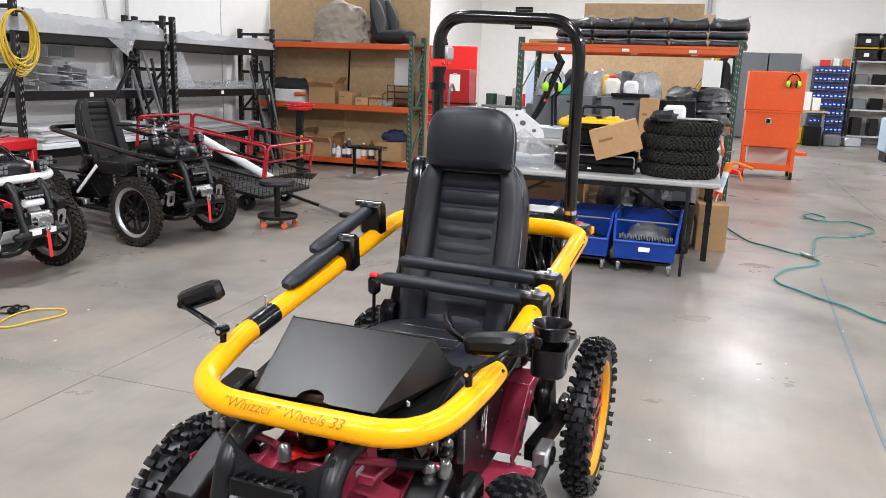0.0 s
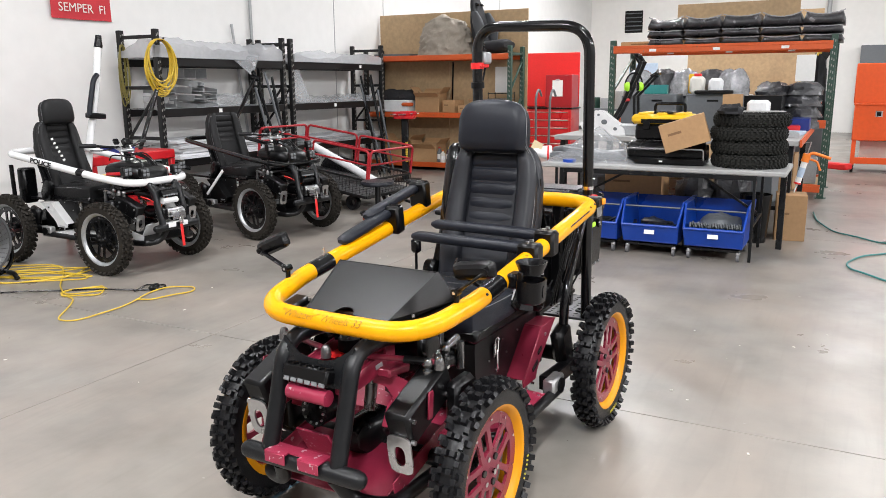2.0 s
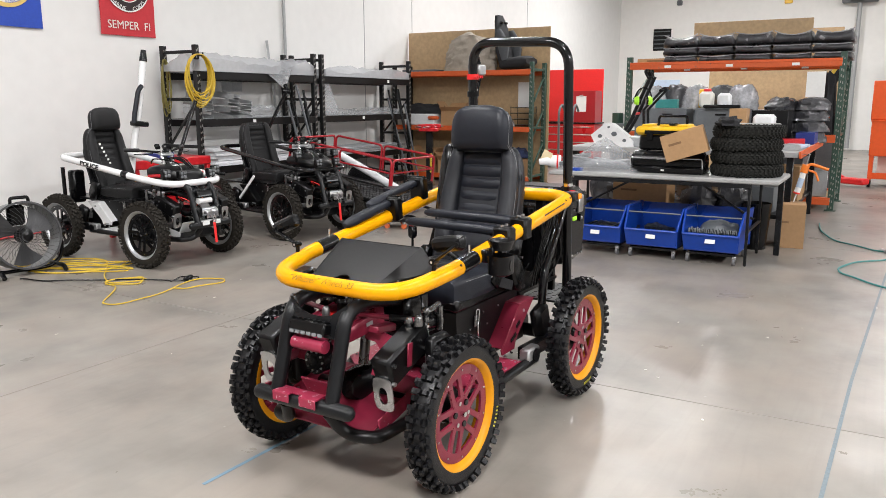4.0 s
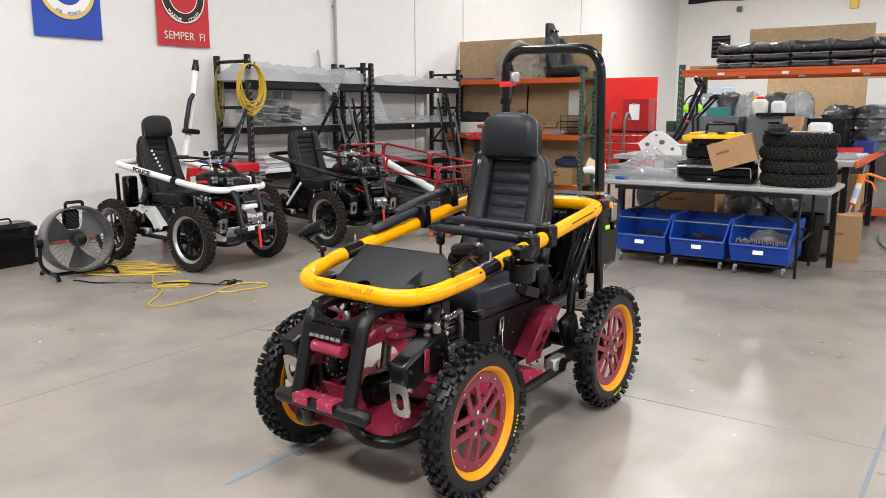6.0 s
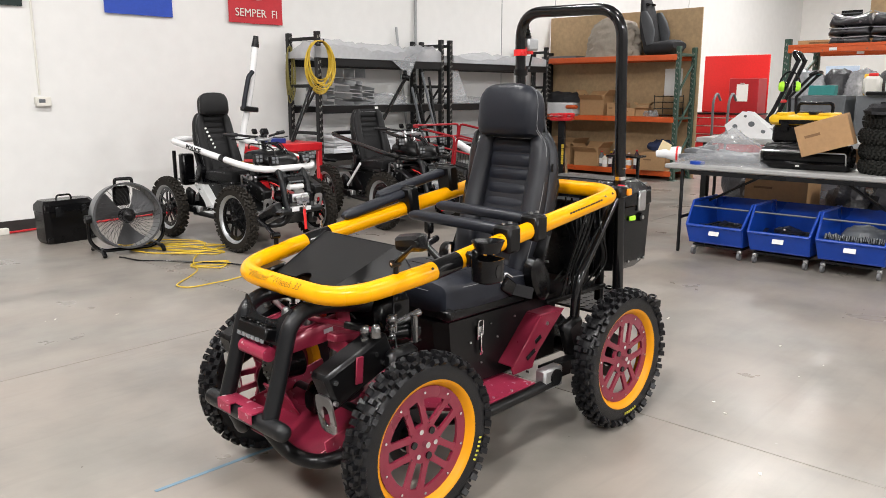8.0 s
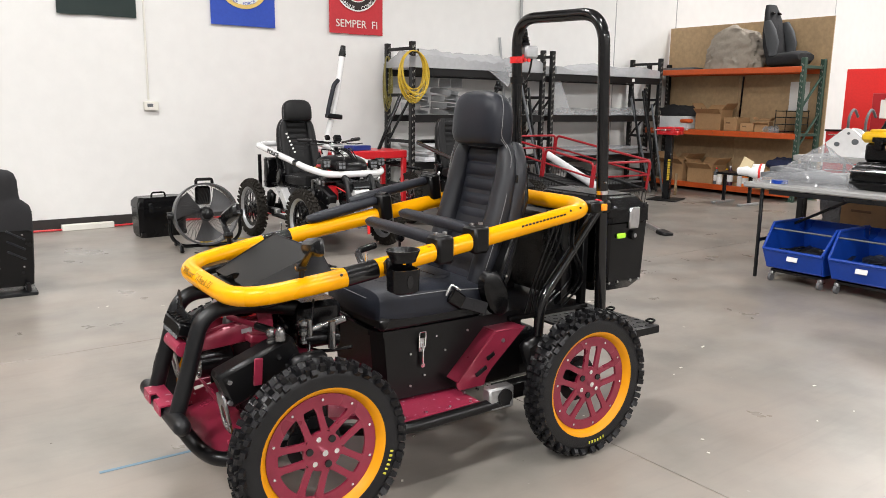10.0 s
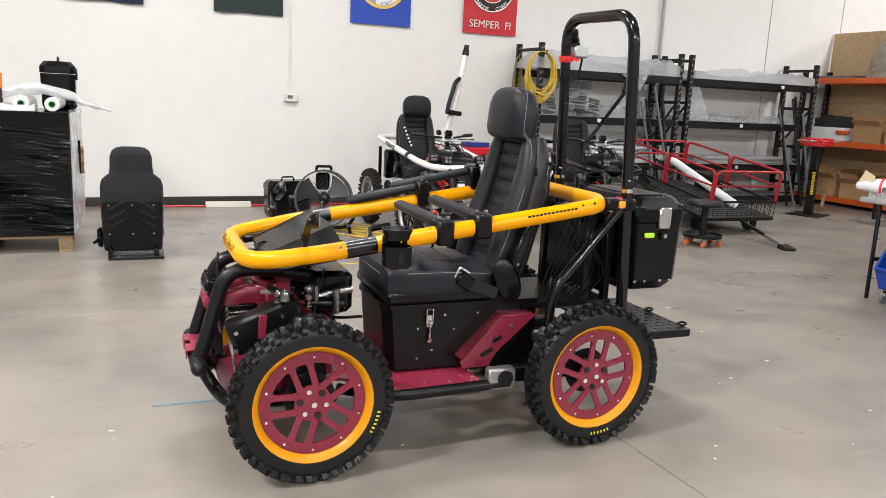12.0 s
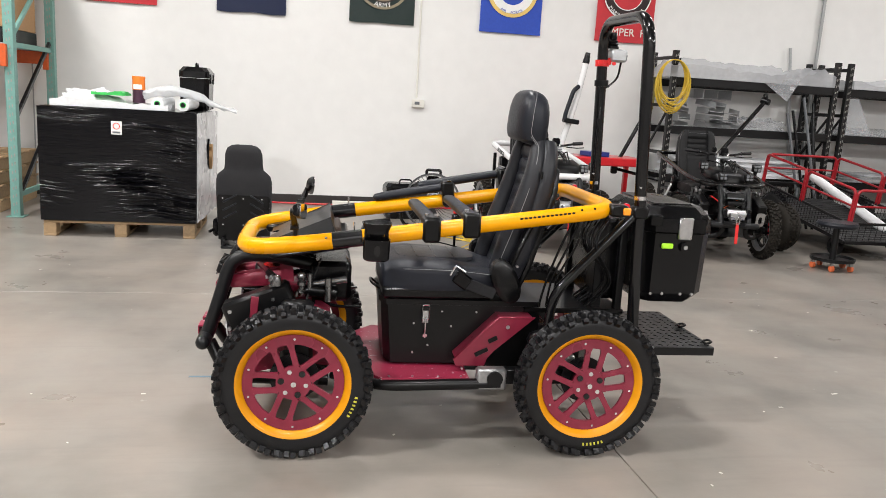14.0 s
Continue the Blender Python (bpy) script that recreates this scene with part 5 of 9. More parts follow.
    part("strap", MB().bar((0.10, -0.235, 0.625), (0.22, -0.245, 0.585), 0.006, 0.045), M["cloth_grey"], bk)
    part("belt_tower", MB().loft([squircle((0.435 - 0.20 * (1.17 - z), 0.208, z), (1, 0, 0), (0, 1, 0), w, d, 20, 4) for z, w, d in ((0.62, 0.09, 0.07), (0.9, 0.105, 0.075), (1.12, 0.10, 0.072), (1.18, 0.085, 0.062), (1.197, 0.055, 0.035))]), M["black_gloss"], veh, "glossy black belt guide beside the backrest")
    part("belt_eye", MB().lathe([(0.005, 0), (0.011, 0), (0.011, 0.006), (0.005, 0.006)], 14, Matrix.Translation((0.349, 0.190, 0.995)) @ Matrix.Rotation(radians(-90), 4, "Y")), M["chrome"], veh)
    # wiring that runs down behind the seat back
    for k in range(3):
        part("cable", MB().tube(spline([(0.50 + 0.02 * k, -0.30, ring_z(0.5) - 0.03), (0.46 + 0.03 * k, -0.29, 0.80), (0.42 + 0.02 * k, -0.27, 0.66), (0.40 + 0.03 * k, -0.25, 0.54)], 8), 0.0045, 8), M["plastic"], veh)


def rear_end(veh, st):
    black = M["black"]
    # tread-plate carrier
    rk = part("rear_rack", MB().box((0.968, 0.0, 0.378), (0.385, 0.54, 0.012), bev=0.003), M["tread"], veh, "black tread-plate rear rack")
    part("rack_edge", MB().box((1.158, 0, 0.366), (0.01, 0.54, 0.034), bev=0.002), black, rk)
    for s in (-1, 1):
        part("rack_edge", MB().box((0.968, s * 0.272, 0.366), (0.385, 0.008, 0.034), bev=0.002), black, rk)
    for i in range(11):
        for j in range(13):
            a, b = 0.80 + i * 0.034, -0.245 + j * 0.041
            part("tread_bar", cached("tread", lambda: with_mat(MB().box((0, 0, 0), (0.022, 0.006, 0.003), bev=0.001).mesh("tread_bar"), M["grey_coat"])), None, rk, "", Matrix.Translation((a, b, 0.3852)) @ Matrix.Rotation(radians(45 if (i + j) % 2 else -45), 4, "Z"))
    for a, b in ((0.84, -0.22), (1.13, 0.0), (1.13, -0.24), (0.83, 0.2)):
        part("tie_down", MB().tube(loop_bend([(a, b - 0.02, 0.395), (a + 0.03, b - 0.01, 0.40), (a + 0.03, b + 0.02, 0.40), (a, b + 0.02, 0.395)], 0.01, 3), 0.005, 8, closed=True), black, rk)
    # uprights behind the seat
    for s in (-1, 1):
        part("upright", MB().bar((0.66, s * 0.17, 0.50), (0.66, s * 0.17, 0.93), 0.04, 0.04), black, veh)
        part("upright", MB().bar((0.745, s * 0.2, 0.45), (0.745, s * 0.2, 0.9), 0.03, 0.03), black, veh)
        # tail lamp
        tl = part("tail_lamp", MB().box((0.655, s * 0.335, ring_z(0.655) - 0.004), (0.07, 0.06, 0.045), bev=0.008), black, veh, "small tail lamp with red and amber lenses")
        part("red_lens", MB().box((0.695, s * 0.32, ring_z(0.655) + 0.006), (0.02, 0.035, 0.03), bev=0.006), M["redlens"], tl)
        part("amber_lens", MB().box((0.68, s * 0.368, ring_z(0.655) - 0.004), (0.03, 0.012, 0.028), bev=0.004), M["amber"], tl)
    part("battery_pack", MB().box((0.70, 0.0, 0.72), (0.10, 0.30, 0.34), bev=0.015), M["plastic"], veh)
    for k in range(6):
        rnd = random.Random(90 + k)
        b = rnd.uniform(-0.26, -0.05)
        part("cable", MB().tube(spline([(0.66, b, 0.9), (0.60, b - 0.05, 0.8), (0.68, b - 0.03, 0.65), (0.60, b, 0.54)], 8), 0.0045, 8), M["plastic"], veh)
    # hard pannier
    def sec(z, w, d, ca=0.965):
        n = 0.045
        return [Vector((ca + x, y, z)) for x, y in ((-d / 2, -w / 2 + n), (-d / 2 + n, -w / 2), (d / 2 - n, -w / 2), (d / 2, -w / 2 + n), (d / 2, w / 2 - n), (d / 2 - n, w / 2), (-d / 2 + n, w / 2), (-d / 2, w / 2 - n))]
    cs = part("pannier", MB().loft([sec(0.555, 0.38, 0.235), sec(0.60, 0.465, 0.285), sec(0.85, 0.485, 0.295)]), M["plastic"], veh, "black aluminium hard pannier with steel latches", smooth=20)
    part("pannier_lid", MB().loft([sec(0.856, 0.495, 0.305), sec(0.91, 0.49, 0.30), sec(0.955, 0.42, 0.23), sec(0.96, 0.40, 0.21)]), M["plastic"], cs, smooth=20)
    part("lid_plate", MB().box((0.955, 0, 0.9625), (0.17, 0.36, 0.005)), M["grey_coat"], cs)
    for s in (-1, 1):
        part("latch", MB().box((0.985, s * 0.249, 0.872), (0.06, 0.012, 0.09), bev=0.004), M["steel"], cs, "bare steel latch")
        part("lock", MB().cyl((0.99, s * 0.244, 0.797), (0.99, s * 0.255, 0.797), 0.02, 14), M["plastic"], cs)
        part("lock_core", MB().cyl((0.99, s * 0.255, 0.797), (0.99, s * 0.258, 0.797), 0.009, 10), M["steel"], cs)
        part("corner_cap", MB().box((0.86, s * 0.238, 0.90), (0.06, 0.02, 0.05), bev=0.008), M["plastic"], cs)
        part("corner_cap", MB().box((1.065, s * 0.225, 0.905), (0.045, 0.03, 0.05), bev=0.008), M["plastic"], cs)
        part("level", MB().box((0.915, s * 0.247, 0.80), (0.05, 0.01, 0.022), bev=0.004), M["lime"], cs, "small lime spirit level")
        for a in (0.87, 0.92, 1.0, 1.05):
            part("rivet", MB().cyl((a, s * 0.222, 0.60), (a, s * 0.237, 0.60), 0.006, 8), M["steel"], cs)
    part("sticker", MB().box((1.1095, -0.12, 0.78), (0.002, 0.05, 0.09)), M["paper"], cs, "small white printed sticker")
    part("side_bag", MB().box((0.745, 0.0, 0.72), (0.02, 0.36, 0.34), bev=0.006), M["plastic"], veh)


M["tread"] = mat("black_tread_plate", (0.02, 0.02, 0.022), 0.4, 0.2, 0.2, 12, 0.1, 90)


def vehicle(st, m, label):
    v = thing("mobility_vehicle", label, "electric buggy", m)
    for a, spin in ((-0.545, 0), (0.566, -26)):
        for s in (-1, 1):
            wheel(v, a, s, st, st["spin"] + spin)
    main_body(v, st)
    front_end(v, st)
    frame_ring(v, st)
    seat_parts(v, st, st.get("seat_at"), st.get("headrest", True))
    return v


STYLE_MAIN = dict(main=True, rim=M["rim_yellow"], spoke=M["burgundy"], ring=M["yellow"], ring_label="glossy yellow tubular guard ring", accent=M["burgundy"], accent_worn=M["burgundy_worn"], spin=36)
hero = vehicle(STYLE_MAIN, pose(0, 0.482, 0, 0, 0, -2.2), "black, burgundy and yellow four-wheel mobility buggy on knobbly tyres")
roll_bar(hero, STYLE_MAIN)
dash(hero, STYLE_MAIN)
arms_and_controls(hero, STYLE_MAIN)
rear_end(hero, STYLE_MAIN)

# ---- the two parked buggies by the wall ----
def parked_extras(v, st, headrest):
    L = 0.36
    # hood in place of a dash
    hood = [squircle((a, 0, z), (0, 1, 0), (0, 0, 1), w, h, 20, 3) for a, z, w, h in ((-0.715, 0.735, 0.20, 0.05), (-0.68, 0.755, 0.30, 0.11), (-0.60, 0.775, 0.36, 0.135), (-0.46, 0.79, 0.39, 0.14), (-0.34, 0.785, 0.36, 0.12), (-0.30, 0.775, 0.26, 0.07))]
    hd = part("hood", MB().loft(hood), M["black"], v, "dark hood panel with cables over it")
    for k in range(6):
        rnd = random.Random(11 + k)
        b0 = rnd.uniform(-0.12, 0.12)
        part("cable", MB().tube(spline([(-0.32, b0, 0.86), (-0.46, b0 * 1.3 + 0.03, 0.91), (-0.62, b0 * 0.6, 0.86), (-0.73, b0 * 1.2, 0.68)], 7), 0.006, 8), M["plastic"], hd)
    # handlebar
    hb = part("handlebar", MB().tube(bend([(-0.30, -0.22, 0.98), (-0.36, -0.08, 0.96), (-0.36, 0.08, 0.96), (-0.30, 0.22, 0.98)], 0.05, 5), 0.011, 10), M["black_gloss"], v, "black handlebar with rubber grips")
    for s in (-1, 1):
        part("grip", MB().cyl((-0.30, s * 0.21, 0.98), (-0.24, s * 0.32, 0.985), 0.017, 12), M["rubber"], hb)
        part("lever", MB().tube([(-0.36, s * 0.12, 0.95), (-0.37, s * 0.22, 0.945), (-0.34, s * 0.30, 0.95)], 0.005, 8), M["black"], hb)
    part("stem", MB().cyl((-0.36, 0, 0.96), (-0.45, 0, 0.72), 0.02, 12), M["black"], hb)
    part("top_clamp", MB().box((-0.37, 0, 0.945), (0.10, 0.13, 0.022), RY(-18), 0.006), M["galv"], hb, "bare alloy clamp under the handlebar")
    for s in (-1, 1):
        part("clamp_bolt", MB().cyl((-0.385, s * 0.045, 0.945), (-0.38, s * 0.045, 0.972), 0.012, 10), M["chrome"], hb)
        part("fork_leg", MB().cyl((-0.385, s * 0.052, 0.94), (-0.44, s * 0.052, 0.80), 0.014, 10), M["steel"], hb)
    part("meter", MB().box((-0.40, 0.0, 1.0), (0.05, 0.07, 0.06), RY(30), 0.01), M["plastic"], hb)
    part("meter_arm", MB().box((-0.40, 0.1, 1.01), (0.03, 0.05, 0.05), RY(30), 0.01), M["plastic"], hb)
    # cube lamps at the nose
    for b, a, z in st["lamps"]:
        lp = part("cube_lamp", MB().box((a, b, z + 0.01), (0.05, 0.08, 0.072), bev=0.008), M["black"], v, "small LED cube lamp")
        part("lamp_bracket", MB().box((a + 0.02, b, z - 0.035), (0.02, 0.03, 0.06), bev=0.004), M["black"], lp)
        for i in range(2):
            for j in range(2):
                part("lamp_lens", MB().box((a - 0.0265, b - 0.017 + i * 0.034, z - 0.005 + j * 0.03), (0.006, 0.027, 0.023), bev=0.004), M["lens"], lp)
    # winch, wires and hook strap
    wi = part("winch", MB().cyl((-0.86, -0.09, 0.46), (-0.86, 0.09, 0.46), 0.04, 16), M["steel"], v, "small steel winch with coloured wires")
    part("winch_end", MB().box((-0.86, -0.11, 0.46), (0.09, 0.05, 0.09), bev=0.01), M["plastic"], wi)
    part("winch_end", MB().box((-0.86, 0.11, 0.46), (0.09, 0.05, 0.09), bev=0.01), M["plastic"], wi)
    part("fairlead_plate", MB().box((-0.925, 0, 0.44), (0.012, 0.13, 0.06), bev=0.003), M["steel"], wi)
    part("hook", MB().tube(loop_bend([(-0.945, -0.014, 0.43), (-0.945, 0.014, 0.43), (-0.945, 0.014, 0.375), (-0.945, -0.014, 0.375)], 0.012, 4), 0.006, 8, closed=True), M["chrome"], wi)
    part("hook_strap", MB().box((-0.948, 0.0, 0.29), (0.006, 0.028, 0.19), RY(4), 0.002), M["redbright"], wi, "red hook strap hanging down")
    for k, c in enumerate(("redbright", "cord", "plastic", "orange")):
        part("wire", MB().tube(spline([(-0.80, 0.10 - k * 0.03, 0.48), (-0.83, 0.16 - k * 0.02, 0.56 - k * 0.02), (-0.74, 0.2 - k * 0.1, 0.60), (-0.68, 0.1 - k * 0.06, 0.55)], 6), 0.004, 6), M[c], wi)


M["rubber_dusty"] = mat("dusty_brown_tyre_rubber", (0.022, 0.019, 0.0155), 0.75, 0, 0.35, 14, 0.15, 180, spec=0.2)
STYLE_POLICE = dict(main=False, rim=M["galv"], spoke=M["black_gloss"], ring=M["white"], ring_label="white tubular guard ring", tube=0.029, front=M["black"], rubber=M["rubber_dusty"], accent=M["white"], accent_worn=M["white"], lamps=((-0.16, -0.752, 0.775), (0.16, -0.752, 0.775), (-0.275, -0.69, 0.79), (0.275, -0.69, 0.79)), spin=5, seat_at=pose(0.06, 0, -0.04))
STYLE_BLACK = dict(main=False, rim=M["galv"], spoke=M["black_gloss"], ring=M["black_gloss"], ring_label="black tubular guard ring", tube=0.021, rubber=M["rubber_dusty"], accent=M["black"], accent_worn=M["black"], lamps=((-0.12, -0.765, 0.775), (0.12, -0.765, 0.775), (-0.25, -0.60, 0.855), (0.25, -0.60, 0.855)), spin=30, seat_at=pose(0.02, 0, -0.03), headrest=False)
police = vehicle(STYLE_POLICE, pose(1.85, 4.77, 0, 0, 0, 90), "white and black patrol mobility buggy parked by the wall")
parked_extras(police, STYLE_POLICE, True)
me = letters("POLICE", 0.056, 0.0008, 0.0022, 0.25)
for q in me.vertices:
    x, y, d = q.co
    q.co = (0.18 + x * 1.35, 0.346 + 0.0292 + d, ring_z(0.18 + x * 1.35, 0.045) + 0.004 + y)
# turned so that it reads from the vehicle's right
for q in me.vertices:
    q.co.x = 0.36 - q.co.x
    q.co.z = ring_z(q.co.x, 0.045) + (q.co.z - ring_z(0.36 - q.co.x, 0.045))
me.materials.append(M["black"])
part("lettering", me, None, police, "black police lettering on the ring")
mark = MB()
for k in range(6):
    u = 0.12 + k * 0.035
    mark.box((0.262 - u * 0.2, 0.20 - k * 0.013, 1.14 - u), (0.010, 0.019, 0.016), RX(-18), 0.002)
part("name_mark", mark, M["paper"], police, "column of white letter-like bars on the seat")
part("sleeve", MB().tube([(a, ring_b(a, 1), ring_z(a, 0.045)) for a in (-0.30, -0.23)], 0.0315, 18), M["plastic"], police)
part("red_panel", MB().box((-0.60, 0.17, 0.53), (0.10, 0.09, 0.13), bev=0.01), M["red"], police, "red painted side panel")
part("strap", MB().tube(spline([(-0.2, 0.2, 0.71), (-0.22, 0.1, 0.73), (-0.18, 0.0, 0.71), (-0.22, -0.1, 0.72)], 6), 0.01, 8), M["cord"], police)
part("crutch_holder", MB().tube([(0.66, 0.30, 0.35), (0.665, 0.30, 0.80)], 0.018, 10), M["plastic"], police)
part("rear_unit", MB().box((0.62, 0.2, 0.62), (0.1, 0.12, 0.30), bev=0.015), M["plastic"], police)

black_one = vehicle(STYLE_BLACK, pose(3.55, 4.58, 0, 0, 0, 80), "all-black mobility buggy parked beside the racking")
parked_extras(black_one, STYLE_BLACK, False)
binv = pose(3.55, 4.58, 0, 0, 0, 80).inverted()
for foot, top in (((3.93, 5.36, 0.68), (4.64, 5.4, 1.53)), ((2.98, 5.58, 0.68), (3.34, 5.6, 1.40))):
    p, q = binv @ Vector(foot), binv @ Vector(top)
    la = part("lift_arm", MB().tube([p, p.lerp(q, 0.5), q], 0.022, 12), M["black_gloss"], black_one, "black lift arm leaning out behind the seat")
    if q.z > 1.45:
        part("arm_clamp", MB().cyl(q + Vector((-0.03, -0.03, -0.02)), q + Vector((0.03, 0.04, 0.0)), 0.035, 14), M["plastic"], la)
        part("arm_lamp", MB().box(q + Vector((0.02, 0.0, 0.04)), (0.05, 0.045, 0.08), RY(20), 0.012), M["plastic"], la)
    part("arm_root", MB().box(p, (0.07, 0.07, 0.12), bev=0.012), M["black"], la)
    part("arm_stay", MB().tube([(0.60, 0.3 if p.y > 0 else -0.3, 0.60), p], 0.018, 10), M["black"], la)
for s in (-1, 1):
    part("white_stripe", MB().bar((0.0, s * 0.348, 0.62), (0.28, s * 0.348, 0.36), 0.012, 0.03), M["white"], black_one, "white stripe on the side strut")
me = letters("POLICE", 0.06, 0.0008, 0.002, 0.1)
for q in me.vertices:
    x, y, d = q.co
    q.co = (-0.57 - y * 0.95, -x, 0.853 + d - y * 0.13)
me.materials.append(M["paper"])
part("hood_lettering", me, None, police, "white police lettering on the hood")
part("hood_trim", MB().box((-0.50, 0.196, 0.765), (0.26, 0.02, 0.03), RY(4), 0.008), M["red"], police, "red hood trim")
part("hood_trim", MB().box((-0.50, -0.196, 0.765), (0.26, 0.02, 0.03), RY(4), 0.008), M["red"], police)

# ---- flags on the wall ----
def flag(x, field, emblem, label, words, seed, z0=0.585):
    w, h = 0.76, 1.2
    rnd = random.Random(seed)
    g = thing("wall_flag", label, "flag", pose(x, Y1 - 0.012, 2.155), "flags on the wall")
    nx, nz = 18, 14
    mb = MB()
    verts = []
    for k in (0, 1):
        for j in range(nz + 1):
            for i in range(nx + 1):
                u, v = i / nx, j / nz
                y = -0.012 - 0.010 * noise.noise(Vector((u * 4 + seed, v * 3, 0))) * (1 - v * 0.6)
                z = v * h + 0.012 * noise.noise(Vector((u * 3, seed * 2.0, 1))) * (1 - v)
                verts.append(((u - 0.5) * w, y - 0.003 * k, z))
    faces = []
    S = (nx + 1) * (nz + 1)
    for k in (0, 1):
        for j in range(nz):
            for i in range(nx):
                a = k * S + j * (nx + 1) + i
                faces.append((a, a + 1, a + nx + 2, a + nx + 1))
    part("cloth", mb.put(verts, faces), M[field], g)
    def disc(r0, r1, y, m):
        part("emblem", MB().lathe([(r0, 0), (r1, 0), (r1, 0.004), (r0, 0.004)], 48, Matrix.Translation((0, y, z0)) @ Matrix.Rotation(radians(90), 4, "X")), M[m], g)
    for r0, r1, m, y in emblem:
        disc(r0, r1, y, m)
    for text, rad, size, m, spread in words:
        me = letters(text, size, 0.001)
        straight = text in ("SEMPER", "FI")
        for q in me.vertices:
            if straight:
                q.co = (q.co.x + rad[0], -0.034 - q.co.z, rad[1] + q.co.y)
            else:
                th = q.co.x / rad[0] + rad[1]
                rr = rad[0] - q.co.y
                q.co = (rr * math.sin(th), -0.034 - q.co.z, z0 - rr * math.cos(th))
        me.materials.append(M[m])
        part("word", me, None, g)
    return g


M["flag_red"] = mat("red_flag_cloth", (0.52, 0.035, 0.045), 0.85, 0, 0.1, 10, 0.2, 120)
M["flag_blue"] = mat("blue_flag_cloth", (0.03, 0.075, 0.42), 0.85, 0, 0.1, 10, 0.2, 120)
M["flag_green"] = mat("dark_green_flag_cloth", (0.018, 0.03, 0.028), 0.85, 0, 0.1, 10, 0.2, 120)
M["flag_navy"] = mat("navy_flag_cloth", (0.012, 0.018, 0.05), 0.85, 0, 0.1, 10, 0.2, 120)
M["bronze"] = mat("dull_bronze_thread", (0.26, 0.22, 0.15), 0.8, 0, 0.2)
M["dark_disc"] = mat("black_emblem_cloth", (0.03, 0.02, 0.02), 0.85)
flag(-2.47, "flag_red", ((0.004, 0.30, "dark_disc", -0.026), (0.004, 0.22, "gold", -0.029)), "red military banner hanging on the wall", (), 1)
flag(-1.07, "flag_navy", ((0.004, 0.30, "gold", -0.026), (0.004, 0.27, "flag_blue", -0.029), (0.004, 0.2, "paper", -0.031)), "navy military banner hanging on the wall", (), 2)
flag(0.41, "flag_green", ((0.285, 0.315, "bronze", -0.026), (0.004, 0.24, "dark_disc", -0.026), (0.21, 0.225, "bronze", -0.030)), "dark green army banner hanging on the wall", (("ARMY", (0.27, 0.0), 0.075, "paper", 0),), 3, 0.47)
flag(1.965, "flag_blue", ((0.27, 0.315, "gold", -0.026), (0.004, 0.27, "paper", -0.027), (0.004, 0.17, "flag_blue", -0.031)), "blue air force banner with a round white and gold seal", (("AIR", (0.26, -0.42), 0.05, "flag_blue", 0), ("FORCE", (0.26, 0.24), 0.05, "flag_blue", 0),), 4, 0.50)
flag(3.43, "flag_red", ((0.004, 0.315, "dark_disc", -0.026), (0.30, 0.315, "paper", -0.028), (0.004, 0.2, "flag_red", -0.029), (0.195, 0.205, "paper", -0.031)), "red marine corps banner with a dark round seal", (("MARINE", (0.282, -0.52), 0.062, "paper", 0), ("CORPS", (0.282, 0.55), 0.062, "paper", 0), ("SEMPER", (-0.085, 0.115), 0.13, "cream", 0), ("FI", (0.25, 0.115), 0.13, "cream", 0)), 5)


# ---- racking kit ----
def post(parent, x, y, z1, material, w=0.06, holes=True, face="y", z0=0.0):
    p = part("post", MB().box((x, y, (z0 + z1) / 2), (w, w, z1 - z0), bev=0.004), material, parent)
    part("foot", MB().box((x, y, 0.004 + z0), (w * 1.8, w * 1.8, 0.008), bev=0.002), material, parent)
    if holes:
        mb = MB()
        n = int((z1 - z0) / 0.075)
        for k in range(n):
            z = z0 + 0.05 + k * 0.075
            for s in (-0.012, 0.012):
                if face == "y":
                    mb.box((x + s, y - w / 2 - 0.001, z + s * 0.5), (0.010, 0.003, 0.028), bev=0.001)
                else:
                    mb.box((x - w / 2 - 0.001, y + s, z + s * 0.5), (0.003, 0.010, 0.028), bev=0.001)
        ob = part("slot_pattern", mb, M["slot"], p)
        ob["kind"] = "stuff"
    return p


def boxy(name, c, s, material, label, category, rz=0.0, bev=0.004, group=""):
    """A plain closed box thing standing on its base at c."""
    return single(name, MB().box((0, 0, s[2] / 2), s, None, bev), material, label, category, pose(c[0], c[1], c[2], 0, 0, rz), group)


def carton(c, s, rz=0.0, open_top=False, label="brown cardboard carton with taped flaps", rx=0.0, ry=0.0):
    m = pose(c[0], c[1], c[2], rx, ry, rz)
    g = thing("cardboard_box", label, "box", m)
    part("body", MB().box((0, 0, s[2] / 2), s, None, 0.003), M["card"], g)
    part("tape", MB().box((0, 0, s[2] + 0.0005), (s[0] * 0.99, 0.05, 0.002), None, 0.0005), M["tan_tape"], g)
    for q in (-1, 1):
        part("flap", MB().box((q * s[0] * 0.25, 0, s[2] + 0.002), (s[0] * 0.49, s[1] * 0.99, 0.003), None, 0.001), M["card"], g)
    part("print", MB().box((s[0] / 2 + 0.001, s[1] * 0.2, s[2] * 0.6), (0.002, s[1] * 0.3, 0.02), None, 0.0005), M["print"], g)
    part("print", MB().box((-s[0] / 2 - 0.001, s[1] * 0.2, s[2] * 0.6), (0.002, s[1] * 0.3, 0.02), None, 0.0005), M["print"], g)
    return g


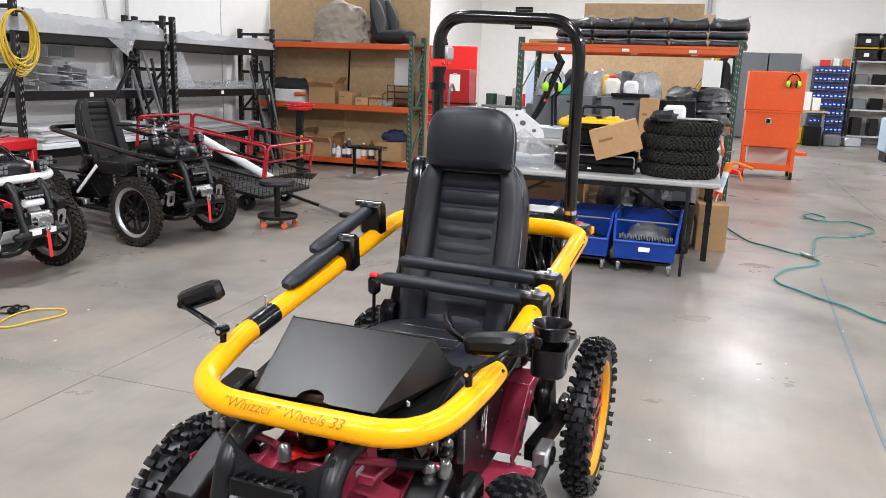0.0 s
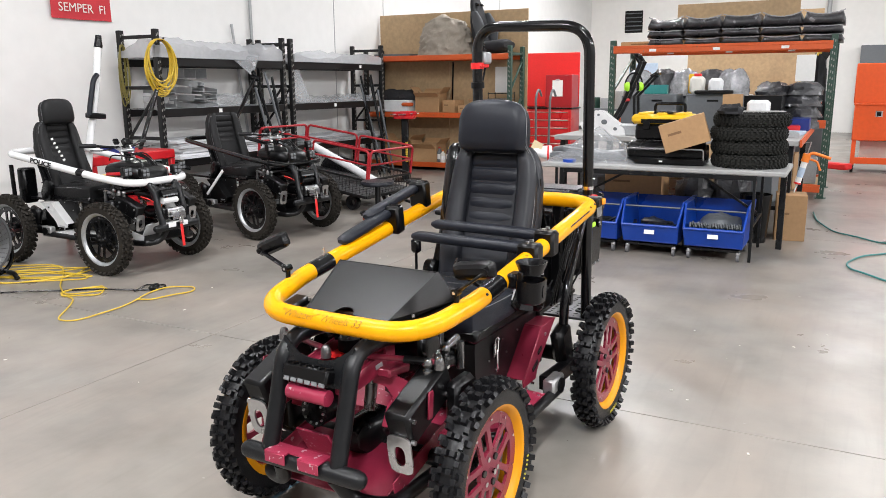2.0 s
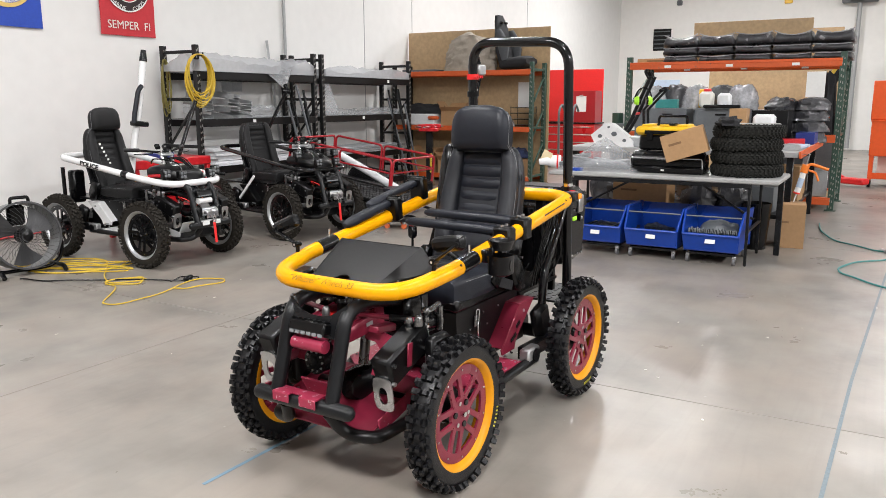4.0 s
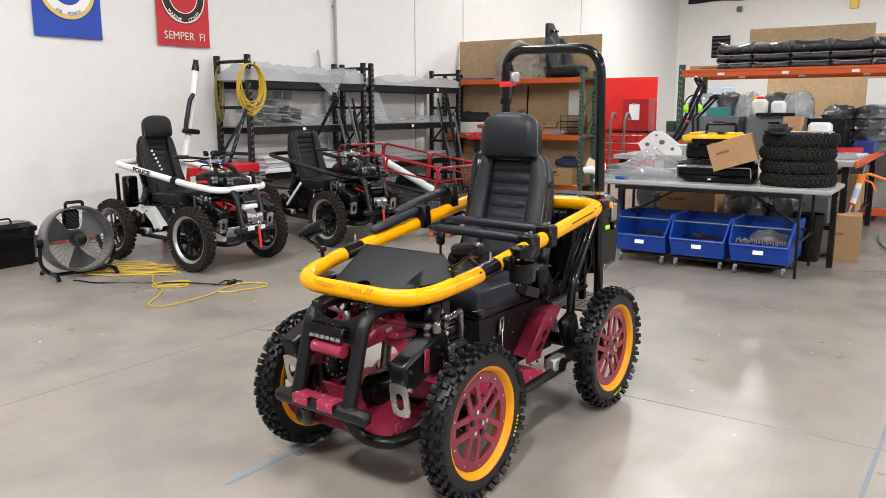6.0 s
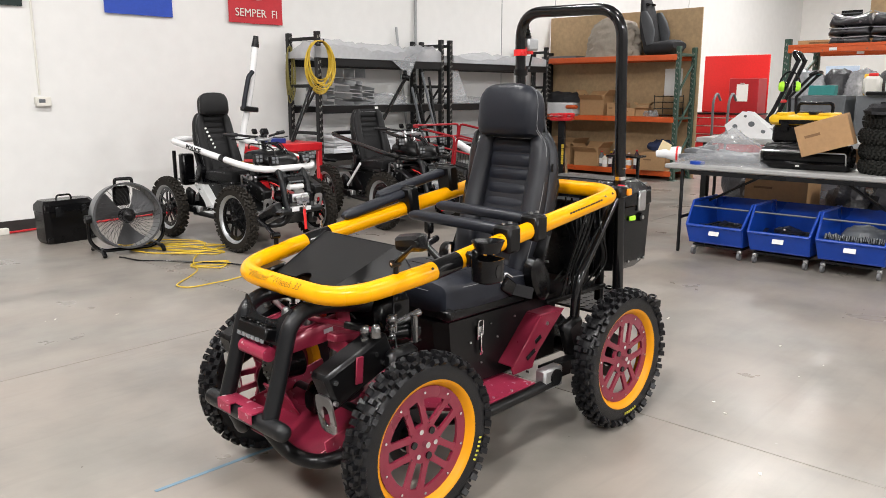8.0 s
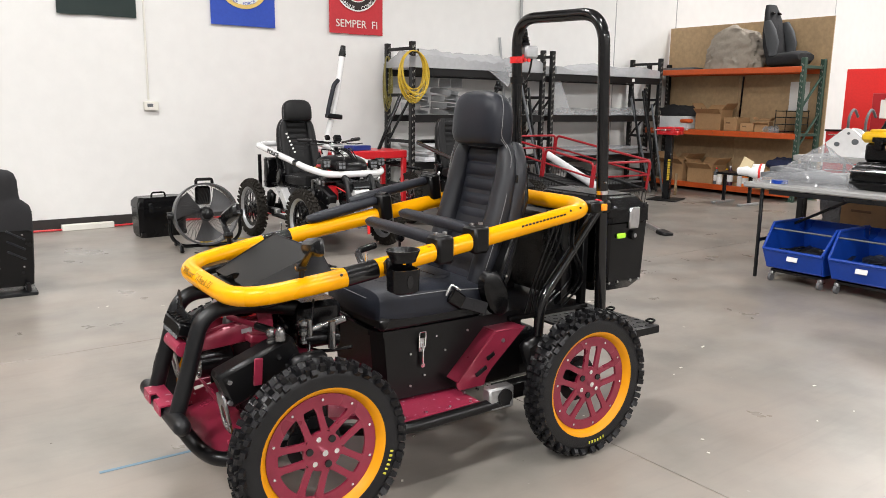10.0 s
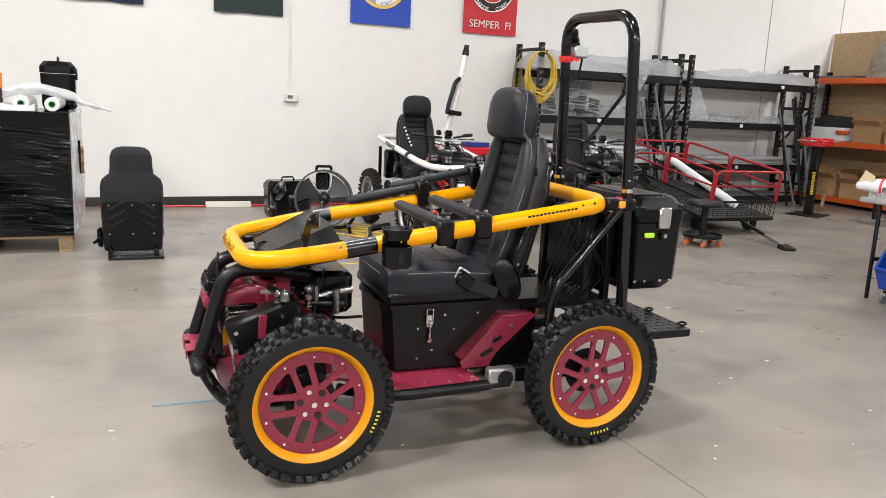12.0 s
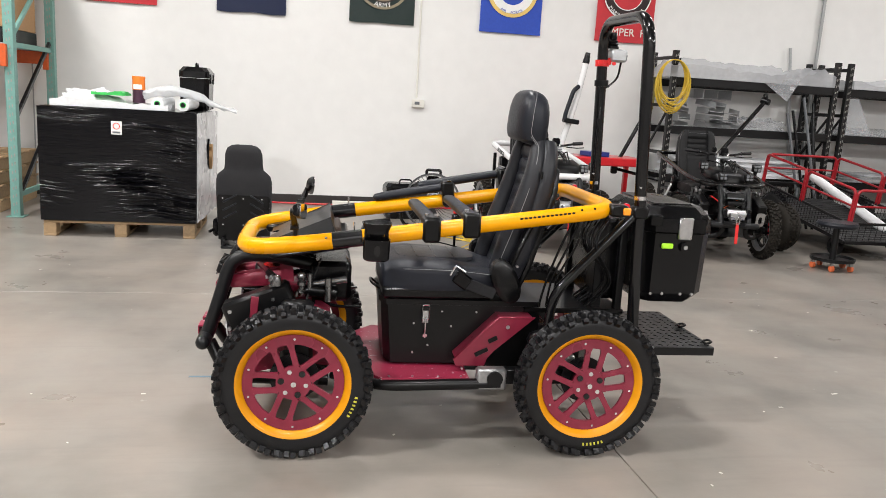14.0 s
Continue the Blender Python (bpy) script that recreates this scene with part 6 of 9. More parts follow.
def open_carton(c, s, rz=0.0, label="open brown carton with raised flaps"):
    g = thing("cardboard_box", label, "box", pose(c[0], c[1], c[2], 0, 0, rz))
    t = 0.006
    for q in (-1, 1):
        part("side", MB().box((q * (s[0] / 2 - t / 2), 0, s[2] / 2), (t, s[1], s[2]), None, 0.001), M["card"], g)
        part("side", MB().box((0, q * (s[1] / 2 - t / 2), s[2] / 2), (s[0] - 2 * t, t, s[2]), None, 0.001), M["card"], g)
        part("flap", MB().box((q * (s[0] / 2 + s[0] * 0.13), 0, s[2] + 0.03 * q), (s[0] * 0.34, s[1] * 0.97, t), RY(-q * 38 * (0.6 + 0.4 * (s[1] > 0.3))), 0.001), M["card"], g)
        part("flap", MB().box((0, q * (s[1] / 2 + s[1] * 0.10), s[2] + 0.04), (s[0] * 0.95, s[1] * 0.32, t), RX(q * 48), 0.001), M["card"], g)
    part("base", MB().box((0, 0, t / 2), (s[0] - 2 * t, s[1] - 2 * t, t), None, 0.001), M["card"], g)
    part("contents", MB().blob((0, 0, t), (s[0] * 0.85, s[1] * 0.85, s[2] * 0.8), int(s[0] * 1000), 0.35, 16, 7), M["cloth_grey"], g)
    return g


M["tan_tape"] = mat("parcel_tape", (0.5, 0.34, 0.18), 0.3, 0, 0.08, coat=0.4)
M["print"] = mat("brown_box_print", (0.2, 0.11, 0.05), 0.8)


def sheet(x0, x1, y0, y1, z, thick, seed, sag=0.0, lift=0.02):
    """A rumpled sheet, thick enough to have two faces."""
    nx, ny = 22, 10
    vs = []
    for k in (0, 1):
        for j in range(ny + 1):
            for i in range(nx + 1):
                u, v = i / nx, j / ny
                zz = z + thick * (1 - k) + lift * (0.5 + noise.noise(Vector((u * 2.0 + seed * 5, v * 1.5, k * 0.0)))) * (1 - k) + lift * 0.32 * noise.noise(Vector((u * 11, v * 7, seed))) * (1 - k)
                x = x0 + (x1 - x0) * u + 0.02 * noise.noise(Vector((v * 3, seed, 1)))
                y = y0 + (y1 - y0) * v + 0.02 * noise.noise(Vector((u * 4, seed, 2)))
                vs.append((x, y, max(zz, z + 0.002 * (1 - k))))
    S, W = (nx + 1) * (ny + 1), nx + 1
    fs = []
    for j in range(ny):
        for i in range(nx):
            a = j * W + i
            fs += [(a, a + 1, a + W + 1, a + W), (S + a, S + a + 1, S + a + W + 1, S + a + W)]
    edge = [i for i in range(W)] + [j * W + nx for j in range(1, ny + 1)] + [ny * W + i for i in range(nx - 1, -1, -1)] + [j * W for j in range(ny - 1, 0, -1)]
    fs += [(edge[i], edge[(i + 1) % len(edge)], S + edge[(i + 1) % len(edge)], S + edge[i]) for i in range(len(edge))]
    return MB().put(vs, fs)


# ---- black storage rack, two bays ----
YF, YB = 6.10, 6.66
for bay, (xa, xb) in enumerate(((3.84, 6.02), (6.20, 8.55))):
    rk = thing("storage_rack", "black boltless steel storage rack against the wall", "rack", None, "black racks")
    for x in (xa, xb):
        post(rk, x, YF, 2.06, M["black_post"], 0.062)
        post(rk, x, YB, 2.06, M["black_post"], 0.062)
        for z in (0.3, 0.85, 1.42, 1.98):
            part("side_brace", MB().box((x, (YF + YB) / 2, z), (0.03, YB - YF - 0.06, 0.04)), M["black_post"], rk)
        part("diagonal", MB().bar((x, YF + 0.03, 1.4), (x, YB - 0.03, 0.85), 0.02, 0.03), M["black_post"], rk)
    for z in (1.705, 1.135, 0.55, 0.09):
        for y in (YF, YB):
            part("beam", MB().box(((xa + xb) / 2, y - 0.002, z), (xb - xa - 0.06, 0.045, 0.095), bev=0.004), M["black_post"], rk)
        wires = MB()
        for k in range(int((xb - xa - 0.08) / 0.05)):
            wires.box((xa + 0.05 + 0.05 * k, (YF + YB) / 2, z + 0.044), (0.005, YB - YF - 0.05, 0.005), bev=0.001)
        for k in range(5):
            wires.box(((xa + xb) / 2, YF + 0.05 + k * (YB - YF - 0.1) / 4, z + 0.039), (xb - xa - 0.064, 0.006, 0.006), bev=0.001)
        part("wire_deck", wires, M["galv"], rk)
        if z > 0.2:
            part("shelf_label", MB().box((xa + (xb - xa) * (0.72 if z > 1.5 else 0.42), YF - 0.028, z + 0.005), (0.055, 0.003, 0.045), bev=0.0008), M["paper"], rk, "small white shelf label")
sheet_at = 1.755
single("foam_sheet", sheet(3.78, 5.3, 6.06, 6.66, sheet_at, 0.05, 1, lift=0.15), M["foam"], "stack of pale grey foam sheets on the top shelf", "foam sheet")
single("foam_sheet", sheet(5.2, 6.0, 6.07, 6.66, sheet_at, 0.05, 2, lift=0.15), M["foam"], "pale grey foam sheets with curled edges on the top shelf", "foam sheet")
single("foam_sheet", sheet(6.25, 8.5, 6.06, 6.66, sheet_at, 0.035, 3, lift=0.13), M["foam"], "long pale grey foam sheet on the top shelf", "foam sheet")
single("wrap_corner", MB().put([(4.95, 6.06, 1.80), (5.5, 6.055, 1.81), (5.34, 6.04, 1.55), (4.95, 6.07, 1.803), (5.5, 6.065, 1.813), (5.34, 6.05, 1.553)], [(0, 1, 2), (3, 4, 5), (0, 1, 4, 3), (1, 2, 5, 4), (2, 0, 3, 5)]), M["wrap"], "corner of clear plastic wrap hanging off the shelf", "plastic wrap")
single("aluminium_offcut", MB().bar((5.35, 6.4, 1.86), (5.8, 6.3, 1.93), 0.05, 0.03), M["galv"], "bare aluminium offcut on the foam", "offcut")
single("leaning_strip", MB().bar((5.95, 6.69, 0.6), (5.74, 6.71, 2.25), 0.02, 0.035), M["galv"], "grey strip leaning on the wall", "strip")
rnd = random.Random(3)
for i in range(3):
    for k in range(4 if i < 2 else 3):
        x, z = (4.02, 4.47, 4.70)[i], 1.184 + k * 0.088
        m = pose(x + rnd.uniform(-0.01, 0.01), 6.3, z, rnd.uniform(-4, 4), rnd.uniform(-6, 6), rnd.uniform(-25, 25))
        br = thing("aluminium_bracket", "bare aluminium channel bracket in a stack", "bracket", m, "stacked brackets")
        part("web", MB().box((0, 0, 0.004), (0.19, 0.32, 0.006), bev=0.001), M["galv"], br)
        for s in (-1, 1):
            part("flange", MB().bar((s * 0.093, -0.16, 0.005), (s * 0.085, 0.16, 0.04), 0.006, 0.07), M["galv"], br)
for i in range(3):
    m = pose(4.25 + i * 0.17, 6.35, 1.52 - 0.0, 0, 0, 8 * i - 8)
    br = thing("aluminium_bracket", "bare aluminium channel bracket in a stack", "bracket", m, "stacked brackets")
    part("web", MB().box((0, 0, 0.004), (0.16, 0.32, 0.006), bev=0.001), M["galv"], br)
    part("flange", MB().box((0.075, 0, 0.06), (0.006, 0.32, 0.12), bev=0.001), M["galv"], br)
single("plastic_bag", MB().blob((5.15, 6.35, 1.184), (0.75, 0.34, 0.14), 4, 0.4, 22, 8), M["wrap"], "crumpled clear plastic bags on the middle shelf", "plastic bag")
single("plastic_bag", sheet(6.3, 8.3, 6.1, 6.6, 1.185, 0.02, 6, lift=0.10), M["wrap"], "flat parts under clear wrap on the middle shelf", "plastic wrap")
single("hanging_wrap", MB().put([(6.25, 6.09, 1.2), (6.65, 6.12, 1.2), (6.36, 6.1, 1.68), (6.25, 6.1, 1.70), (6.25, 6.1, 1.2), (6.65, 6.13, 1.2), (6.36, 6.11, 1.68), (6.25, 6.11, 1.70)], [(0, 1, 2, 3), (4, 5, 6, 7), (0, 1, 5, 4), (1, 2, 6, 5), (2, 3, 7, 6), (3, 0, 4, 7)]), M["wrap"], "curled sheet standing on the middle shelf", "foam sheet")
for k in range(5):
    single("metal_panel", sheet(6.35 + 0.06 * k, 8.35 - 0.1 * (k % 3), 6.02 + 0.01 * k, 6.6, 0.602 + k * 0.02, 0.014, 10 + k, lift=0.004), M["galv"] if k % 2 else M["foam"], "flat grey sheet panel lying on the lower shelf", "panel", None, "stacked panels")
M["foam_pale"] = mat("pale_foam_board", (0.66, 0.67, 0.69), 0.55, 0, 0.1, 5, 0.1, 20)
for k in range(7):
    rnd = random.Random(60 + k)
    single("foam_board", sheet(3.95 + rnd.uniform(0, 0.12), 5.92 - rnd.uniform(0, 0.35) - 0.03 * k, 6.0 + rnd.uniform(0, 0.05), 6.6, 0.602 + k * 0.031, 0.022, 20 + k, lift=0.010), M["foam_pale"], "flat pale foam board in a pile on the lower shelf", "foam board", None, "stacked boards")
for k in range(10):
    rnd = random.Random(200 + k)
    x0 = 5.6 + k * 0.06 if k < 5 else 7.95 + (k - 5) * 0.11
    tx = x0 + rnd.uniform(-0.25, 0.05)
    single("steel_tube", MB().tube([(x0 + 0.05, 5.86 - 0.03 * (k % 4), 0.015), (tx, 6.03, rnd.uniform(1.35, 1.66))], 0.017, 10), M["grey_coat"] if k % 3 else M["grey"], "grey steel tube leaning on the rack", "tube", None, "leaning tubes")
# hanging cords
def coil(name, x, y, z, rx, rz, turns, material, label, seed):
    rnd = random.Random(seed)
    pts = []
    for k in range(turns * 14):
        t = 2 * math.pi * k / 14
        w = 1 + 0.13 * math.sin(k * 0.37 + seed) + 0.05 * math.sin(k * 0.11)
        pts.append((x + rx * w * math.sin(t), y - 0.02 - 0.03 * math.sin(k * 0.23), z - rz * (1 - math.cos(t)) * w))
    return single(name, MB().tube(spline(pts, 2), 0.0065, 6), material, label, "cable")


hk = thing("cord_hook", "short black steel arm holding cords between the posts", "hook")
part("arm", MB().cyl((3.84, 6.06, 1.93), (3.84, 5.98, 1.935), 0.012, 10), M["black_post"], hk)
part("tip", MB().cyl((3.84, 5.98, 1.935), (3.84, 5.975, 1.965), 0.010, 10), M["black_post"], hk)
coil("yellow_extension_cord", 3.79, 6.02, 1.945, 0.19, 0.265, 14, M["cord"], "coiled yellow extension cord hanging on the rack post", 1)
coil("olive_extension_cord", 3.80, 6.62, 1.90, 0.05, 0.30, 7, M["olive"], "olive and yellow cord hanging on the rear post", 7)

# ---- white arm, red trolley, fan, case, cords near the parked buggies ----
arm = thing("white_grab_arm", "white tubular arm with a black padded grip, leaning on the trolley", "grab arm")
part("tube", MB().tube(bend([(2.06, 5.28, 0.0), (2.24, 5.30, 0.98), (2.30, 5.3, 1.18), (2.365, 5.3, 1.45), (2.425, 5.3, 1.79)], 0.2, 6), 0.032, 16), M["white"], arm)
part("cap", MB().tube([(2.424, 5.3, 1.785), (2.429, 5.3, 1.81), (2.434, 5.3, 1.85), (2.44, 5.3, 1.895)], [0.037, 0.037, 0.03, 0.026], 14), M["plastic"], arm)
part("pad", MB().tube(bend([(2.225, 5.25, 1.19), (2.235, 5.25, 1.26), (2.30, 5.25, 1.50), (2.36, 5.27, 1.545)], 0.045, 5), 0.023, 12), M["leather"], arm)
part("clamp", MB().box((2.305, 5.27, 1.18), (0.17, 0.085, 0.05), RY(6), 0.01), M["black"], arm)


tr = thing("red_trolley", "low red steel tool trolley behind the buggies", "trolley")
part("tray", MB().box((2.74, 5.55, 0.765), (1.0, 0.5, 0.09), bev=0.01), M["red"], tr)
for sx in (2.27, 3.21):
    for sy in (5.33, 5.77):
        part("leg", MB().box((sx, sy, 0.36), (0.05, 0.05, 0.72)), M["red"], tr)
part("shelf", MB().box((2.74, 5.55, 0.25), (0.94, 0.44, 0.03)), M["red"], tr)
boxy("parts_bag", (2.7, 5.5, 0.812), (0.26, 0.2, 0.05), M["blue_dark"], "dark blue parts tray on the trolley", "tray", 12)

M["fan_wire"] = mat("dark_fan_wire", (0.05, 0.05, 0.052), 0.4, 0.3, 0.1)
fan = thing("drum_fan", "large black drum floor fan with wire guard", "fan", pose(0.80, 4.93, 0, 0, 0, -10))
fc = Matrix.Translation((0, 0, 0.315)) @ Matrix.Rotation(radians(82), 4, "X")
part("drum", MB().lathe([(0.266, -0.115), (0.272, -0.118), (0.276, -0.11), (0.276, 0.08), (0.272, 0.088), (0.266, 0.085)], 48, fc), M["fan_grey"], fan)
guard = part("front_guard", MB().lathe([(0.264, 0.085), (0.280, 0.085), (0.280, 0.094), (0.264, 0.094)], 44, fc), M["fan_wire"], fan, "fine wire guard")
for k, r in enumerate((0.055, 0.075, 0.1)):
    for s in (-1, 1):
        part("guard_ring", MB().lathe([(r, s * 0.138), (r + 0.002, s * 0.138), (r + 0.002, s * 0.140), (r, s * 0.140)], 36, fc), M["fan_wire"], guard)
for k in range(40):
    a = 2 * math.pi * k / 40
    for s in (-1, 1):
        sub = MB().tube([(0.05 * math.cos(a), 0.05 * math.sin(a), s * 0.146), (0.17 * math.cos(a + 0.15), 0.17 * math.sin(a + 0.15), s * 0.135), (0.27 * math.cos(a + 0.3), 0.27 * math.sin(a + 0.3), s * 0.088)], 0.0015, 4)
        part("guard_wire", MB().put(sub.v, sub.f, fc), M["fan_wire"], guard)
motor = part("motor", MB().lathe([(0.004, -0.02), (0.06, -0.02), (0.065, 0.06), (0.05, 0.09), (0.004, 0.095)], 24, fc), M["plastic"], fan)
for k in range(3):
    a = 2 * math.pi * k / 3 + 0.5
    vs = []
    for u in range(6):
        for w in range(6):
            r = 0.055 + 0.195 * u / 5
            t = a + (w / 5 - 0.5) * (0.75 + 0.35 * u / 5) + 0.15 * u / 5
            vs.append(fc @ Vector((r * math.cos(t), r * math.sin(t), -0.02 - 0.05 * (w / 5 - 0.5))))
    n = len(vs)
    fs = [(u * 6 + w, u * 6 + w + 1, u * 6 + w + 7, u * 6 + w + 6) for u in range(5) for w in range(5)]
    part("blade", MB().put(vs + [p + Vector((0, 0.003, 0)) for p in vs], fs + [tuple(i + n for i in f) for f in fs]), M["fan_blade"], fan)
part("bracket", MB().tube(bend([(-0.30, 0, 0.30), (-0.31, 0, 0.12), (-0.22, 0, 0.03), (0.22, 0, 0.03), (0.31, 0, 0.12), (0.30, 0, 0.30)], 0.07, 5), 0.016, 12), M["plastic"], fan)
for s in (-1, 1):
    part("foot", MB().tube(bend([(s * 0.24, -0.20, 0.018), (s * 0.24, -0.16, 0.05), (s * 0.24, 0.16, 0.05), (s * 0.24, 0.20, 0.018)], 0.03, 4), 0.018, 12), M["plastic"], fan)
    part("pivot_knob", MB().cyl((s * 0.28, 0, 0.31), (s * 0.33, 0, 0.31), 0.035, 14), M["plastic"], fan)
part("handle", MB().tube(bend([(-0.07, 0.0, 0.58), (-0.07, 0.0, 0.63), (0.07, 0.0, 0.63), (0.07, 0.0, 0.58)], 0.02, 4), 0.014, 10), M["plastic"], fan)
part("control_box", MB().box((0, 0.10, 0.475), (0.135, 0.06, 0.17), bev=0.02), M["plastic"], fan)


def pannier(c, rz, label):
    g = thing("pannier_case", label, "case", pose(*c, 0, 0, rz))
    def sec(z, w, d):
        n = 0.04
        return [Vector((x, y, z)) for x, y in ((-w / 2, -d / 2 + n), (-w / 2 + n, -d / 2), (w / 2 - n, -d / 2), (w / 2, -d / 2 + n), (w / 2, d / 2 - n), (w / 2 - n, d / 2), (-w / 2 + n, d / 2), (-w / 2, d / 2 - n))]
    part("body", MB().loft([sec(0, 0.42, 0.22), sec(0.04, 0.46, 0.25), sec(0.29, 0.47, 0.26)]), M["plastic"], g, smooth=20)
    part("lid", MB().loft([sec(0.296, 0.48, 0.27), sec(0.35, 0.475, 0.265), sec(0.39, 0.42, 0.2)]), M["plastic"], g, smooth=20)
    for s in (-1, 1):
        part("latch", MB().box((s * 0.12, -0.136, 0.29), (0.05, 0.012, 0.09), bev=0.004), M["grey_coat"], g)
        part("corner_cap", MB().box((s * 0.21, -0.12, 0.33), (0.05, 0.03, 0.05), bev=0.008), M["black_gloss"], g)
        part("corner_cap", MB().box((s * 0.20, -0.115, 0.035), (0.05, 0.03, 0.05), bev=0.008), M["black_gloss"], g)
    part("handle", MB().tube(bend([(-0.07, 0, 0.39), (-0.06, 0, 0.425), (0.06, 0, 0.425), (0.07, 0, 0.39)], 0.02, 3), 0.009, 8), M["black_gloss"], g)
    return g


pannier((0.66, 5.86, 0), 4, "black hard pannier case standing on the floor by the wall")

# extension cords on the floor
def floor_cord(name, pts, r, material, label, n=8):
    return single(name, MB().tube([(p.x, p.y, r + 0.002 + 0.006 * (0.5 + 0.5 * math.sin(i * 0.7))) for i, p in enumerate(spline([(x, y, 0) for x, y in pts], n))], r, 6), material, label, "cable")


rnd = random.Random(17)
tangle = []
for k in range(26):
    a = k * 1.25
    tangle.append((1.15 + 0.33 * math.cos(a) * rnd.uniform(0.5, 1.2), 4.75 + 0.42 * math.sin(a * 0.9) * rnd.uniform(0.5, 1.2)))
tangle += [(1.0, 4.2), (0.9, 3.95), (1.12, 3.85), (1.02, 4.05), (0.85, 3.98), (0.98, 3.78), (1.15, 3.95), (0.9, 4.05), (0.8, 3.8), (0.46, 3.49), (0.6, 3.36), (0.95, 3.4), (1.25, 3.5), (1.42, 3.38), (1.36, 3.25), (1.1, 3.32), (1.0, 3.42)]
floor_cord("yellow_floor_cord", tangle, 0.0052, M["cord"], "tangled yellow extension cord lying on the floor")
floor_cord("black_floor_cord", [(0.62, 4.72), (0.7, 4.45), (0.95, 4.1), (1.2, 3.62), (1.3, 3.5), (1.38, 3.56), (1.3, 3.66), (1.15, 3.6)], 0.006, M["plastic"], "black power cord lying on the floor")
single("cord_plug", MB().box((1.28, 3.55, 0.02), (0.11, 0.04, 0.035), RZ(20), 0.01), M["plastic"], "black plug lying on the floor", "plug")
floor_cord("red_air_hose", [(-1.2, 6.60), (0.0, 6.58), (0.9, 6.60), (1.6, 6.62), (2.6, 6.6)], 0.012, M["red"], "red air hose lying along the base of the wall", 6)
boxy("white_socket_bar", (0.15, 6.60, 0), (0.5, 0.07, 0.06), M["cream"], "white power strip along the wall", "power strip")

# floor tapes and hose
for pts in (((-1.03, 0.906), (-0.35, 0.885)), ((-0.6, -1.08), (1.4, -1.13)), ((1.4, -1.13), (4.5, -1.26))):
    (xa, ya), (xb, yb) = pts
    mb = MB().bar((xa, ya, 0.0012), (xb, yb, 0.0012), 0.017 if ya > 0 else 0.016, 0.0012, 0.0003)
    single("floor_tape", mb, M["tape"] if ya > 0 else M["tape_grey"], "worn strip of blue tape on the concrete", "tape")
floor_cord("air_hose", [(6.9, -0.55), (6.3, -0.62), (5.75, -0.79), (5.4, -1.1), (5.23, -1.28), (5.0, -1.3), (4.6, -1.0), (4.25, -0.9), (4.0, -1.0), (3.7, -1.25), (3.34, -1.5), (2.9, -1.9), (2.4, -2.6)], 0.0075, M["hose"], "teal air hose lying across the floor")
floor_cord("air_hose", [(5.23, -1.28), (5.7, -1.35), (6.3, -1.45), (6.5, -1.75), (6.9, -2.05), (7.24, -2.07), (7.5, -1.9), (7.4, -1.6), (7.66, -1.46), (7.9, -1.55), (7.7, -1.7), (7.45, -1.62)], 0.0075, M["hose"], "teal air hose lying in loose bends")
single("hose_coupling", MB().cyl((5.35, -1.2, 0.02), (5.2, -1.3, 0.02), 0.018, 10), M["steel"], "steel hose coupling on the floor", "coupling")
rnd = random.Random(8)
mb = MB()
for k in range(60):
    x, y = rnd.uniform(-2.5, 3.2), rnd.uniform(-2.4, 3.5)
    s = rnd.uniform(0.004, 0.012)
    mb.box((x, y, 0.0012), (s * rnd.uniform(1, 2.4), s, 0.002), RZ(rnd.uniform(0, 180)), 0.0004)
single("floor_specks", mb, M["cream"], "pale specks of swarf and dust on the floor", "debris", kind="stuff")

# ---- red-railed garden cart with stool and drawbar ----
lw = thing("spare_tyre", "fat knobbly tyre on a red rim standing beside the cart", "tyre", pose(4.36, 4.42, 0.25, 0, 90, 0))
part("tyre", with_mat(tyre_mesh(0.25, 0.14, 0.21, 24), M["rubber_dusty"]), None, lw)
part("rim", MB().lathe([(0.115, -0.07), (0.142, -0.085), (0.147, -0.08), (0.128, 0), (0.147, 0.08), (0.142, 0.085), (0.115, 0.07)], 36), M["railred"], lw, "red painted rim")
part("wheel_disc", MB().lathe([(0.004, -0.03), (0.05, -0.035), (0.122, -0.02), (0.122, 0.0), (0.004, 0.0)], 30), M["grey_coat"], lw)
cart = thing("utility_cart", "black mesh garden cart with red tube rails", "cart", pose(5.29, 4.83, 0.10, 7.7, 0, -3.4))
W, LN = 0.45, 0.84
part("deck", MB().box((0, 0, 0.20), (2 * W, 2 * LN, 0.012), bev=0.002), M["mesh_black"], cart)
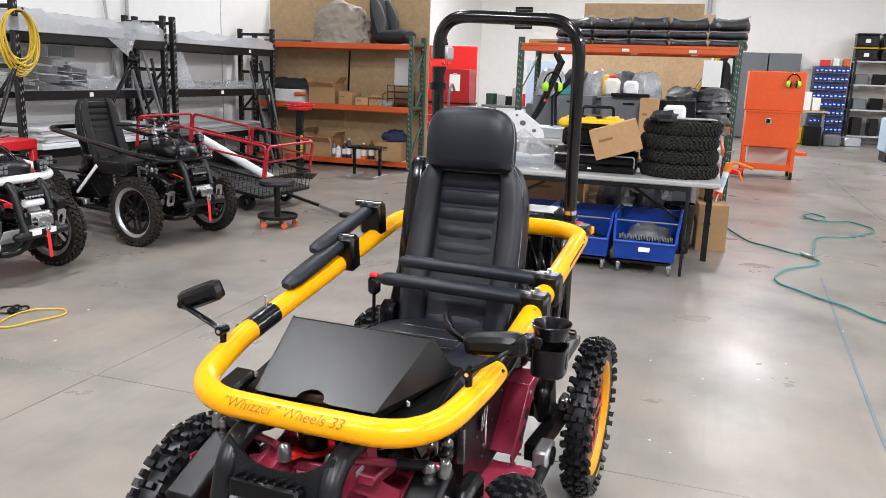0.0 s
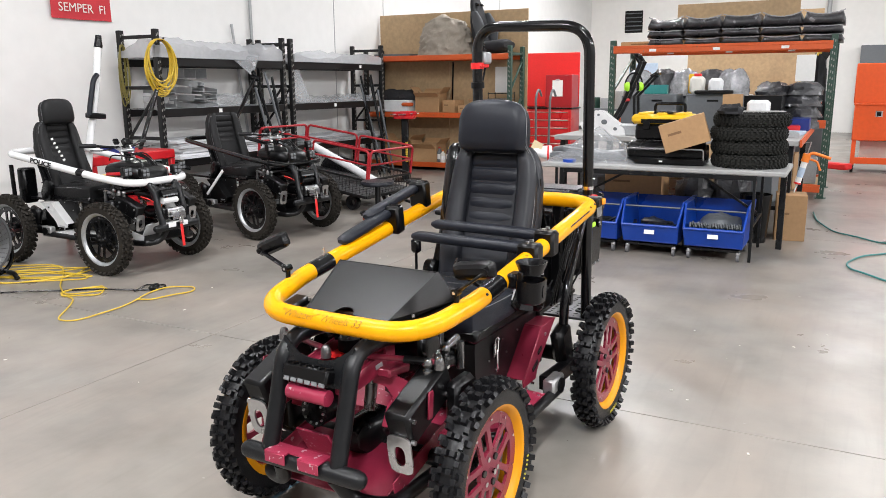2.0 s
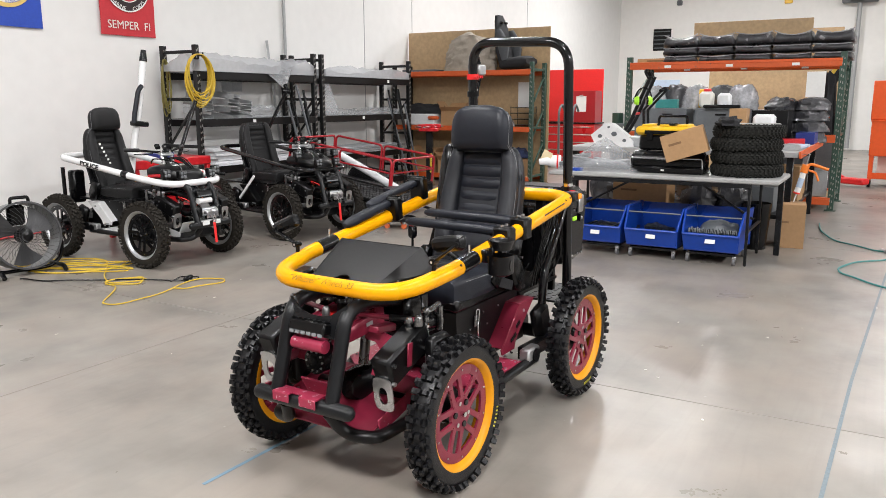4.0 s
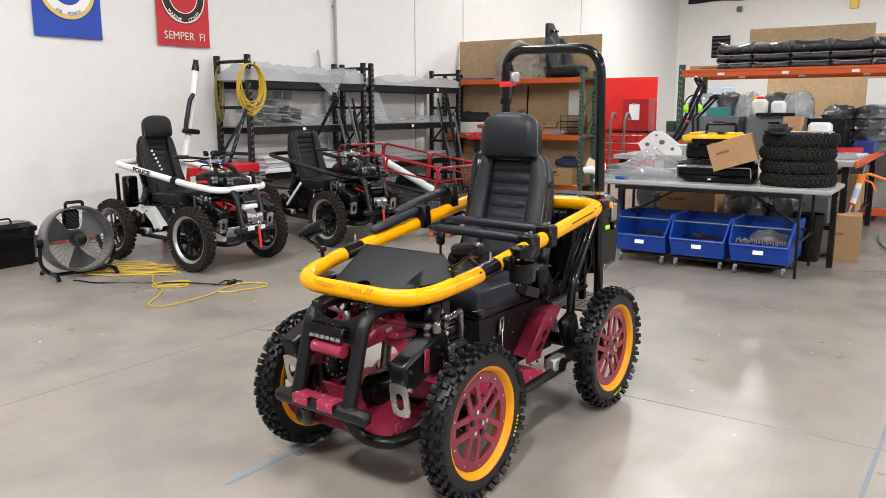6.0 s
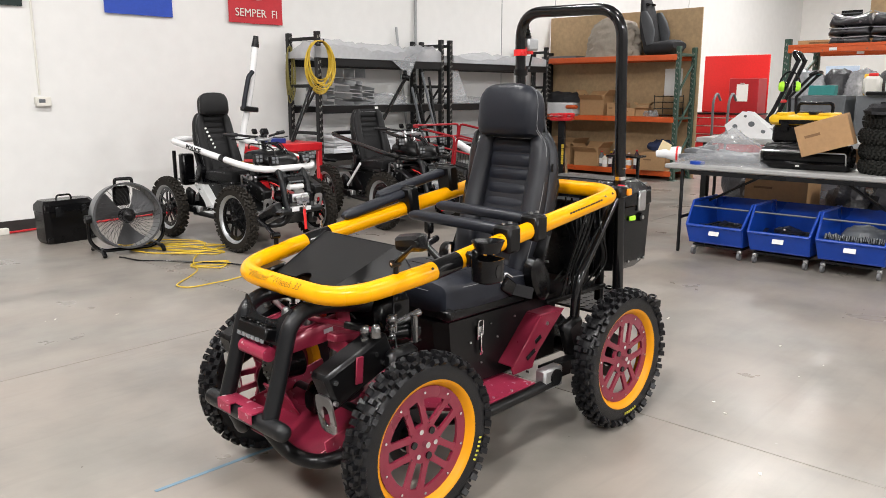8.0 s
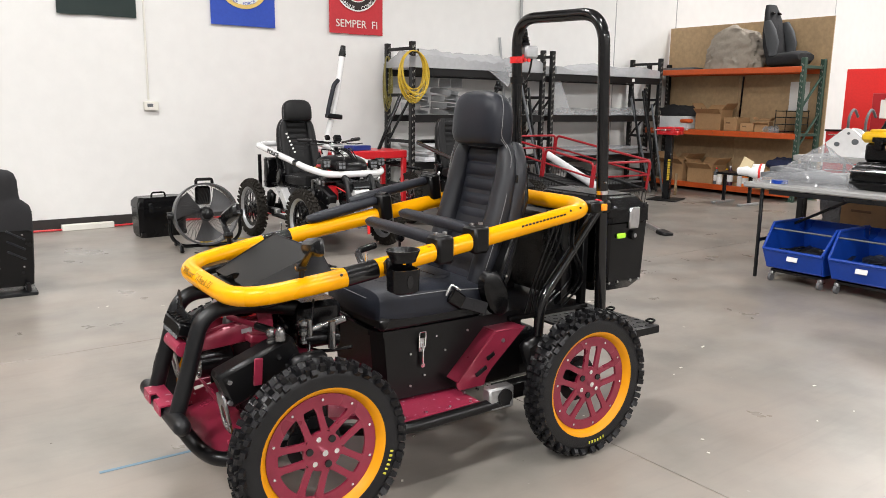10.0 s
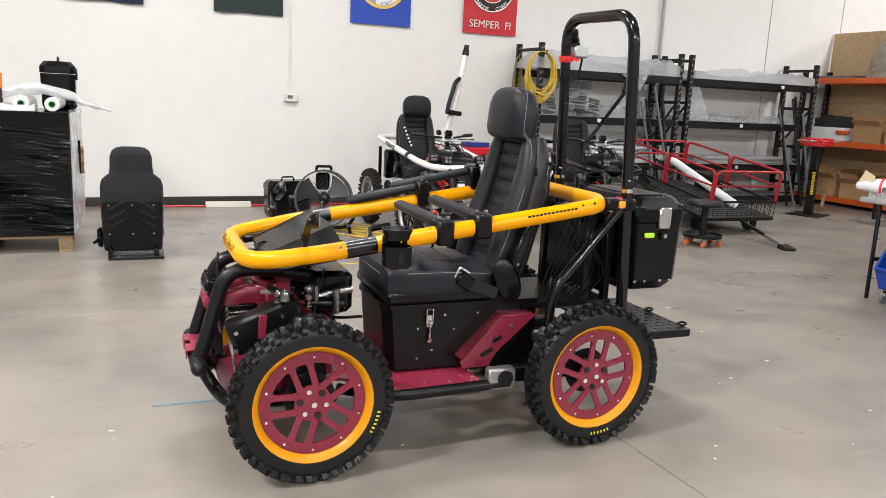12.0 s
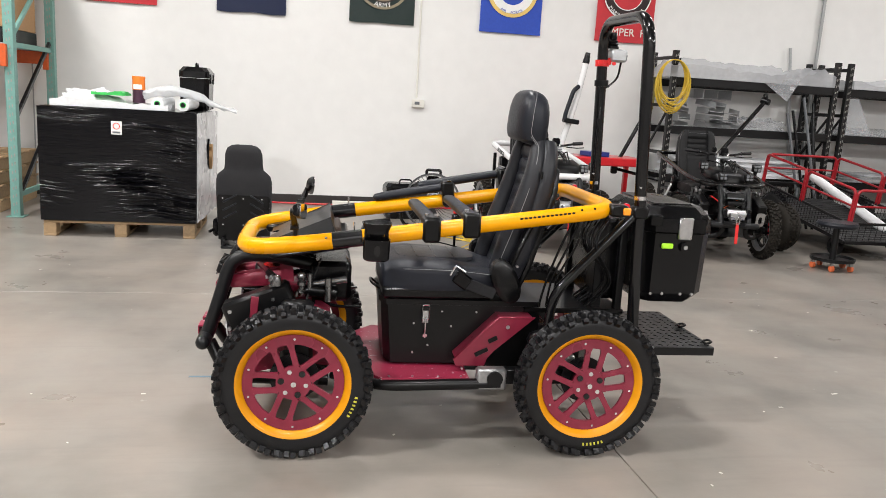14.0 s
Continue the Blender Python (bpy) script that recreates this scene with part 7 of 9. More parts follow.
for s in (-1, 1):
    part("frame_rail", MB().box((s * W, 0, 0.19), (0.03, 2 * LN, 0.035)), M["black_post"], cart)
    part("frame_rail", MB().box((0, s * LN, 0.19), (2 * W, 0.03, 0.035)), M["black_post"], cart)
    part("top_rail", MB().box((s * W, 0, 0.385), (0.025, 2 * LN, 0.025)), M["black_post"], cart)
    part("top_rail", MB().box((0, s * LN, 0.385), (2 * W, 0.025, 0.025)), M["black_post"], cart)
    for k in range(34):
        y = -LN + 0.05 * k
        part("mesh_wire", MB().cyl((s * W, y, 0.20), (s * W, y, 0.38), 0.003, 5), M["black_post"], cart)
    for k in range(15):
        x = -W + 0.064 * k
        part("mesh_wire", MB().cyl((x, s * LN, 0.20), (x, s * LN, 0.38), 0.003, 5), M["black_post"], cart)
    # two hoops along each side, one at each end
    for y0, y1 in ((-LN + 0.01, -0.02), (0.02, LN - 0.01)):
        hp = part("rail_hoop", MB().tube(bend([(s * W, y0, 0.38), (s * W, y0, 0.72), (s * W, y1, 0.72), (s * W, y1, 0.38)], 0.06, 5), 0.0145, 12), M["railred"], cart, "red tube rail")
        part("rail_bar", MB().cyl((s * W, y0, 0.56), (s * W, y1, 0.56), 0.011, 10), M["railred"], hp)
    hp = part("rail_hoop", MB().tube(bend([(-W + 0.02, s * LN, 0.38), (-W + 0.02, s * LN, 0.72), (W - 0.02, s * LN, 0.72), (W - 0.02, s * LN, 0.38)], 0.06, 5), 0.0145, 12), M["railred"], cart, "red tube rail")
    part("rail_bar", MB().cyl((-W, s * LN, 0.56), (W, s * LN, 0.56), 0.011, 10), M["railred"], hp)
for k in range(22):
    part("deck_wire", MB().cyl((-W, -LN + 0.08 * k, 0.208), (W, -LN + 0.08 * k, 0.208), 0.004, 5), M["black_post"], cart)
for sx in (-1, 1):
    rw_ = part("rear_wheel", cached("cart_tyre", lambda: with_mat(tyre_mesh(0.27, 0.16, 0.12, 30), M["rubber"])), None, cart, "knobbly black cart tyre", Matrix.Translation((sx * 0.52, 0.36, 0.12)) @ Matrix.Rotation(radians(90), 4, "Y"))
    part("wheel_disc", MB().lathe([(0.01, -0.02), (0.165, -0.03), (0.165, 0.03), (0.01, 0.02)], 24), M["grey_coat"], rw_)
    part("front_wheel", MB().lathe([(0.04, -0.03), (0.085, -0.035), (0.09, 0), (0.085, 0.035), (0.04, 0.03)], 22, Matrix.Translation((sx * 0.36, -0.60, 0.075)) @ Matrix.Rotation(radians(90), 4, "Y")), M["rubber"], cart)
part("axle", MB().cyl((-0.5, 0.36, 0.12), (0.5, 0.36, 0.12), 0.016, 10), M["black_post"], cart)
part("drawbar", MB().bar((0.02, -LN, 0.17), (-0.10, -1.62, 0.14), 0.03, 0.03), M["black_post"], cart)
part("drawbar_sleeve", MB().bar((-0.055, -1.3, 0.152), (-0.10, -1.62, 0.14), 0.038, 0.038), M["steel"], cart)
part("coupler", MB().box((-0.12, -1.68, 0.14), (0.12, 0.16, 0.05), RZ(-8), 0.012), M["black_post"], cart)
single("foam_tube", MB().tube([(5.02, 4.95, 0.75), (5.55, 4.35, 0.26)], [0.045, 0.05], 14), M["foamwhite"], "white foam-wrapped tube lying across the cart", "foam tube")

st = thing("shop_stool", "low black rolling stool with orange castors", "stool", pose(4.33, 3.55, 0))
part("seat", MB().lathe([(0.004, 0.40), (0.17, 0.40), (0.18, 0.42), (0.17, 0.445), (0.004, 0.45)], 28), M["leather"], st)
part("column", MB().cyl((0, 0, 0.08), (0, 0, 0.40), 0.03, 14), M["black_post"], st)
part("tray", MB().lathe([(0.004, 0.085), (0.19, 0.085), (0.195, 0.115), (0.185, 0.115), (0.18, 0.093), (0.004, 0.093)], 28), M["black_post"], st)
for k in range(5):
    a = 2 * math.pi * k / 5 + 0.3
    x, y = 0.165 * math.cos(a), 0.165 * math.sin(a)
    cs = part("castor", MB().cyl((x - 0.012, y, 0.031), (x + 0.012, y, 0.031), 0.03, 16), M["castor_orange"], st, "translucent orange castor")
    part("castor_fork", MB().box((x, y, 0.068), (0.03, 0.03, 0.035)), M["steel"], cs)

sd = thing("pedestal_stand", "dark steel pedestal with a red clamp head", "stand", pose(7.62, 5.12, 0))
part("base_plate", MB().box((0, 0, 0.008), (0.46, 0.42, 0.016), RZ(20)), M["black_post"], sd)
part("column", MB().box((0, 0, 0.47), (0.10, 0.10, 0.92), RZ(20), 0.008), M["grey_coat"], sd)
mb = MB()
for k in range(9):
    mb.box((-0.04, -0.045, 0.30 + k * 0.034), (0.032, 0.032, 0.026), RZ(20), 0.002)
part("lettering_bars", mb, M["cord"], sd, "column of yellow letter-like bars")
hd = part("clamp_head", MB().box((0.0, 0, 0.955), (0.30, 0.30, 0.05), RZ(20), 0.01), M["red"], sd, "red clamp head with steel screws")
for s in (-1, 1):
    part("jaw", MB().box((s * 0.10, 0, 1.01), (0.05, 0.26, 0.06), RZ(20), 0.01), M["red"], hd)
    part("screw_rod", MB().cyl((-0.3, s * 0.07, 1.0), (0.3, s * 0.07, 1.0), 0.01, 8), M["steel"], hd)

# ---- wrapped crate on a pallet, seat on the floor, teal rack ----
px0, px1, py0, py1 = -2.62, -1.40, 4.28, 5.25
pl = thing("pallet", "weathered wooden pallet under the crate", "pallet")
for x in (px0 + 0.05, (px0 + px1) / 2, px1 - 0.05):
    for y in (py0 + 0.06, (py0 + py1) / 2, py1 - 0.06):
        part("block", MB().box((x, y, 0.067), (0.10, 0.12, 0.09)), M["pallet"], pl)
    part("stringer", MB().box((x, (py0 + py1) / 2, 0.011), (0.10, py1 - py0, 0.022)), M["pallet"], pl)
for k in range(7):
    y = py0 + 0.05 + k * (py1 - py0 - 0.1) / 6
    part("board", MB().box(((px0 + px1) / 2, y, 0.123), (px1 - px0, 0.095, 0.021)), M["pallet"], pl)
cx, cy = (px0 + px1) / 2, (py0 + py1) / 2
cr = thing("wrapped_crate", "tall crate wrapped in shiny black stretch film", "crate")


def film():
    m = bpy.data.materials.new("black_stretch_film")
    m.use_nodes = True
    nt = m.node_tree
    b = nt.nodes["Principled BSDF"]
    N, L = nt.nodes.new, nt.links.new
    tc, mp, nz, bp = N("ShaderNodeTexCoord"), N("ShaderNodeMapping"), N("ShaderNodeTexNoise"), N("ShaderNodeBump")
    mp.inputs["Scale"].default_value = (2.0, 2.0, 20)
    mp.inputs["Rotation"].default_value = (0.05, 0.09, 0)
    nz.inputs["Scale"].default_value, nz.inputs["Detail"].default_value, nz.inputs["Distortion"].default_value = 1.5, 3, 1.0
    L(tc.outputs["Object"], mp.inputs["Vector"])
    L(mp.outputs["Vector"], nz.inputs["Vector"])
    L(nz.outputs["Fac"], bp.inputs["Height"])
    bp.inputs["Strength"].default_value, bp.inputs["Distance"].default_value = 0.10, 0.02
    L(bp.outputs["Normal"], b.inputs["Normal"])
    b.inputs["Base Color"].default_value = (0.003, 0.003, 0.004, 1)
    b.inputs["Specular IOR Level"].default_value = 0.24
    b.inputs["Roughness"].default_value = 0.16
    return m


M["film"] = film()
part("body", MB().box((cx, cy, 0.61), (px1 - px0 + 0.02, py1 - py0, 0.95), bev=0.015), M["film"], cr)
nu, nv = 44, 330
vs, fs = [], []
for j in range(nv + 1):
    for i in range(nu + 1):
        u, v = i / nu, j / nv
        x, z = px0 - 0.012 + (px1 - px0 + 0.024) * u, 0.14 + 0.94 * v
        zz = z + 0.05 * u + 0.02 * math.sin(u * 7)
        patch = 0.03 + sum(q * math.exp(-((u - cu_) / ru) ** 2 - ((v - cv_) / rv) ** 2) for cu_, cv_, ru, rv, q in ((0.52, 0.43, 0.17, 0.07, 3.2), (0.66, 0.34, 0.15, 0.07, 3.2), (0.84, 0.20, 0.22, 0.08, 3.2), (0.74, 0.12, 0.22, 0.05, 2.0), (0.90, 0.05, 0.12, 0.04, 1.8), (0.88, 0.66, 0.12, 0.11, 2.8), (0.77, 0.86, 0.14, 0.04, 1.9), (0.14, 0.93, 0.18, 0.04, 1.6), (0.06, 0.25, 0.12, 0.10, 0.9), (0.36, 0.49, 0.20, 0.02, 1.2)))
        h = noise.noise(Vector((u * 2.2, zz * 46, 1))) + 0.5 * noise.noise(Vector((u * 6, zz * 110, 7)))
        h += 0.8 * noise.noise(Vector((u * 9 + zz * 12, zz * 14, 11))) + 0.5 * noise.noise(Vector((u * 10, zz * 170, 5)))
        vs.append((x, py0 - 0.022 - 0.0115 * h * patch - 0.006 * math.sin(u * 3.1) * math.sin(v * 3), z))
for j in range(nv):
    for i in range(nu):
        a = j * (nu + 1) + i
        fs.append((a, a + 1, a + nu + 2, a + nu + 1))
n = len(vs)
vs += [(x, py0 - 0.001, z) for x, y, z in vs]
ring = list(range(nu + 1)) + [j * (nu + 1) + nu for j in range(1, nv + 1)] + [nv * (nu + 1) + i for i in range(nu - 1, -1, -1)] + [j * (nu + 1) for j in range(nv - 1, 0, -1)]
fs += [(ring[i], ring[(i + 1) % len(ring)], n + ring[(i + 1) % len(ring)], n + ring[i]) for i in range(len(ring))]
part("film_layer", MB().put(vs, fs), M["film"], cr, "tight wrinkled layers of black film", smooth=80)
M["greyfilm"] = mat("milky_stretch_film", (0.52, 0.52, 0.53), 0.28, 0, 0.22, 7, 0.6, 12, coat=0.2)
nu, nv, vs, fs = 16, 26, [], []
for k in (0, 1):
    for j in range(nv + 1):
        for i in range(nu + 1):
            u, v = i / nu, j / nv
            swell = 0.02 * math.sin(math.pi * v) * math.sin(math.pi * u) + 0.012 * noise.noise(Vector((u * 5, v * 3, 4))) + 0.006 * noise.noise(Vector((u * 14, v * 9, 8)))
            vs.append((px1 + 0.016 + (0.006 + max(-0.004, swell) + 0.065 * u) * k, py0 + 0.005 + (py1 - py0 + 0.10) * u, 0.14 + 0.94 * v))
W, S = nu + 1, (nu + 1) * (nv + 1)
for j in range(nv):
    for i in range(nu):
        a = j * W + i
        fs += [(a, a + 1, a + W + 1, a + W), (S + a, S + a + 1, S + a + W + 1, S + a + W)]
edge = list(range(W)) + [j * W + nu for j in range(1, nv + 1)] + [nv * W + i for i in range(nu - 1, -1, -1)] + [j * W for j in range(nv - 1, 0, -1)]
fs += [(edge[i], edge[(i + 1) % len(edge)], S + edge[(i + 1) % len(edge)], S + edge[i]) for i in range(len(edge))]
sw = part("side_wrap", MB().put(vs, fs), M["greyfilm"], cr, "milky translucent film over the crate's end", smooth=70)
for name, w, h, dx, material, label in (("tear", 0.19, 0.27, 0.072, M["film"], "black ragged rim of a torn hole"), ("torn_patch", 0.13, 0.20, 0.079, M["card"], "torn patch of brown cardboard")):
    rag = squircle((px1 + dx, cy - 0.02, 0.70), (0, 1, 0), (0, 0, 1), w, h, 26, 2)
    part(name, MB().loft([[p + Vector((d, 0.05 * noise.noise(p * 17 + Vector((w * 40, 0, 0))), 0.05 * noise.noise(p * 23))) for p in rag] for d in (-0.045, 0.02 if w < 0.15 else 0.006)]), material, cr, label)
lb = part("warning_label", MB().box((-2.02, py0 - 0.034, 0.93), (0.085, 0.003, 0.11), bev=0.0008), M["paper"], cr, "white warning label with a red mark")
part("label_mark", MB().lathe([(0.022, 0), (0.028, 0), (0.028, 0.002), (0.022, 0.002)], 20, Matrix.Translation((-2.02, py0 - 0.036, 0.945)) @ Matrix.Rotation(radians(90), 4, "X")), M["redbright"], lb)
part("label_text", MB().box((-2.02, py0 - 0.0365, 0.893), (0.06, 0.002, 0.016), bev=0.0005), M["grey"], lb)
TOP = 1.088
single("white_bag", MB().blob((-2.30, 4.55, TOP), (0.50, 0.30, 0.13), 9, 0.45, 22, 8), M["foamwhite"], "crumpled white bags on top of the crate", "bag")
single("white_bag", sheet(-2.55, -1.62, 4.32, 4.7, TOP, 0.02, 31, lift=0.06), M["foamwhite"], "flat white foam sheet on top of the crate", "foam sheet")
single("green_film", sheet(-2.24, -1.97, 4.36, 4.62, TOP + 0.105, 0.008, 33, lift=0.03), M["green"], "folded green film on top of the crate", "film")
for k, (x, y) in enumerate(((-1.71, 4.33), (-1.50, 4.31))):
    rl = thing("foam_roll", "white foam roll with a green core lying on the crate", "foam roll")
    p, q = Vector((x, y, TOP + 0.056)), Vector((x + 0.03, y + 0.46, TOP + 0.065))
    part("roll", MB().tube([p, q], 0.052, 20), M["foamwhite"], rl)
    part("core", MB().tube([p - (q - p).normalized() * 0.003, p + (q - p).normalized() * 0.01], 0.026, 14), M["green"], rl)
    part("hollow", MB().cyl(p - (q - p).normalized() * 0.0045, p, 0.019, 14), M["black"], rl)
M["foamfilm"] = mat("thin_white_foam_film", (0.74, 0.76, 0.77), 0.4, 0, 0.1, 9, 0.5, 22, alpha=0.5)
rings = []
for i in range(15):
    q = i / 14
    w, h = 0.30 - 0.20 * q ** 1.5, 0.05 + 0.035 * math.sin(math.pi * min(1, q * 1.25)) - 0.02 * q
    z = TOP + 0.10 + 0.075 * math.sin(math.pi * min(1.0, q * 1.1 + 0.1)) - 0.085 * q ** 2
    ring = squircle((-1.84 + 0.76 * q, 4.50 + 0.10 * q, z), (0, 1, 0), (0, 0, 1), w, h, 20, 2.3)
    rings.append([p + Vector((0.02 * noise.noise(p * 11), 0.02 * noise.noise(p * 9), 0.03 * noise.noise(p * 10) + 0.016 * noise.noise(p * 27))) for p in ring])
single("foam_tail", MB().loft(rings), M["foamfilm"], "loose white foam film draped over the rolls past the crate's edge", "foam sheet", smooth=50)
can = thing("wipes_tub", "orange and purple wipes tub standing on the crate", "tub", pose(-1.90, 4.58, TOP + 0.05))
part("body", MB().cyl((0, 0, 0), (0, 0, 0.11), 0.052, 22), M["purple"], can)
part("band", MB().cyl((0, 0, 0.11), (0, 0, 0.20), 0.0525, 22), M["canorange"], can)
part("lid", MB().cyl((0, 0, 0.2), (0, 0, 0.225), 0.054, 22), M["canorange"], can)
part("print", MB().box((0, -0.0525, 0.135), (0.07, 0.006, 0.04), bev=0.002), M["paper"], can)
pannier((-1.47, 5.05, TOP), 90, "black hard pannier case standing on the crate")

fs = thing("bucket_chair", "black bucket seat standing on the floor, seen from behind", "seat", pose(-0.965, 3.98, 0, 0, 0, -3))
yy, dd = Vector((1, 0, 0)), Vector((0, 1, -0.15)).normalized()
secs = [(0.05, 0.36, 0.10), (0.07, 0.42, 0.13), (0.20, 0.436, 0.14), (0.46, 0.45, 0.14), (0.57, 0.445, 0.13), (0.615, 0.42, 0.12), (0.645, 0.355, 0.11), (0.66, 0.315, 0.105), (0.70, 0.302, 0.105), (0.79, 0.294, 0.10), (0.835, 0.262, 0.09), (0.858, 0.20, 0.06), (0.866, 0.12, 0.03)]
bk = part("backrest", MB().loft([squircle(Vector((0, 0.02 - 0.16 * (z - 0.1), z)), yy, dd, w, d, 32, 4.0) for z, w, d in secs]), M["cloth_grey"], fs, "black cloth backrest with built-in headrest")
back_y = lambda z: 0.02 - 0.16 * (z - 0.1) - 0.07
part("back_cover", MB().loft([squircle(Vector((0, back_y(z) + 0.004, z)), yy, dd, w, 0.016, 24, 7) for z, w in ((0.06, 0.36), (0.07, 0.41), (0.44, 0.425), (0.452, 0.38))]), M["plastic"], fs, "ribbed black plastic back cover")
for k in range(3):
    for s in (-1, 1):
        z = 0.25 + k * 0.07
        part("rib", MB().bar((s * 0.055, back_y(z + 0.065) - 0.004, z + 0.065), (s * 0.165, back_y(z) - 0.004, z), 0.014, 0.012, up=(0, -1, 0)), M["leather_side"], bk)
for x in (-0.165, 0.0, 0.15):
    for z in (0.20, 0.425):
        part("screw", MB().cyl((x, back_y(z) - 0.010, z), (x, back_y(z), z), 0.0065, 8), M["chrome"], bk)
part("seat_cushion", MB().loft([squircle((0, y, z), (1, 0, 0), (0, 0, 1), w, h, 24, 3.4) for y, z, w, h in ((0.02, 0.16, 0.42, 0.12), (0.2, 0.165, 0.46, 0.14), (0.42, 0.17, 0.44, 0.12), (0.46, 0.17, 0.36, 0.06))]), M["leather"], fs)
part("base_plate", MB().box((0.02, 0.13, 0.012), (0.40, 0.46, 0.024), bev=0.004), M["grey_coat"], fs)
for s in (-1, 1):
    part("foot_rail", MB().box((s * 0.165, 0.13, 0.055), (0.03, 0.46, 0.06), bev=0.006), M["black"], fs)
rc = part("recliner", MB().loft([squircle((-0.215 - d, 0.03, 0.16), (0, 1, 0.2), (0, -0.2, 1), 0.13 * q, 0.16 * q, 20, 2.4) for d, q in ((0, 0.9), (0.02, 1), (0.04, 0.8))]), M["plastic"], fs)
part("recliner_lever", MB().bar((-0.24, 0.0, 0.15), (-0.28, -0.05, 0.13), 0.02, 0.02), M["plastic"], rc)

tk = thing("pallet_rack", "teal pallet rack with orange beams by the wall", "rack")
for y in (5.22, 6.45):
    post(tk, -3.12, y, 4.2, M["teal_post"], 0.085, True, "y")
    post(tk, -5.75, y, 4.2, M["teal_post"], 0.085, False)
for z0, z1 in ((0.15, 0.9), (0.9, 0.15 + 1.5), (1.65, 2.4), (2.4, 3.15)):
    part("lacing", MB().bar((-3.12, 5.27, z0), (-3.12, 6.4, z1), 0.03, 0.04), M["teal_post"] if z0 > 1 else M["grey_coat"], tk)
for z in (0.2, 1.58, 2.3):
    part("tie", MB().box((-3.12, 5.84, z), (0.035, 1.14, 0.05)), M["teal_post"], tk)
for y in (5.22, 6.45):
    for z in (1.50, 3.0):
        bm_ = part("beam", MB().box((-4.435, y - 0.03, z), (2.54, 0.06, 0.13)), M["orange"], tk)
        part("beam_hook", MB().box((-3.155, y - 0.055, z - 0.02), (0.05, 0.07, 0.2)), M["orange"], bm_)
part("deck", MB().box((-4.435, 5.84, 1.58), (2.5, 1.2, 0.03)), M["galv"], tk)
carton((-3.7, 5.85, 1.74), (0.95, 0.95, 0.85), 0, label="large brown carton on a dark pallet in the rack")
boxy("dark_pallet", (-3.75, 5.85, 1.597), (1.05, 1.0, 0.14), M["black_post"], "black plastic pallet under the carton", "pallet")
carton((-4.9, 5.85, 1.597), (0.9, 0.9, 1.0), 0, label="large brown carton in the rack")
for k in range(4):
    ps = thing("pallet", "bare wooden pallet in a stack on the floor", "pallet", pose(-3.85, 5.95, k * 0.135), "stacked pallets")
    for i in range(6):
        part("board", MB().box((0, -0.5 + i * 0.2, 0.122), (1.1, 0.1, 0.02)), M["pallet"], ps)
    for x in (-0.5, 0, 0.5):
        part("stringer", MB().box((x, 0, 0.056), (0.05, 1.1, 0.11)), M["pallet"], ps)

# ---- folding table with goods, blue bins under it ----
TX0, TX1, TY0, TY1, TZ = 4.0, 4.78, -0.42, 1.62, 0.75
tb = thing("folding_table", "long grey-topped folding table on dark steel legs", "table")
part("top", MB().box(((TX0 + TX1) / 2, (TY0 + TY1) / 2, TZ - 0.02), (TX1 - TX0, TY1 - TY0, 0.04), bev=0.01), M["tabletop"], tb)
for y in (-0.19, 1.47):
    for x in (TX0 + 0.04, TX1 - 0.08):
        part("leg", MB().box((x, y, 0.355), (0.024, 0.024, 0.71)), M["grey_coat"], tb)
    part("crossbar", MB().box(((TX0 + TX1) / 2, y, 0.3), (TX1 - TX0 - 0.1, 0.025, 0.025)), M["grey_coat"], tb)
part("leg", MB().box((4.70, -0.36, 0.355), (0.05, 0.05, 0.71)), M["grey_coat"], tb)
part("brace", MB().bar((4.38, -0.19, 0.36), (4.38, 0.35, 0.70), 0.025, 0.02), M["grey_coat"], tb)
part("brace", MB().bar((4.38, 1.47, 0.36), (4.38, 0.85, 0.70), 0.025, 0.02), M["grey_coat"], tb)
part("rail", MB().box((4.02, 0.6, 0.69), (0.02, 1.6, 0.035)), M["grey_coat"], tb)

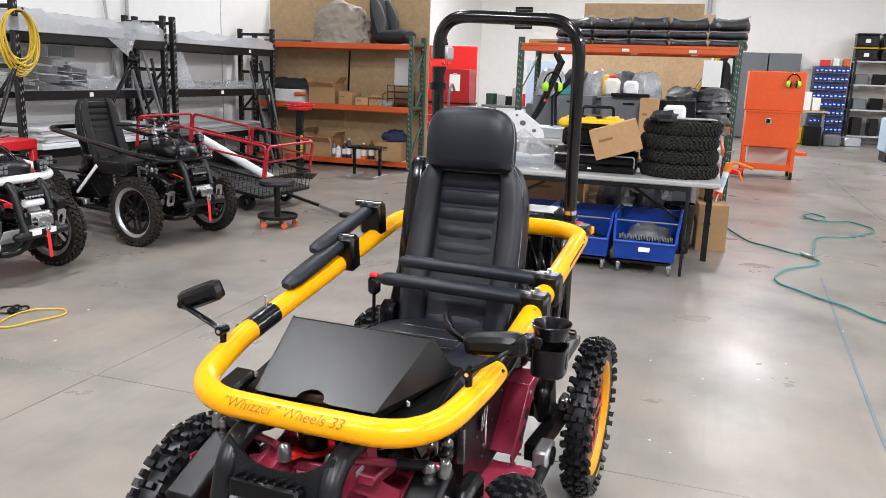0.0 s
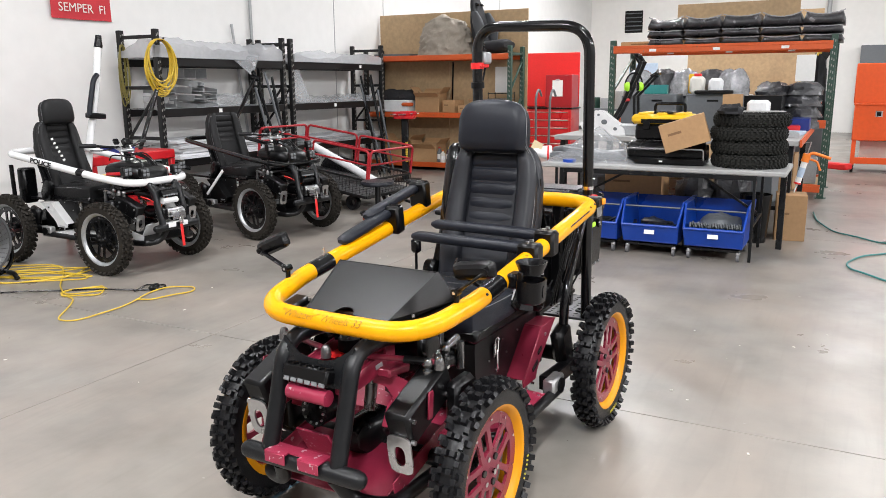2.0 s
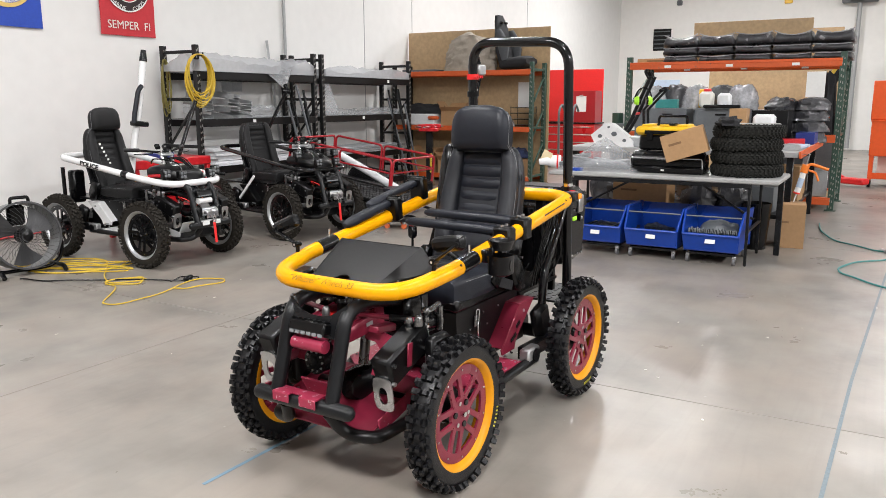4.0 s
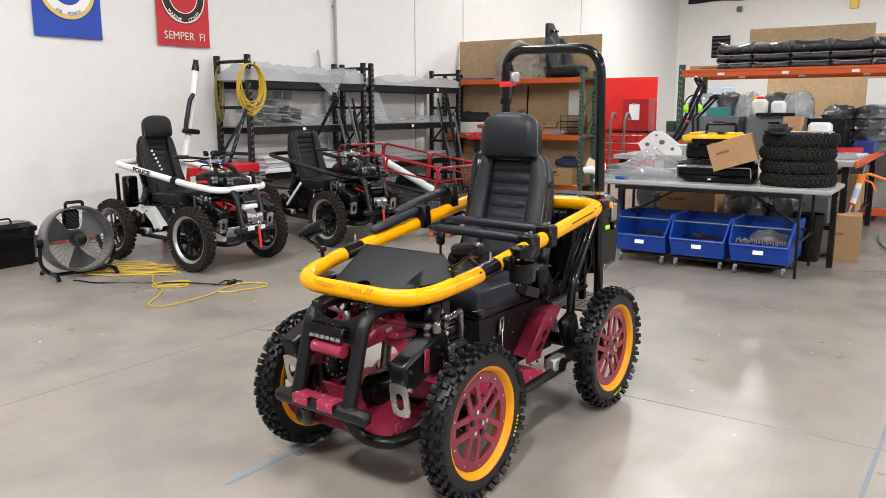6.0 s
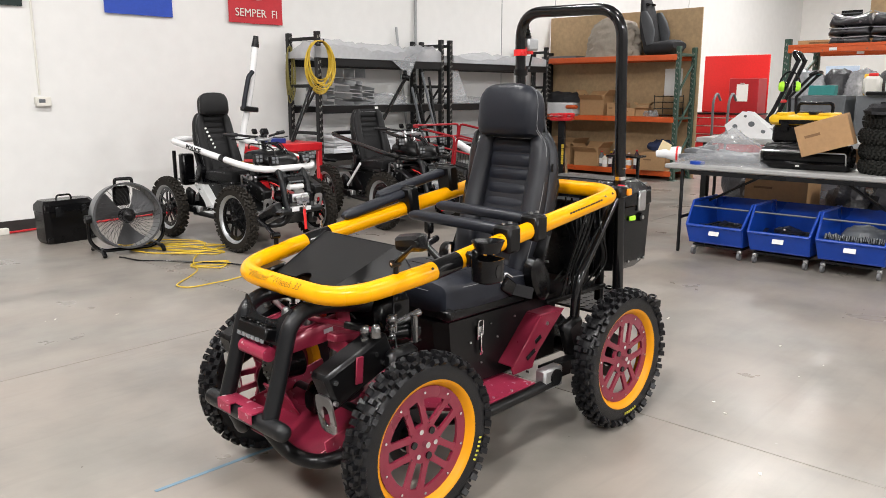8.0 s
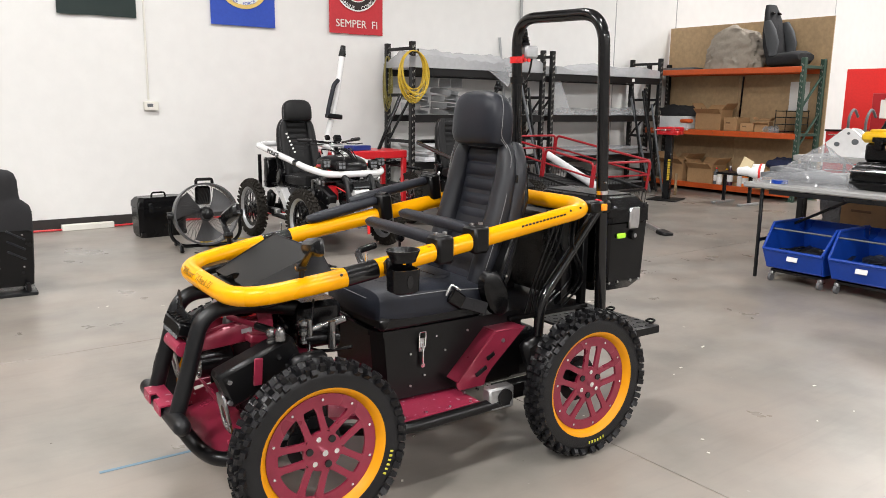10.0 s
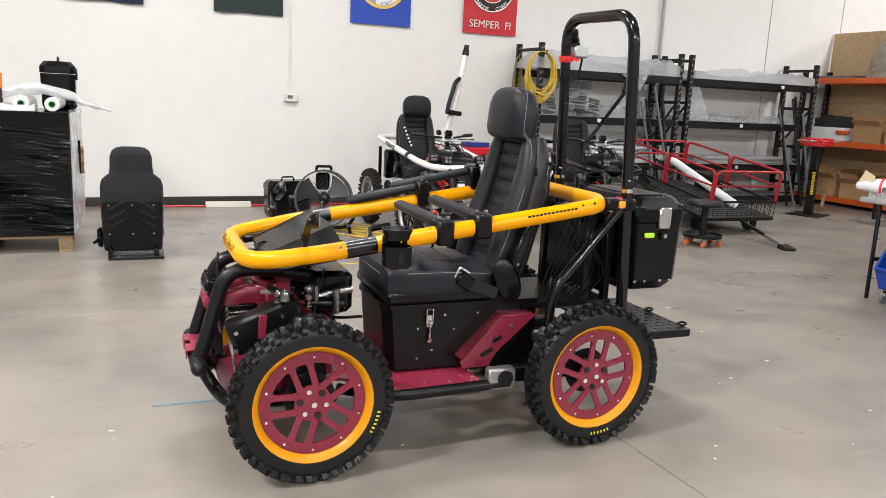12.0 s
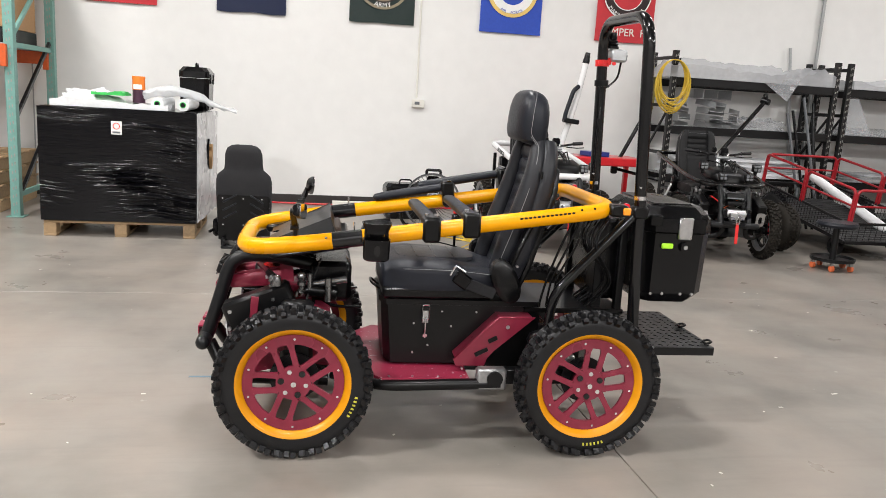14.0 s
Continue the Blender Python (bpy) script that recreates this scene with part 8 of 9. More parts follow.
def blue_bin(y, fill):
    g = thing("hopper_bin", "blue plastic hopper bin on castors, half full of parts", "bin", pose(3.93, y, 0), "blue hopper bins")
    w, d, t = 0.49, 0.60, 0.012
    z0, zt = 0.11, 0.445
    for s in (-1, 1):
        lean = Vector((0, s * 0.09, 1)).normalized()
        base = Vector((0, s * (w / 2 - 0.030), z0))
        k = (zt - z0) / lean.z
        part("side", MB().plate([(0.06, 0), (d - 0.02, 0), (d, k), (0.15, k), (0.0, k * 0.47)], base, (1, 0, 0), lean, -s * t), M["blue"], g)
        part("rim", MB().tube([(0.0, s * w / 2 - s * 0.014, 0.264), (0.15, s * w / 2 + s * 0.002, zt + 0.002), (d, s * w / 2 + s * 0.002, zt + 0.002)], 0.011, 8), M["blue"], g)
    part("front", MB().loft([[Vector((x, -v, z)), Vector((x, v, z)), Vector((x + t, v, z)), Vector((x + t, -v, z))] for x, v, z in ((0.055, w / 2 - 0.03, z0), (0.0, w / 2 - 0.012, 0.262))]), M["blue"], g)
    part("front_lip", MB().cyl((0.002, -w / 2 + 0.012, 0.262), (0.002, w / 2 - 0.012, 0.262), 0.013, 8), M["blue"], g)
    part("back", MB().box((d, 0, (z0 + zt) / 2), (t, w - 0.01, zt - z0)), M["blue"], g)
    part("floor_panel", MB().box((d / 2 + 0.02, 0, z0 + 0.006), (d - 0.06, w - 0.06, t)), M["blue_dark"], g)
    part("stay", MB().cyl((0.13, -w / 2, 0.405), (0.13, w / 2, 0.405), 0.007, 8), M["grey"], g)
    part("card", MB().box((0.012, 0.0, 0.213), (0.004, 0.085, 0.05), RY(19), bev=0.0008), M["paper"], g, "white label card")
    part("dolly", MB().box((d / 2 + 0.03, 0, 0.085), (d - 0.10, w - 0.08, 0.022)), M["grey_coat"], g)
    for x in (0.08, d - 0.05):
        for s in (-1, 1):
            c = part("castor", MB().cyl((x, s * 0.195 - 0.011, 0.033), (x, s * 0.195 + 0.011, 0.033), 0.032, 16), M["rubber_grey"], g)
            part("fork", MB().box((x + 0.008, s * 0.195, 0.066), (0.035, 0.034, 0.03)), M["steel"], c)
    rnd = random.Random(int(y * 100))
    mb = MB()
    if fill == "tracks":
        for k in range(34):
            mb.box((0.15 + rnd.uniform(0, 0.04), -0.20 + k * 0.0122, 0.262), (0.16, 0.007, 0.04), RY(rnd.uniform(12, 26)), 0.001)
        part("strip_pack", mb, M["grey"], g, "row of bare metal strips")["kind"] = "stuff"
        part("mat_roll", MB().blob((0.38, 0, 0.112), (0.36, 0.40, 0.22), 3, 0.2), M["grey"], g)
    else:
        part("rubber_matting", MB().blob((0.31, 0.0, 0.112), (0.46, 0.40, 0.14), int(y * 10) + 3, 0.35, 24, 8), M["rubber"], g)["kind"] = "stuff"
        for k in range(9):
            part("rubber_strip", MB().box((0.16 + rnd.uniform(0, 0.12), -0.16 + k * 0.04, 0.225 + rnd.uniform(0, 0.03)), (0.18, 0.03, 0.01), RZ(rnd.uniform(-15, 15)) @ RY(rnd.uniform(-8, 8)), 0.002), M["rubber"], g)
    return g


M["rubber_grey"] = mat("grey_castor_rubber", (0.12, 0.12, 0.125), 0.5, 0, 0.1)
for y, fill in ((1.12, "rubber"), (0.605, "rubber"), (0.09, "tracks")):
    blue_bin(y, fill)
bb = thing("waste_bin", "dark grey waste bin under the table", "bin", pose(4.98, -0.12, 0))
part("body", MB().lathe([(0.004, 0), (0.11, 0), (0.14, 0.44), (0.13, 0.44), (0.10, 0.01), (0.004, 0.01)], 24), M["plastic"], bb)
carton((5.28, -0.40, 0), (0.30, 0.26, 0.42), 6, label="brown carton standing on the floor beside the table")
carton((5.1, 1.0, 0.30), (0.36, 0.55, 0.34), 0, label="brown carton with faint print under the bench")
for k, (x, y) in enumerate(((5.15, 0.45), (5.25, 0.15), (5.4, 1.5))):
    single("clear_bag", MB().blob((x, y, 0.30), (0.32, 0.36, 0.28), 50 + k, 0.4, 20, 8), M["wrapseat"], "clear plastic bag of dark parts under the bench", "plastic bag")

# tyres stacked on the table
M["rubber_dull"] = mat("dusty_tyre_rubber", (0.021, 0.021, 0.019), 0.8, 0, 0.3, 14, 0.15, 180, spec=0.2)
def flat_tyre():
    me = tyre_mesh(0.306, 0.225, 0.108, 46, True, 0.011)
    me.materials.append(M["rubber_dull"])
    return me


ft = flat_tyre()
for k in range(4):
    tagged(part("spare_tyre", ft, None, None, "", pose(4.40 + 0.012 * (k % 2), -0.095 + 0.008 * (k % 3), TZ + 0.055 + k * 0.111, 0, 0, k * 13)), "knobbly black tyre lying flat in a stack on the table", "tyre", "stacked tyres")
single("white_tray", MB().box((4.46, -0.17, TZ + 0.452), (0.22, 0.34, 0.006), RZ(10), 0.003), M["tabletop"], "flat grey board lying on the tyre stack", "board")
single("black_rag", MB().blob((4.20, 0.05, TZ + 0.44), (0.22, 0.20, 0.07), 77, 0.5, 18, 6), M["cloth_grey"], "small black rag on the tyre stack", "rag")
# carton leaning on the tool case
carton((4.16, 0.36, TZ + 0.165), (0.16, 0.37, 0.235), 7, label="brown carton tilted on top of a tool case", rx=-18)
# tool cases
tc_ = thing("tool_case", "black and yellow tool case with a folding handle", "tool case", pose(4.47, 0.60, TZ + 0.20))
part("lower", MB().box((0, 0, 0.07), (0.34, 0.50, 0.14), bev=0.02), M["plastic"], tc_)
part("lid", MB().box((0, 0.03, 0.18), (0.34, 0.52, 0.08), bev=0.025), M["toolyellow"], tc_)
for y in (-0.16, 0.0, 0.16):
    part("ridge", MB().box((0, y + 0.03, 0.225), (0.30, 0.09, 0.025), bev=0.008), M["toolyellow"], tc_)
part("lid_inset", MB().box((-0.03, 0.02, 0.236), (0.20, 0.16, 0.02), bev=0.006), M["plastic"], tc_)
part("front_inset", MB().box((-0.172, 0.03, 0.165), (0.012, 0.34, 0.035), bev=0.004), M["plastic"], tc_)
part("handle", MB().tube(bend([(0.05, -0.13, 0.20), (0.05, -0.13, 0.31), (0.05, 0.13, 0.31), (0.05, 0.13, 0.20)], 0.03, 4), 0.013, 10), M["plastic"], tc_)
for y in (-0.15, 0.15):
    part("catch", MB().box((-0.178, y, 0.13), (0.02, 0.06, 0.08), bev=0.006), M["plastic"], tc_)
bc = thing("black_roller", "black ribbed roller unit with a wire handle on the table", "roller", pose(4.30, 0.56, TZ + 0.002))
part("body", MB().tube([(0.0, -0.31, 0.10), (0.0, 0.31, 0.10)], 0.098, 22), M["plastic"], bc)
part("tray", MB().box((0.02, 0, 0.03), (0.28, 0.66, 0.055), bev=0.012), M["black"], bc)
part("wire_handle", MB().tube(bend([(-0.12, -0.32, 0.05), (-0.14, -0.32, 0.14), (-0.14, 0.32, 0.14), (-0.12, 0.32, 0.05)], 0.02, 4), 0.006, 8), M["chrome"], bc)
part("end_cap", MB().cyl((0, 0.31, 0.10), (0, 0.335, 0.10), 0.075, 20), M["black_gloss"], bc)
part("end_cap", MB().cyl((0, -0.335, 0.10), (0, -0.31, 0.10), 0.075, 20), M["black_gloss"], bc)
part("tag", MB().box((-0.122, 0.03, 0.03), (0.003, 0.03, 0.014)), M["paper"], bc)
# bagged parts
bag = thing("bagged_parts", "clear plastic bag over grey machined parts on the table", "plastic bag")
rnd = random.Random(21)
for k in range(7):
    part("machined_part", MB().box((4.38 + rnd.uniform(-0.12, 0.12), 1.30 + rnd.uniform(-0.28, 0.28), TZ + 0.05 + rnd.uniform(0, 0.07)), (rnd.uniform(0.08, 0.2), rnd.uniform(0.15, 0.35), 0.04), RZ(rnd.uniform(-30, 30)) @ RX(rnd.uniform(-12, 12)), 0.006), M["galv"] if k % 2 else M["grey"], bag)
vs, fs, nu, nv = [], [], 48, 32
for j in range(nv + 1):
    for i in range(nu + 1):
        u, v = i / nu, j / nv
        x, y = 4.08 + 0.62 * v, 0.80 + 0.80 * u
        peak = max(0.0, 1 - abs(u - 0.50) / 0.50) ** 0.95 * max(0.0, 1 - abs(v - 0.5) * 2) ** 0.6
        p = Vector((x, y, 0))
        turn, far = math.atan2(v - 0.5, u - 0.5), math.hypot(u - 0.5, v - 0.5)
        crease = abs(noise.noise(Vector((3.2 * math.cos(turn), 3.2 * math.sin(turn), far * 2.5)))) + 0.4 * abs(noise.noise(Vector((7 * math.cos(turn), 9 * math.sin(turn), far * 5)))) + 0.12 * noise.noise(Vector((u * 15, v * 13, 5)))
        edge = min(u, 1 - u, v, 1 - v)
        vs.append((x + 0.02 * noise.noise(p * 9), y + 0.02 * noise.noise(p * 7), TZ + 0.004 + 0.275 * peak + 0.042 * crease * min(1, edge * 6) + 0.02 * min(1, edge * 10)))
for j in range(nv):
    for i in range(nu):
        a = j * (nu + 1) + i
        fs.append((a, a + 1, a + nu + 2, a + nu + 1))
part("film", MB().put(vs, fs), M["clearfilm"], bag, "crinkled clear film drawn up to a peak", smooth=25)
part("pouch", MB().loft([squircle((4.36, y, TZ + 0.012 + h / 2), (1, 0, 0), (0, 0, 1), w, h, 18, 2.6) for y, w, h in ((0.90, 0.10, 0.03), (1.0, 0.26, 0.07), (1.25, 0.32, 0.09), (1.45, 0.26, 0.07), (1.56, 0.1, 0.03))]), M["grey"], bag, "grey padded parts pouch")
part("neck", MB().tube([(4.28, 1.62, TZ + 0.06), (4.22, 1.72, TZ + 0.075), (4.20, 1.80, TZ + 0.06)], [0.07, 0.05, 0.03], 14), M["foamwhite"], bag)
part("neck_tie", MB().tube([(4.275, 1.63, TZ + 0.06), (4.27, 1.645, TZ + 0.06)], 0.073, 14), M["redbright"], bag)
part("tag", MB().box((4.19, 1.72, TZ + 0.12), (0.004, 0.10, 0.10), RX(25)), M["manila"], bag)
tpr = single("blue_tape_roll", MB().lathe([(0.038, 0), (0.06, 0), (0.06, 0.026), (0.038, 0.026)], 24, Matrix.Translation((4.12, 1.38, TZ + 0.001))), M["blue"], "roll of blue tape on the table", "tape roll")

# ---- bench between table and rack ----
bn = thing("work_bench", "grey steel work bench piled with goods", "bench")
part("top", MB().box((6.55, 0.75, 0.885), (2.6, 2.35, 0.05), bev=0.006), M["tabletop"], bn)
for x in (5.35, 7.75):
    for y in (-0.35, 1.85):
        part("leg", MB().box((x, y, 0.43), (0.08, 0.06, 0.86)), M["grey_coat"], bn)
part("lower_shelf", MB().box((6.55, 0.75, 0.27), (2.5, 2.2, 0.04)), M["grey_coat"], bn)
part("edge_rail", MB().box((6.55, -0.44, 0.885), (2.6, 0.02, 0.07)), M["orange"], bn)
BZ = 0.912
for y, w in ((0.53, 0.60), (1.13, 0.45)):
    g = thing("grey_cabinet", "grey steel parts cabinet on the bench", "cabinet", pose(6.6, y, BZ))
    part("body", MB().box((0, 0, 0.2), (0.36, w - 0.02, 0.40), bev=0.006), M["grey"], g)
    part("front_panel", MB().box((-0.182, 0, 0.2), (0.008, w - 0.06, 0.36)), M["grey"], g)
    part("grip", MB().box((-0.19, 0, 0.33), (0.012, 0.12, 0.02)), M["black"], g)
g = thing("dark_cabinet", "dark open parts cabinet on the bench", "cabinet", pose(6.9, 0.05, BZ))
part("body", MB().box((0, 0, 0.19), (0.4, 0.4, 0.38), bev=0.006), M["black"], g)
wl = thing("machined_bracket", "white-coated machined bracket with round holes on the bench", "bracket", pose(5.40, 1.45, BZ) @ Matrix.Diagonal((1, 1.05, 0.85, 1)))
side = [(0.22, 0.14), (0.16, 0.002), (-0.24, 0.002), (-0.22, 0.09), (0.0, 0.29), (0.06, 0.30)]
for x in (-0.07, 0.06):
    pl_ = part("plate", MB().plate(side, (x, 0, 0), (0, 1, 0), (0, 0, 1), 0.012), M["white"], wl, smooth=20)
    for y, z, r in ((0.12, 0.13, 0.024), (-0.03, 0.16, 0.03), (-0.14, 0.08, 0.02), (0.03, 0.245, 0.014)):
        part("hole", MB().cyl((x - 0.002, y, z), (x + 0.014, y, z), r, 16), M["grey"], pl_)
part("bridge", MB().box((0, 0.18, 0.10), (0.12, 0.03, 0.05), RX(20), 0.004), M["white"], wl)
part("bridge", MB().box((0, -0.2, 0.05), (0.12, 0.03, 0.04), bev=0.004), M["white"], wl)
part("bridge", MB().cyl((-0.06, 0.03, 0.245), (0.06, 0.03, 0.245), 0.012, 10), M["steel"], wl)
boxy("galvanised_tray", (5.62, 1.05, BZ), (0.42, 0.75, 0.10), M["galv"], "shallow galvanised tray on the bench", "tray")
rnd = random.Random(31)
def bottle(c, r, h, body, cap, label):
    g = thing("bottle", label, "bottle", pose(*c))
    part("body", MB().lathe([(0.003, 0), (r, 0), (r, h * 0.7), (r * 0.35, h * 0.86), (r * 0.35, h * 0.92), (0.003, h * 0.92)], 18), M[body], g)
    part("cap", MB().cyl((0, 0, h * 0.92), (0, 0, h), r * 0.4, 14), M[cap], g)
    part("wrapper", MB().lathe([(r, h * 0.2), (r * 1.02, h * 0.2), (r * 1.02, h * 0.55), (r, h * 0.55)], 18), M["paper"], g)
    return g


boxy("white_jug", (6.65, 0.74, BZ + 0.402), (0.13, 0.16, 0.19), M["cream"], "translucent white jug on the grey cabinet", "jug", 0, 0.03)
boxy("white_jug", (6.65, 0.54, BZ + 0.402), (0.13, 0.15, 0.17), M["foamwhite"], "white plastic tub on the grey cabinet", "tub", 0, 0.03)
boxy("red_lid_box", (6.66, 0.74, BZ + 0.593), (0.07, 0.08, 0.03), M["redbright"], "small red lid on the jug", "lid", 0, 0.008)
boxy("yellow_pack", (6.9, 0.82, BZ + 0.402), (0.12, 0.12, 0.22), M["toolyellow"], "yellow pack on the grey cabinet", "pack", 8, 0.01)
boxy("teal_carton", (6.5, 1.16, BZ + 0.402), (0.14, 0.25, 0.10), M["hose"], "small teal carton on the grey cabinet", "carton", 5)
boxy("white_bucket_box", (6.35, 0.05, BZ + 0.0), (0.22, 0.22, 0.34), M["foamwhite"], "white square canister on the bench", "canister", 0, 0.03)
carton((6.25, 0.30, BZ), (0.2, 0.18, 0.4), 0, label="slim tan carton on the bench")
boxy("black_scale", (6.4, 0.52, BZ + 0.402), (0.10, 0.40, 0.04), M["black"], "flat black tool on the grey cabinet", "tool", 4, 0.01)
for k in range(5):
    single("foil_bag", MB().blob((7.15 + 0.1 * (k % 2), 1.5 - k * 0.27, BZ + 0.20 + 0.17), (0.36, 0.38, 0.30), 90 + k, 0.10, 32, 16, freq=2.4), M["foilbag"] if k % 2 == 0 else M["wrapseat"], "shiny plastic-wrapped bundle on the shelf", "bundle")
boxy("bundle_box", (7.3, 0.95, BZ), (0.5, 1.5, 0.37), M["grey"], "dark grey crate behind the cabinets", "crate")
for k in range(8):
    i, j = k % 2, k // 2
    single("wrapped_cushion", MB().blob((7.35 + 0.05 * j, 0.02 - i * 0.34, BZ + j * 0.125), (0.46, 0.40, 0.145), 120 + k, 0.25, 22, 8), M["wrapseat"], "plastic-wrapped dark seat cushion in a pile", "cushion", None, "wrapped cushions")
boxy("blue_crate", (7.0, -0.33, BZ), (0.4, 0.2, 0.13), M["blue_dark"], "dark blue tray at the bench's end", "tray")
boxy("red_tray", (6.6, -0.20, BZ), (0.24, 0.3, 0.07), M["red"], "red tray on the bench", "tray", 6)
boxy("paper_stack", (6.1, -0.30, BZ), (0.5, 0.22, 0.03), M["paleblue"], "pale blue papers at the bench's edge", "papers", -4)
boxy("grey_roll_box", (5.75, -0.28, BZ), (0.3, 0.2, 0.05), M["galv"], "flat metal box on the bench", "box", 10)
for k in range(6):
    rnd2 = random.Random(300 + k)
    boxy("parts_carton", (5.6 + k * 0.36, rnd2.uniform(-0.1, 0.1) - 0.1, 0.291), (0.28, 0.3, rnd2.uniform(0.18, 0.4)), M["card"] if k % 2 else M["grey"], "carton stored on the bench's lower shelf", "carton", rnd2.uniform(-8, 8))
cg = thing("caulking_gun", "orange caulking gun with a white cartridge hanging at the bench's corner", "caulking gun")
top, tip = Vector((5.22, -0.50, 0.78)), Vector((5.22, -0.424, 0.455))
ax = (tip - top).normalized()
part("cartridge", MB().tube([top + ax * 0.05, top + ax * 0.25], 0.027, 16), M["paper"], cg)
part("cartridge_print", MB().tube([top + ax * 0.11, top + ax * 0.2], 0.0275, 16), M["paleblue"], cg)
part("end_ring", MB().tube([top + ax * 0.25, top + ax * 0.265], 0.031, 16), M["redbright"], cg)
part("nozzle", MB().tube([top + ax * 0.265, top + ax * 0.35], [0.009, 0.004], 10), M["paper"], cg)
part("head", MB().tube([top - ax * 0.02, top + ax * 0.055], 0.034, 16), M["canorange"], cg)
part("grip", MB().tube(bend([top + Vector((0, 0.0, 0.0)), top + Vector((0, -0.05, 0.03)), top + Vector((0, -0.20, -0.02))], 0.02, 4), 0.014, 10), M["canorange"], cg)
part("trigger", MB().tube(bend([top + Vector((0, -0.03, -0.03)), top + Vector((0, -0.09, -0.05)), top + Vector((0, -0.12, -0.13))], 0.02, 4), 0.010, 8), M["canorange"], cg)
part("plunger", MB().tube([top - ax * 0.02, top - ax * 0.13], 0.005, 8), M["steel"], cg)
part("hang_wire", MB().tube([top - ax * 0.13, Vector((5.25, -0.455, 0.89))], 0.003, 6), M["steel"], cg)

# ---- green and orange pallet rack with wrapped seats ----
def pallet_rack(name, x0, x1, y0, y1, top, levels, label, group):
    g = thing(name, label, "rack", None, group)
    for x in (x0, x1):
        for y in (y0, y1):
            post(g, x, y, top, M["green_post"], 0.075, True, "x")
    for y in (y0, y1):
        for z0 in (0.2, 0.75, 1.3):
            part("lacing", MB().bar((x0, y, z0), (x1, y, z0 + 0.5), 0.03, 0.03, up=(0, 1, 0)), M["green_post"], g)
        for z in (0.15, 0.95, top - 0.12):
            part("tie", MB().box(((x0 + x1) / 2, y, z), (x1 - x0, 0.03, 0.04)), M["green_post"], g)
    for z in levels:
        for x in (x0 - 0.02, x1 + 0.02):
            b = part("beam", MB().box((x, (y0 + y1) / 2, z), (0.045, y1 - y0 - 0.02, 0.10), bev=0.005), M["orange"], g)
            part("beam_lip", MB().box((x - 0.024, (y0 + y1) / 2, z + 0.02), (0.006, y1 - y0 - 0.04, 0.012)), M["orange"], b)
            for k in range(3):
                part("beam_label", MB().box((x - 0.0245, y0 + (y1 - y0) * (0.2 + 0.3 * k), z - 0.015), (0.003, 0.09, 0.035), bev=0.0008), M["paper"], b)
    return g


rk = pallet_rack("pallet_rack", 8.2, 9.32, -0.57, 2.14, 2.0, (1.875, 0.92, 0.12), "green pallet rack with orange beams, loaded", "pallet racks")
for z in (1.895, 0.94, 0.14):
    part("deck", MB().box((8.76, 0.785, z), (1.0, 2.6, 0.018)), M["plywood"], rk)
carton((8.75, 1.62, 1.906), (0.8, 0.92, 0.075), 0, label="flat brown carton on top of the rack")
single("plywood_sheet", MB().box((9.2, 0.7, 2.27), (0.03, 1.6, 0.5)), M["plywood"], "sheet of plywood standing on top of the rack", "plywood")
def wrapped_pad(y, z, h, w, dip, seed):
    """A padded seat shell seen end on, in clear film with a rumpled edge."""
    rings, n = [], 15
    for i in range(n):
        u = i / (n - 1) * 2 - 1
        hh = h * (1 - dip * (1 - abs(u) ** 2.2)) * (0.45 if i in (0, n - 1) else 1)
        f = Vector((8.60, y + u * w / 2, z + hh / 2))
        ring = squircle(f, (1, 0, 0), (0, 0, 1), 0.66 * (0.9 if i in (0, n - 1) else 1), hh, 22, 3.2)
        rings.append([p + Vector((0.022 * noise.noise(p * 9 + Vector((seed, 0, 0))), 0.01 * noise.noise(p * 13), 0.012 * noise.noise(p * 11 + Vector((0, seed, 0))) if p.z > z + 0.02 else 0)) for p in ring])
    ob = single("wrapped_seat_pad", MB().loft(rings), M["wrapseat"], "dark seat pad wrapped in clear plastic, stacked on the rack", "seat pad", None, "wrapped seat pads", smooth=70)
    rim = []
    for i in range(21):
        u = i / 20 * 2 - 1
        hh = h * (1 - dip * (1 - abs(u) ** 2.2))
        rim.append(Vector((8.285 + 0.012 * noise.noise(Vector((u * 4, seed, 0))), y + u * w * 0.48, z + hh - 0.012 - 0.012 * abs(noise.noise(Vector((u * 5, seed, 3)))))))
    part("film_edge", MB().tube(rim, [0.005 + 0.008 * abs(noise.noise(p * 20)) for p in rim], 7), M["foil"], ob, "crumpled edge of clear film")
    return ob


for i in range(5):
    y = 1.47 - i * 0.475
    wrapped_pad(y, 1.906, 0.115, 0.46, 0.08 + 0.1 * (i % 2), 3 + i)
    wrapped_pad(y + 0.01, 2.018, 0.105, 0.465, 0.05, 23 + i)
    wrapped_pad(y, 2.12, 0.185, 0.468, 0.3 - 0.06 * (i % 3), 43 + i)
# hand truck, ear muffs and goods in the rack
ht = thing("hand_truck", "dark grey folding hand truck leaning on the bench", "hand truck")
for x in (5.72, 5.90):
    part("upright", MB().tube(bend([(x, 1.52, 0.93), (x, 1.37, 1.15), (x, 1.16, 1.66)], 0.1, 4), 0.02, 10), M["grey_coat"], ht)
    part("strut", MB().tube([(x, 1.20, 0.93), (x, 1.22, 1.30), (x, 1.02, 1.52)], 0.015, 10), M["grey_coat"], ht)
part("grip", MB().tube(bend([(5.72, 1.17, 1.64), (5.72, 1.22, 1.72), (5.90, 1.22, 1.72), (5.90, 1.17, 1.64)], 0.04, 4), 0.021, 10), M["plastic"], ht)
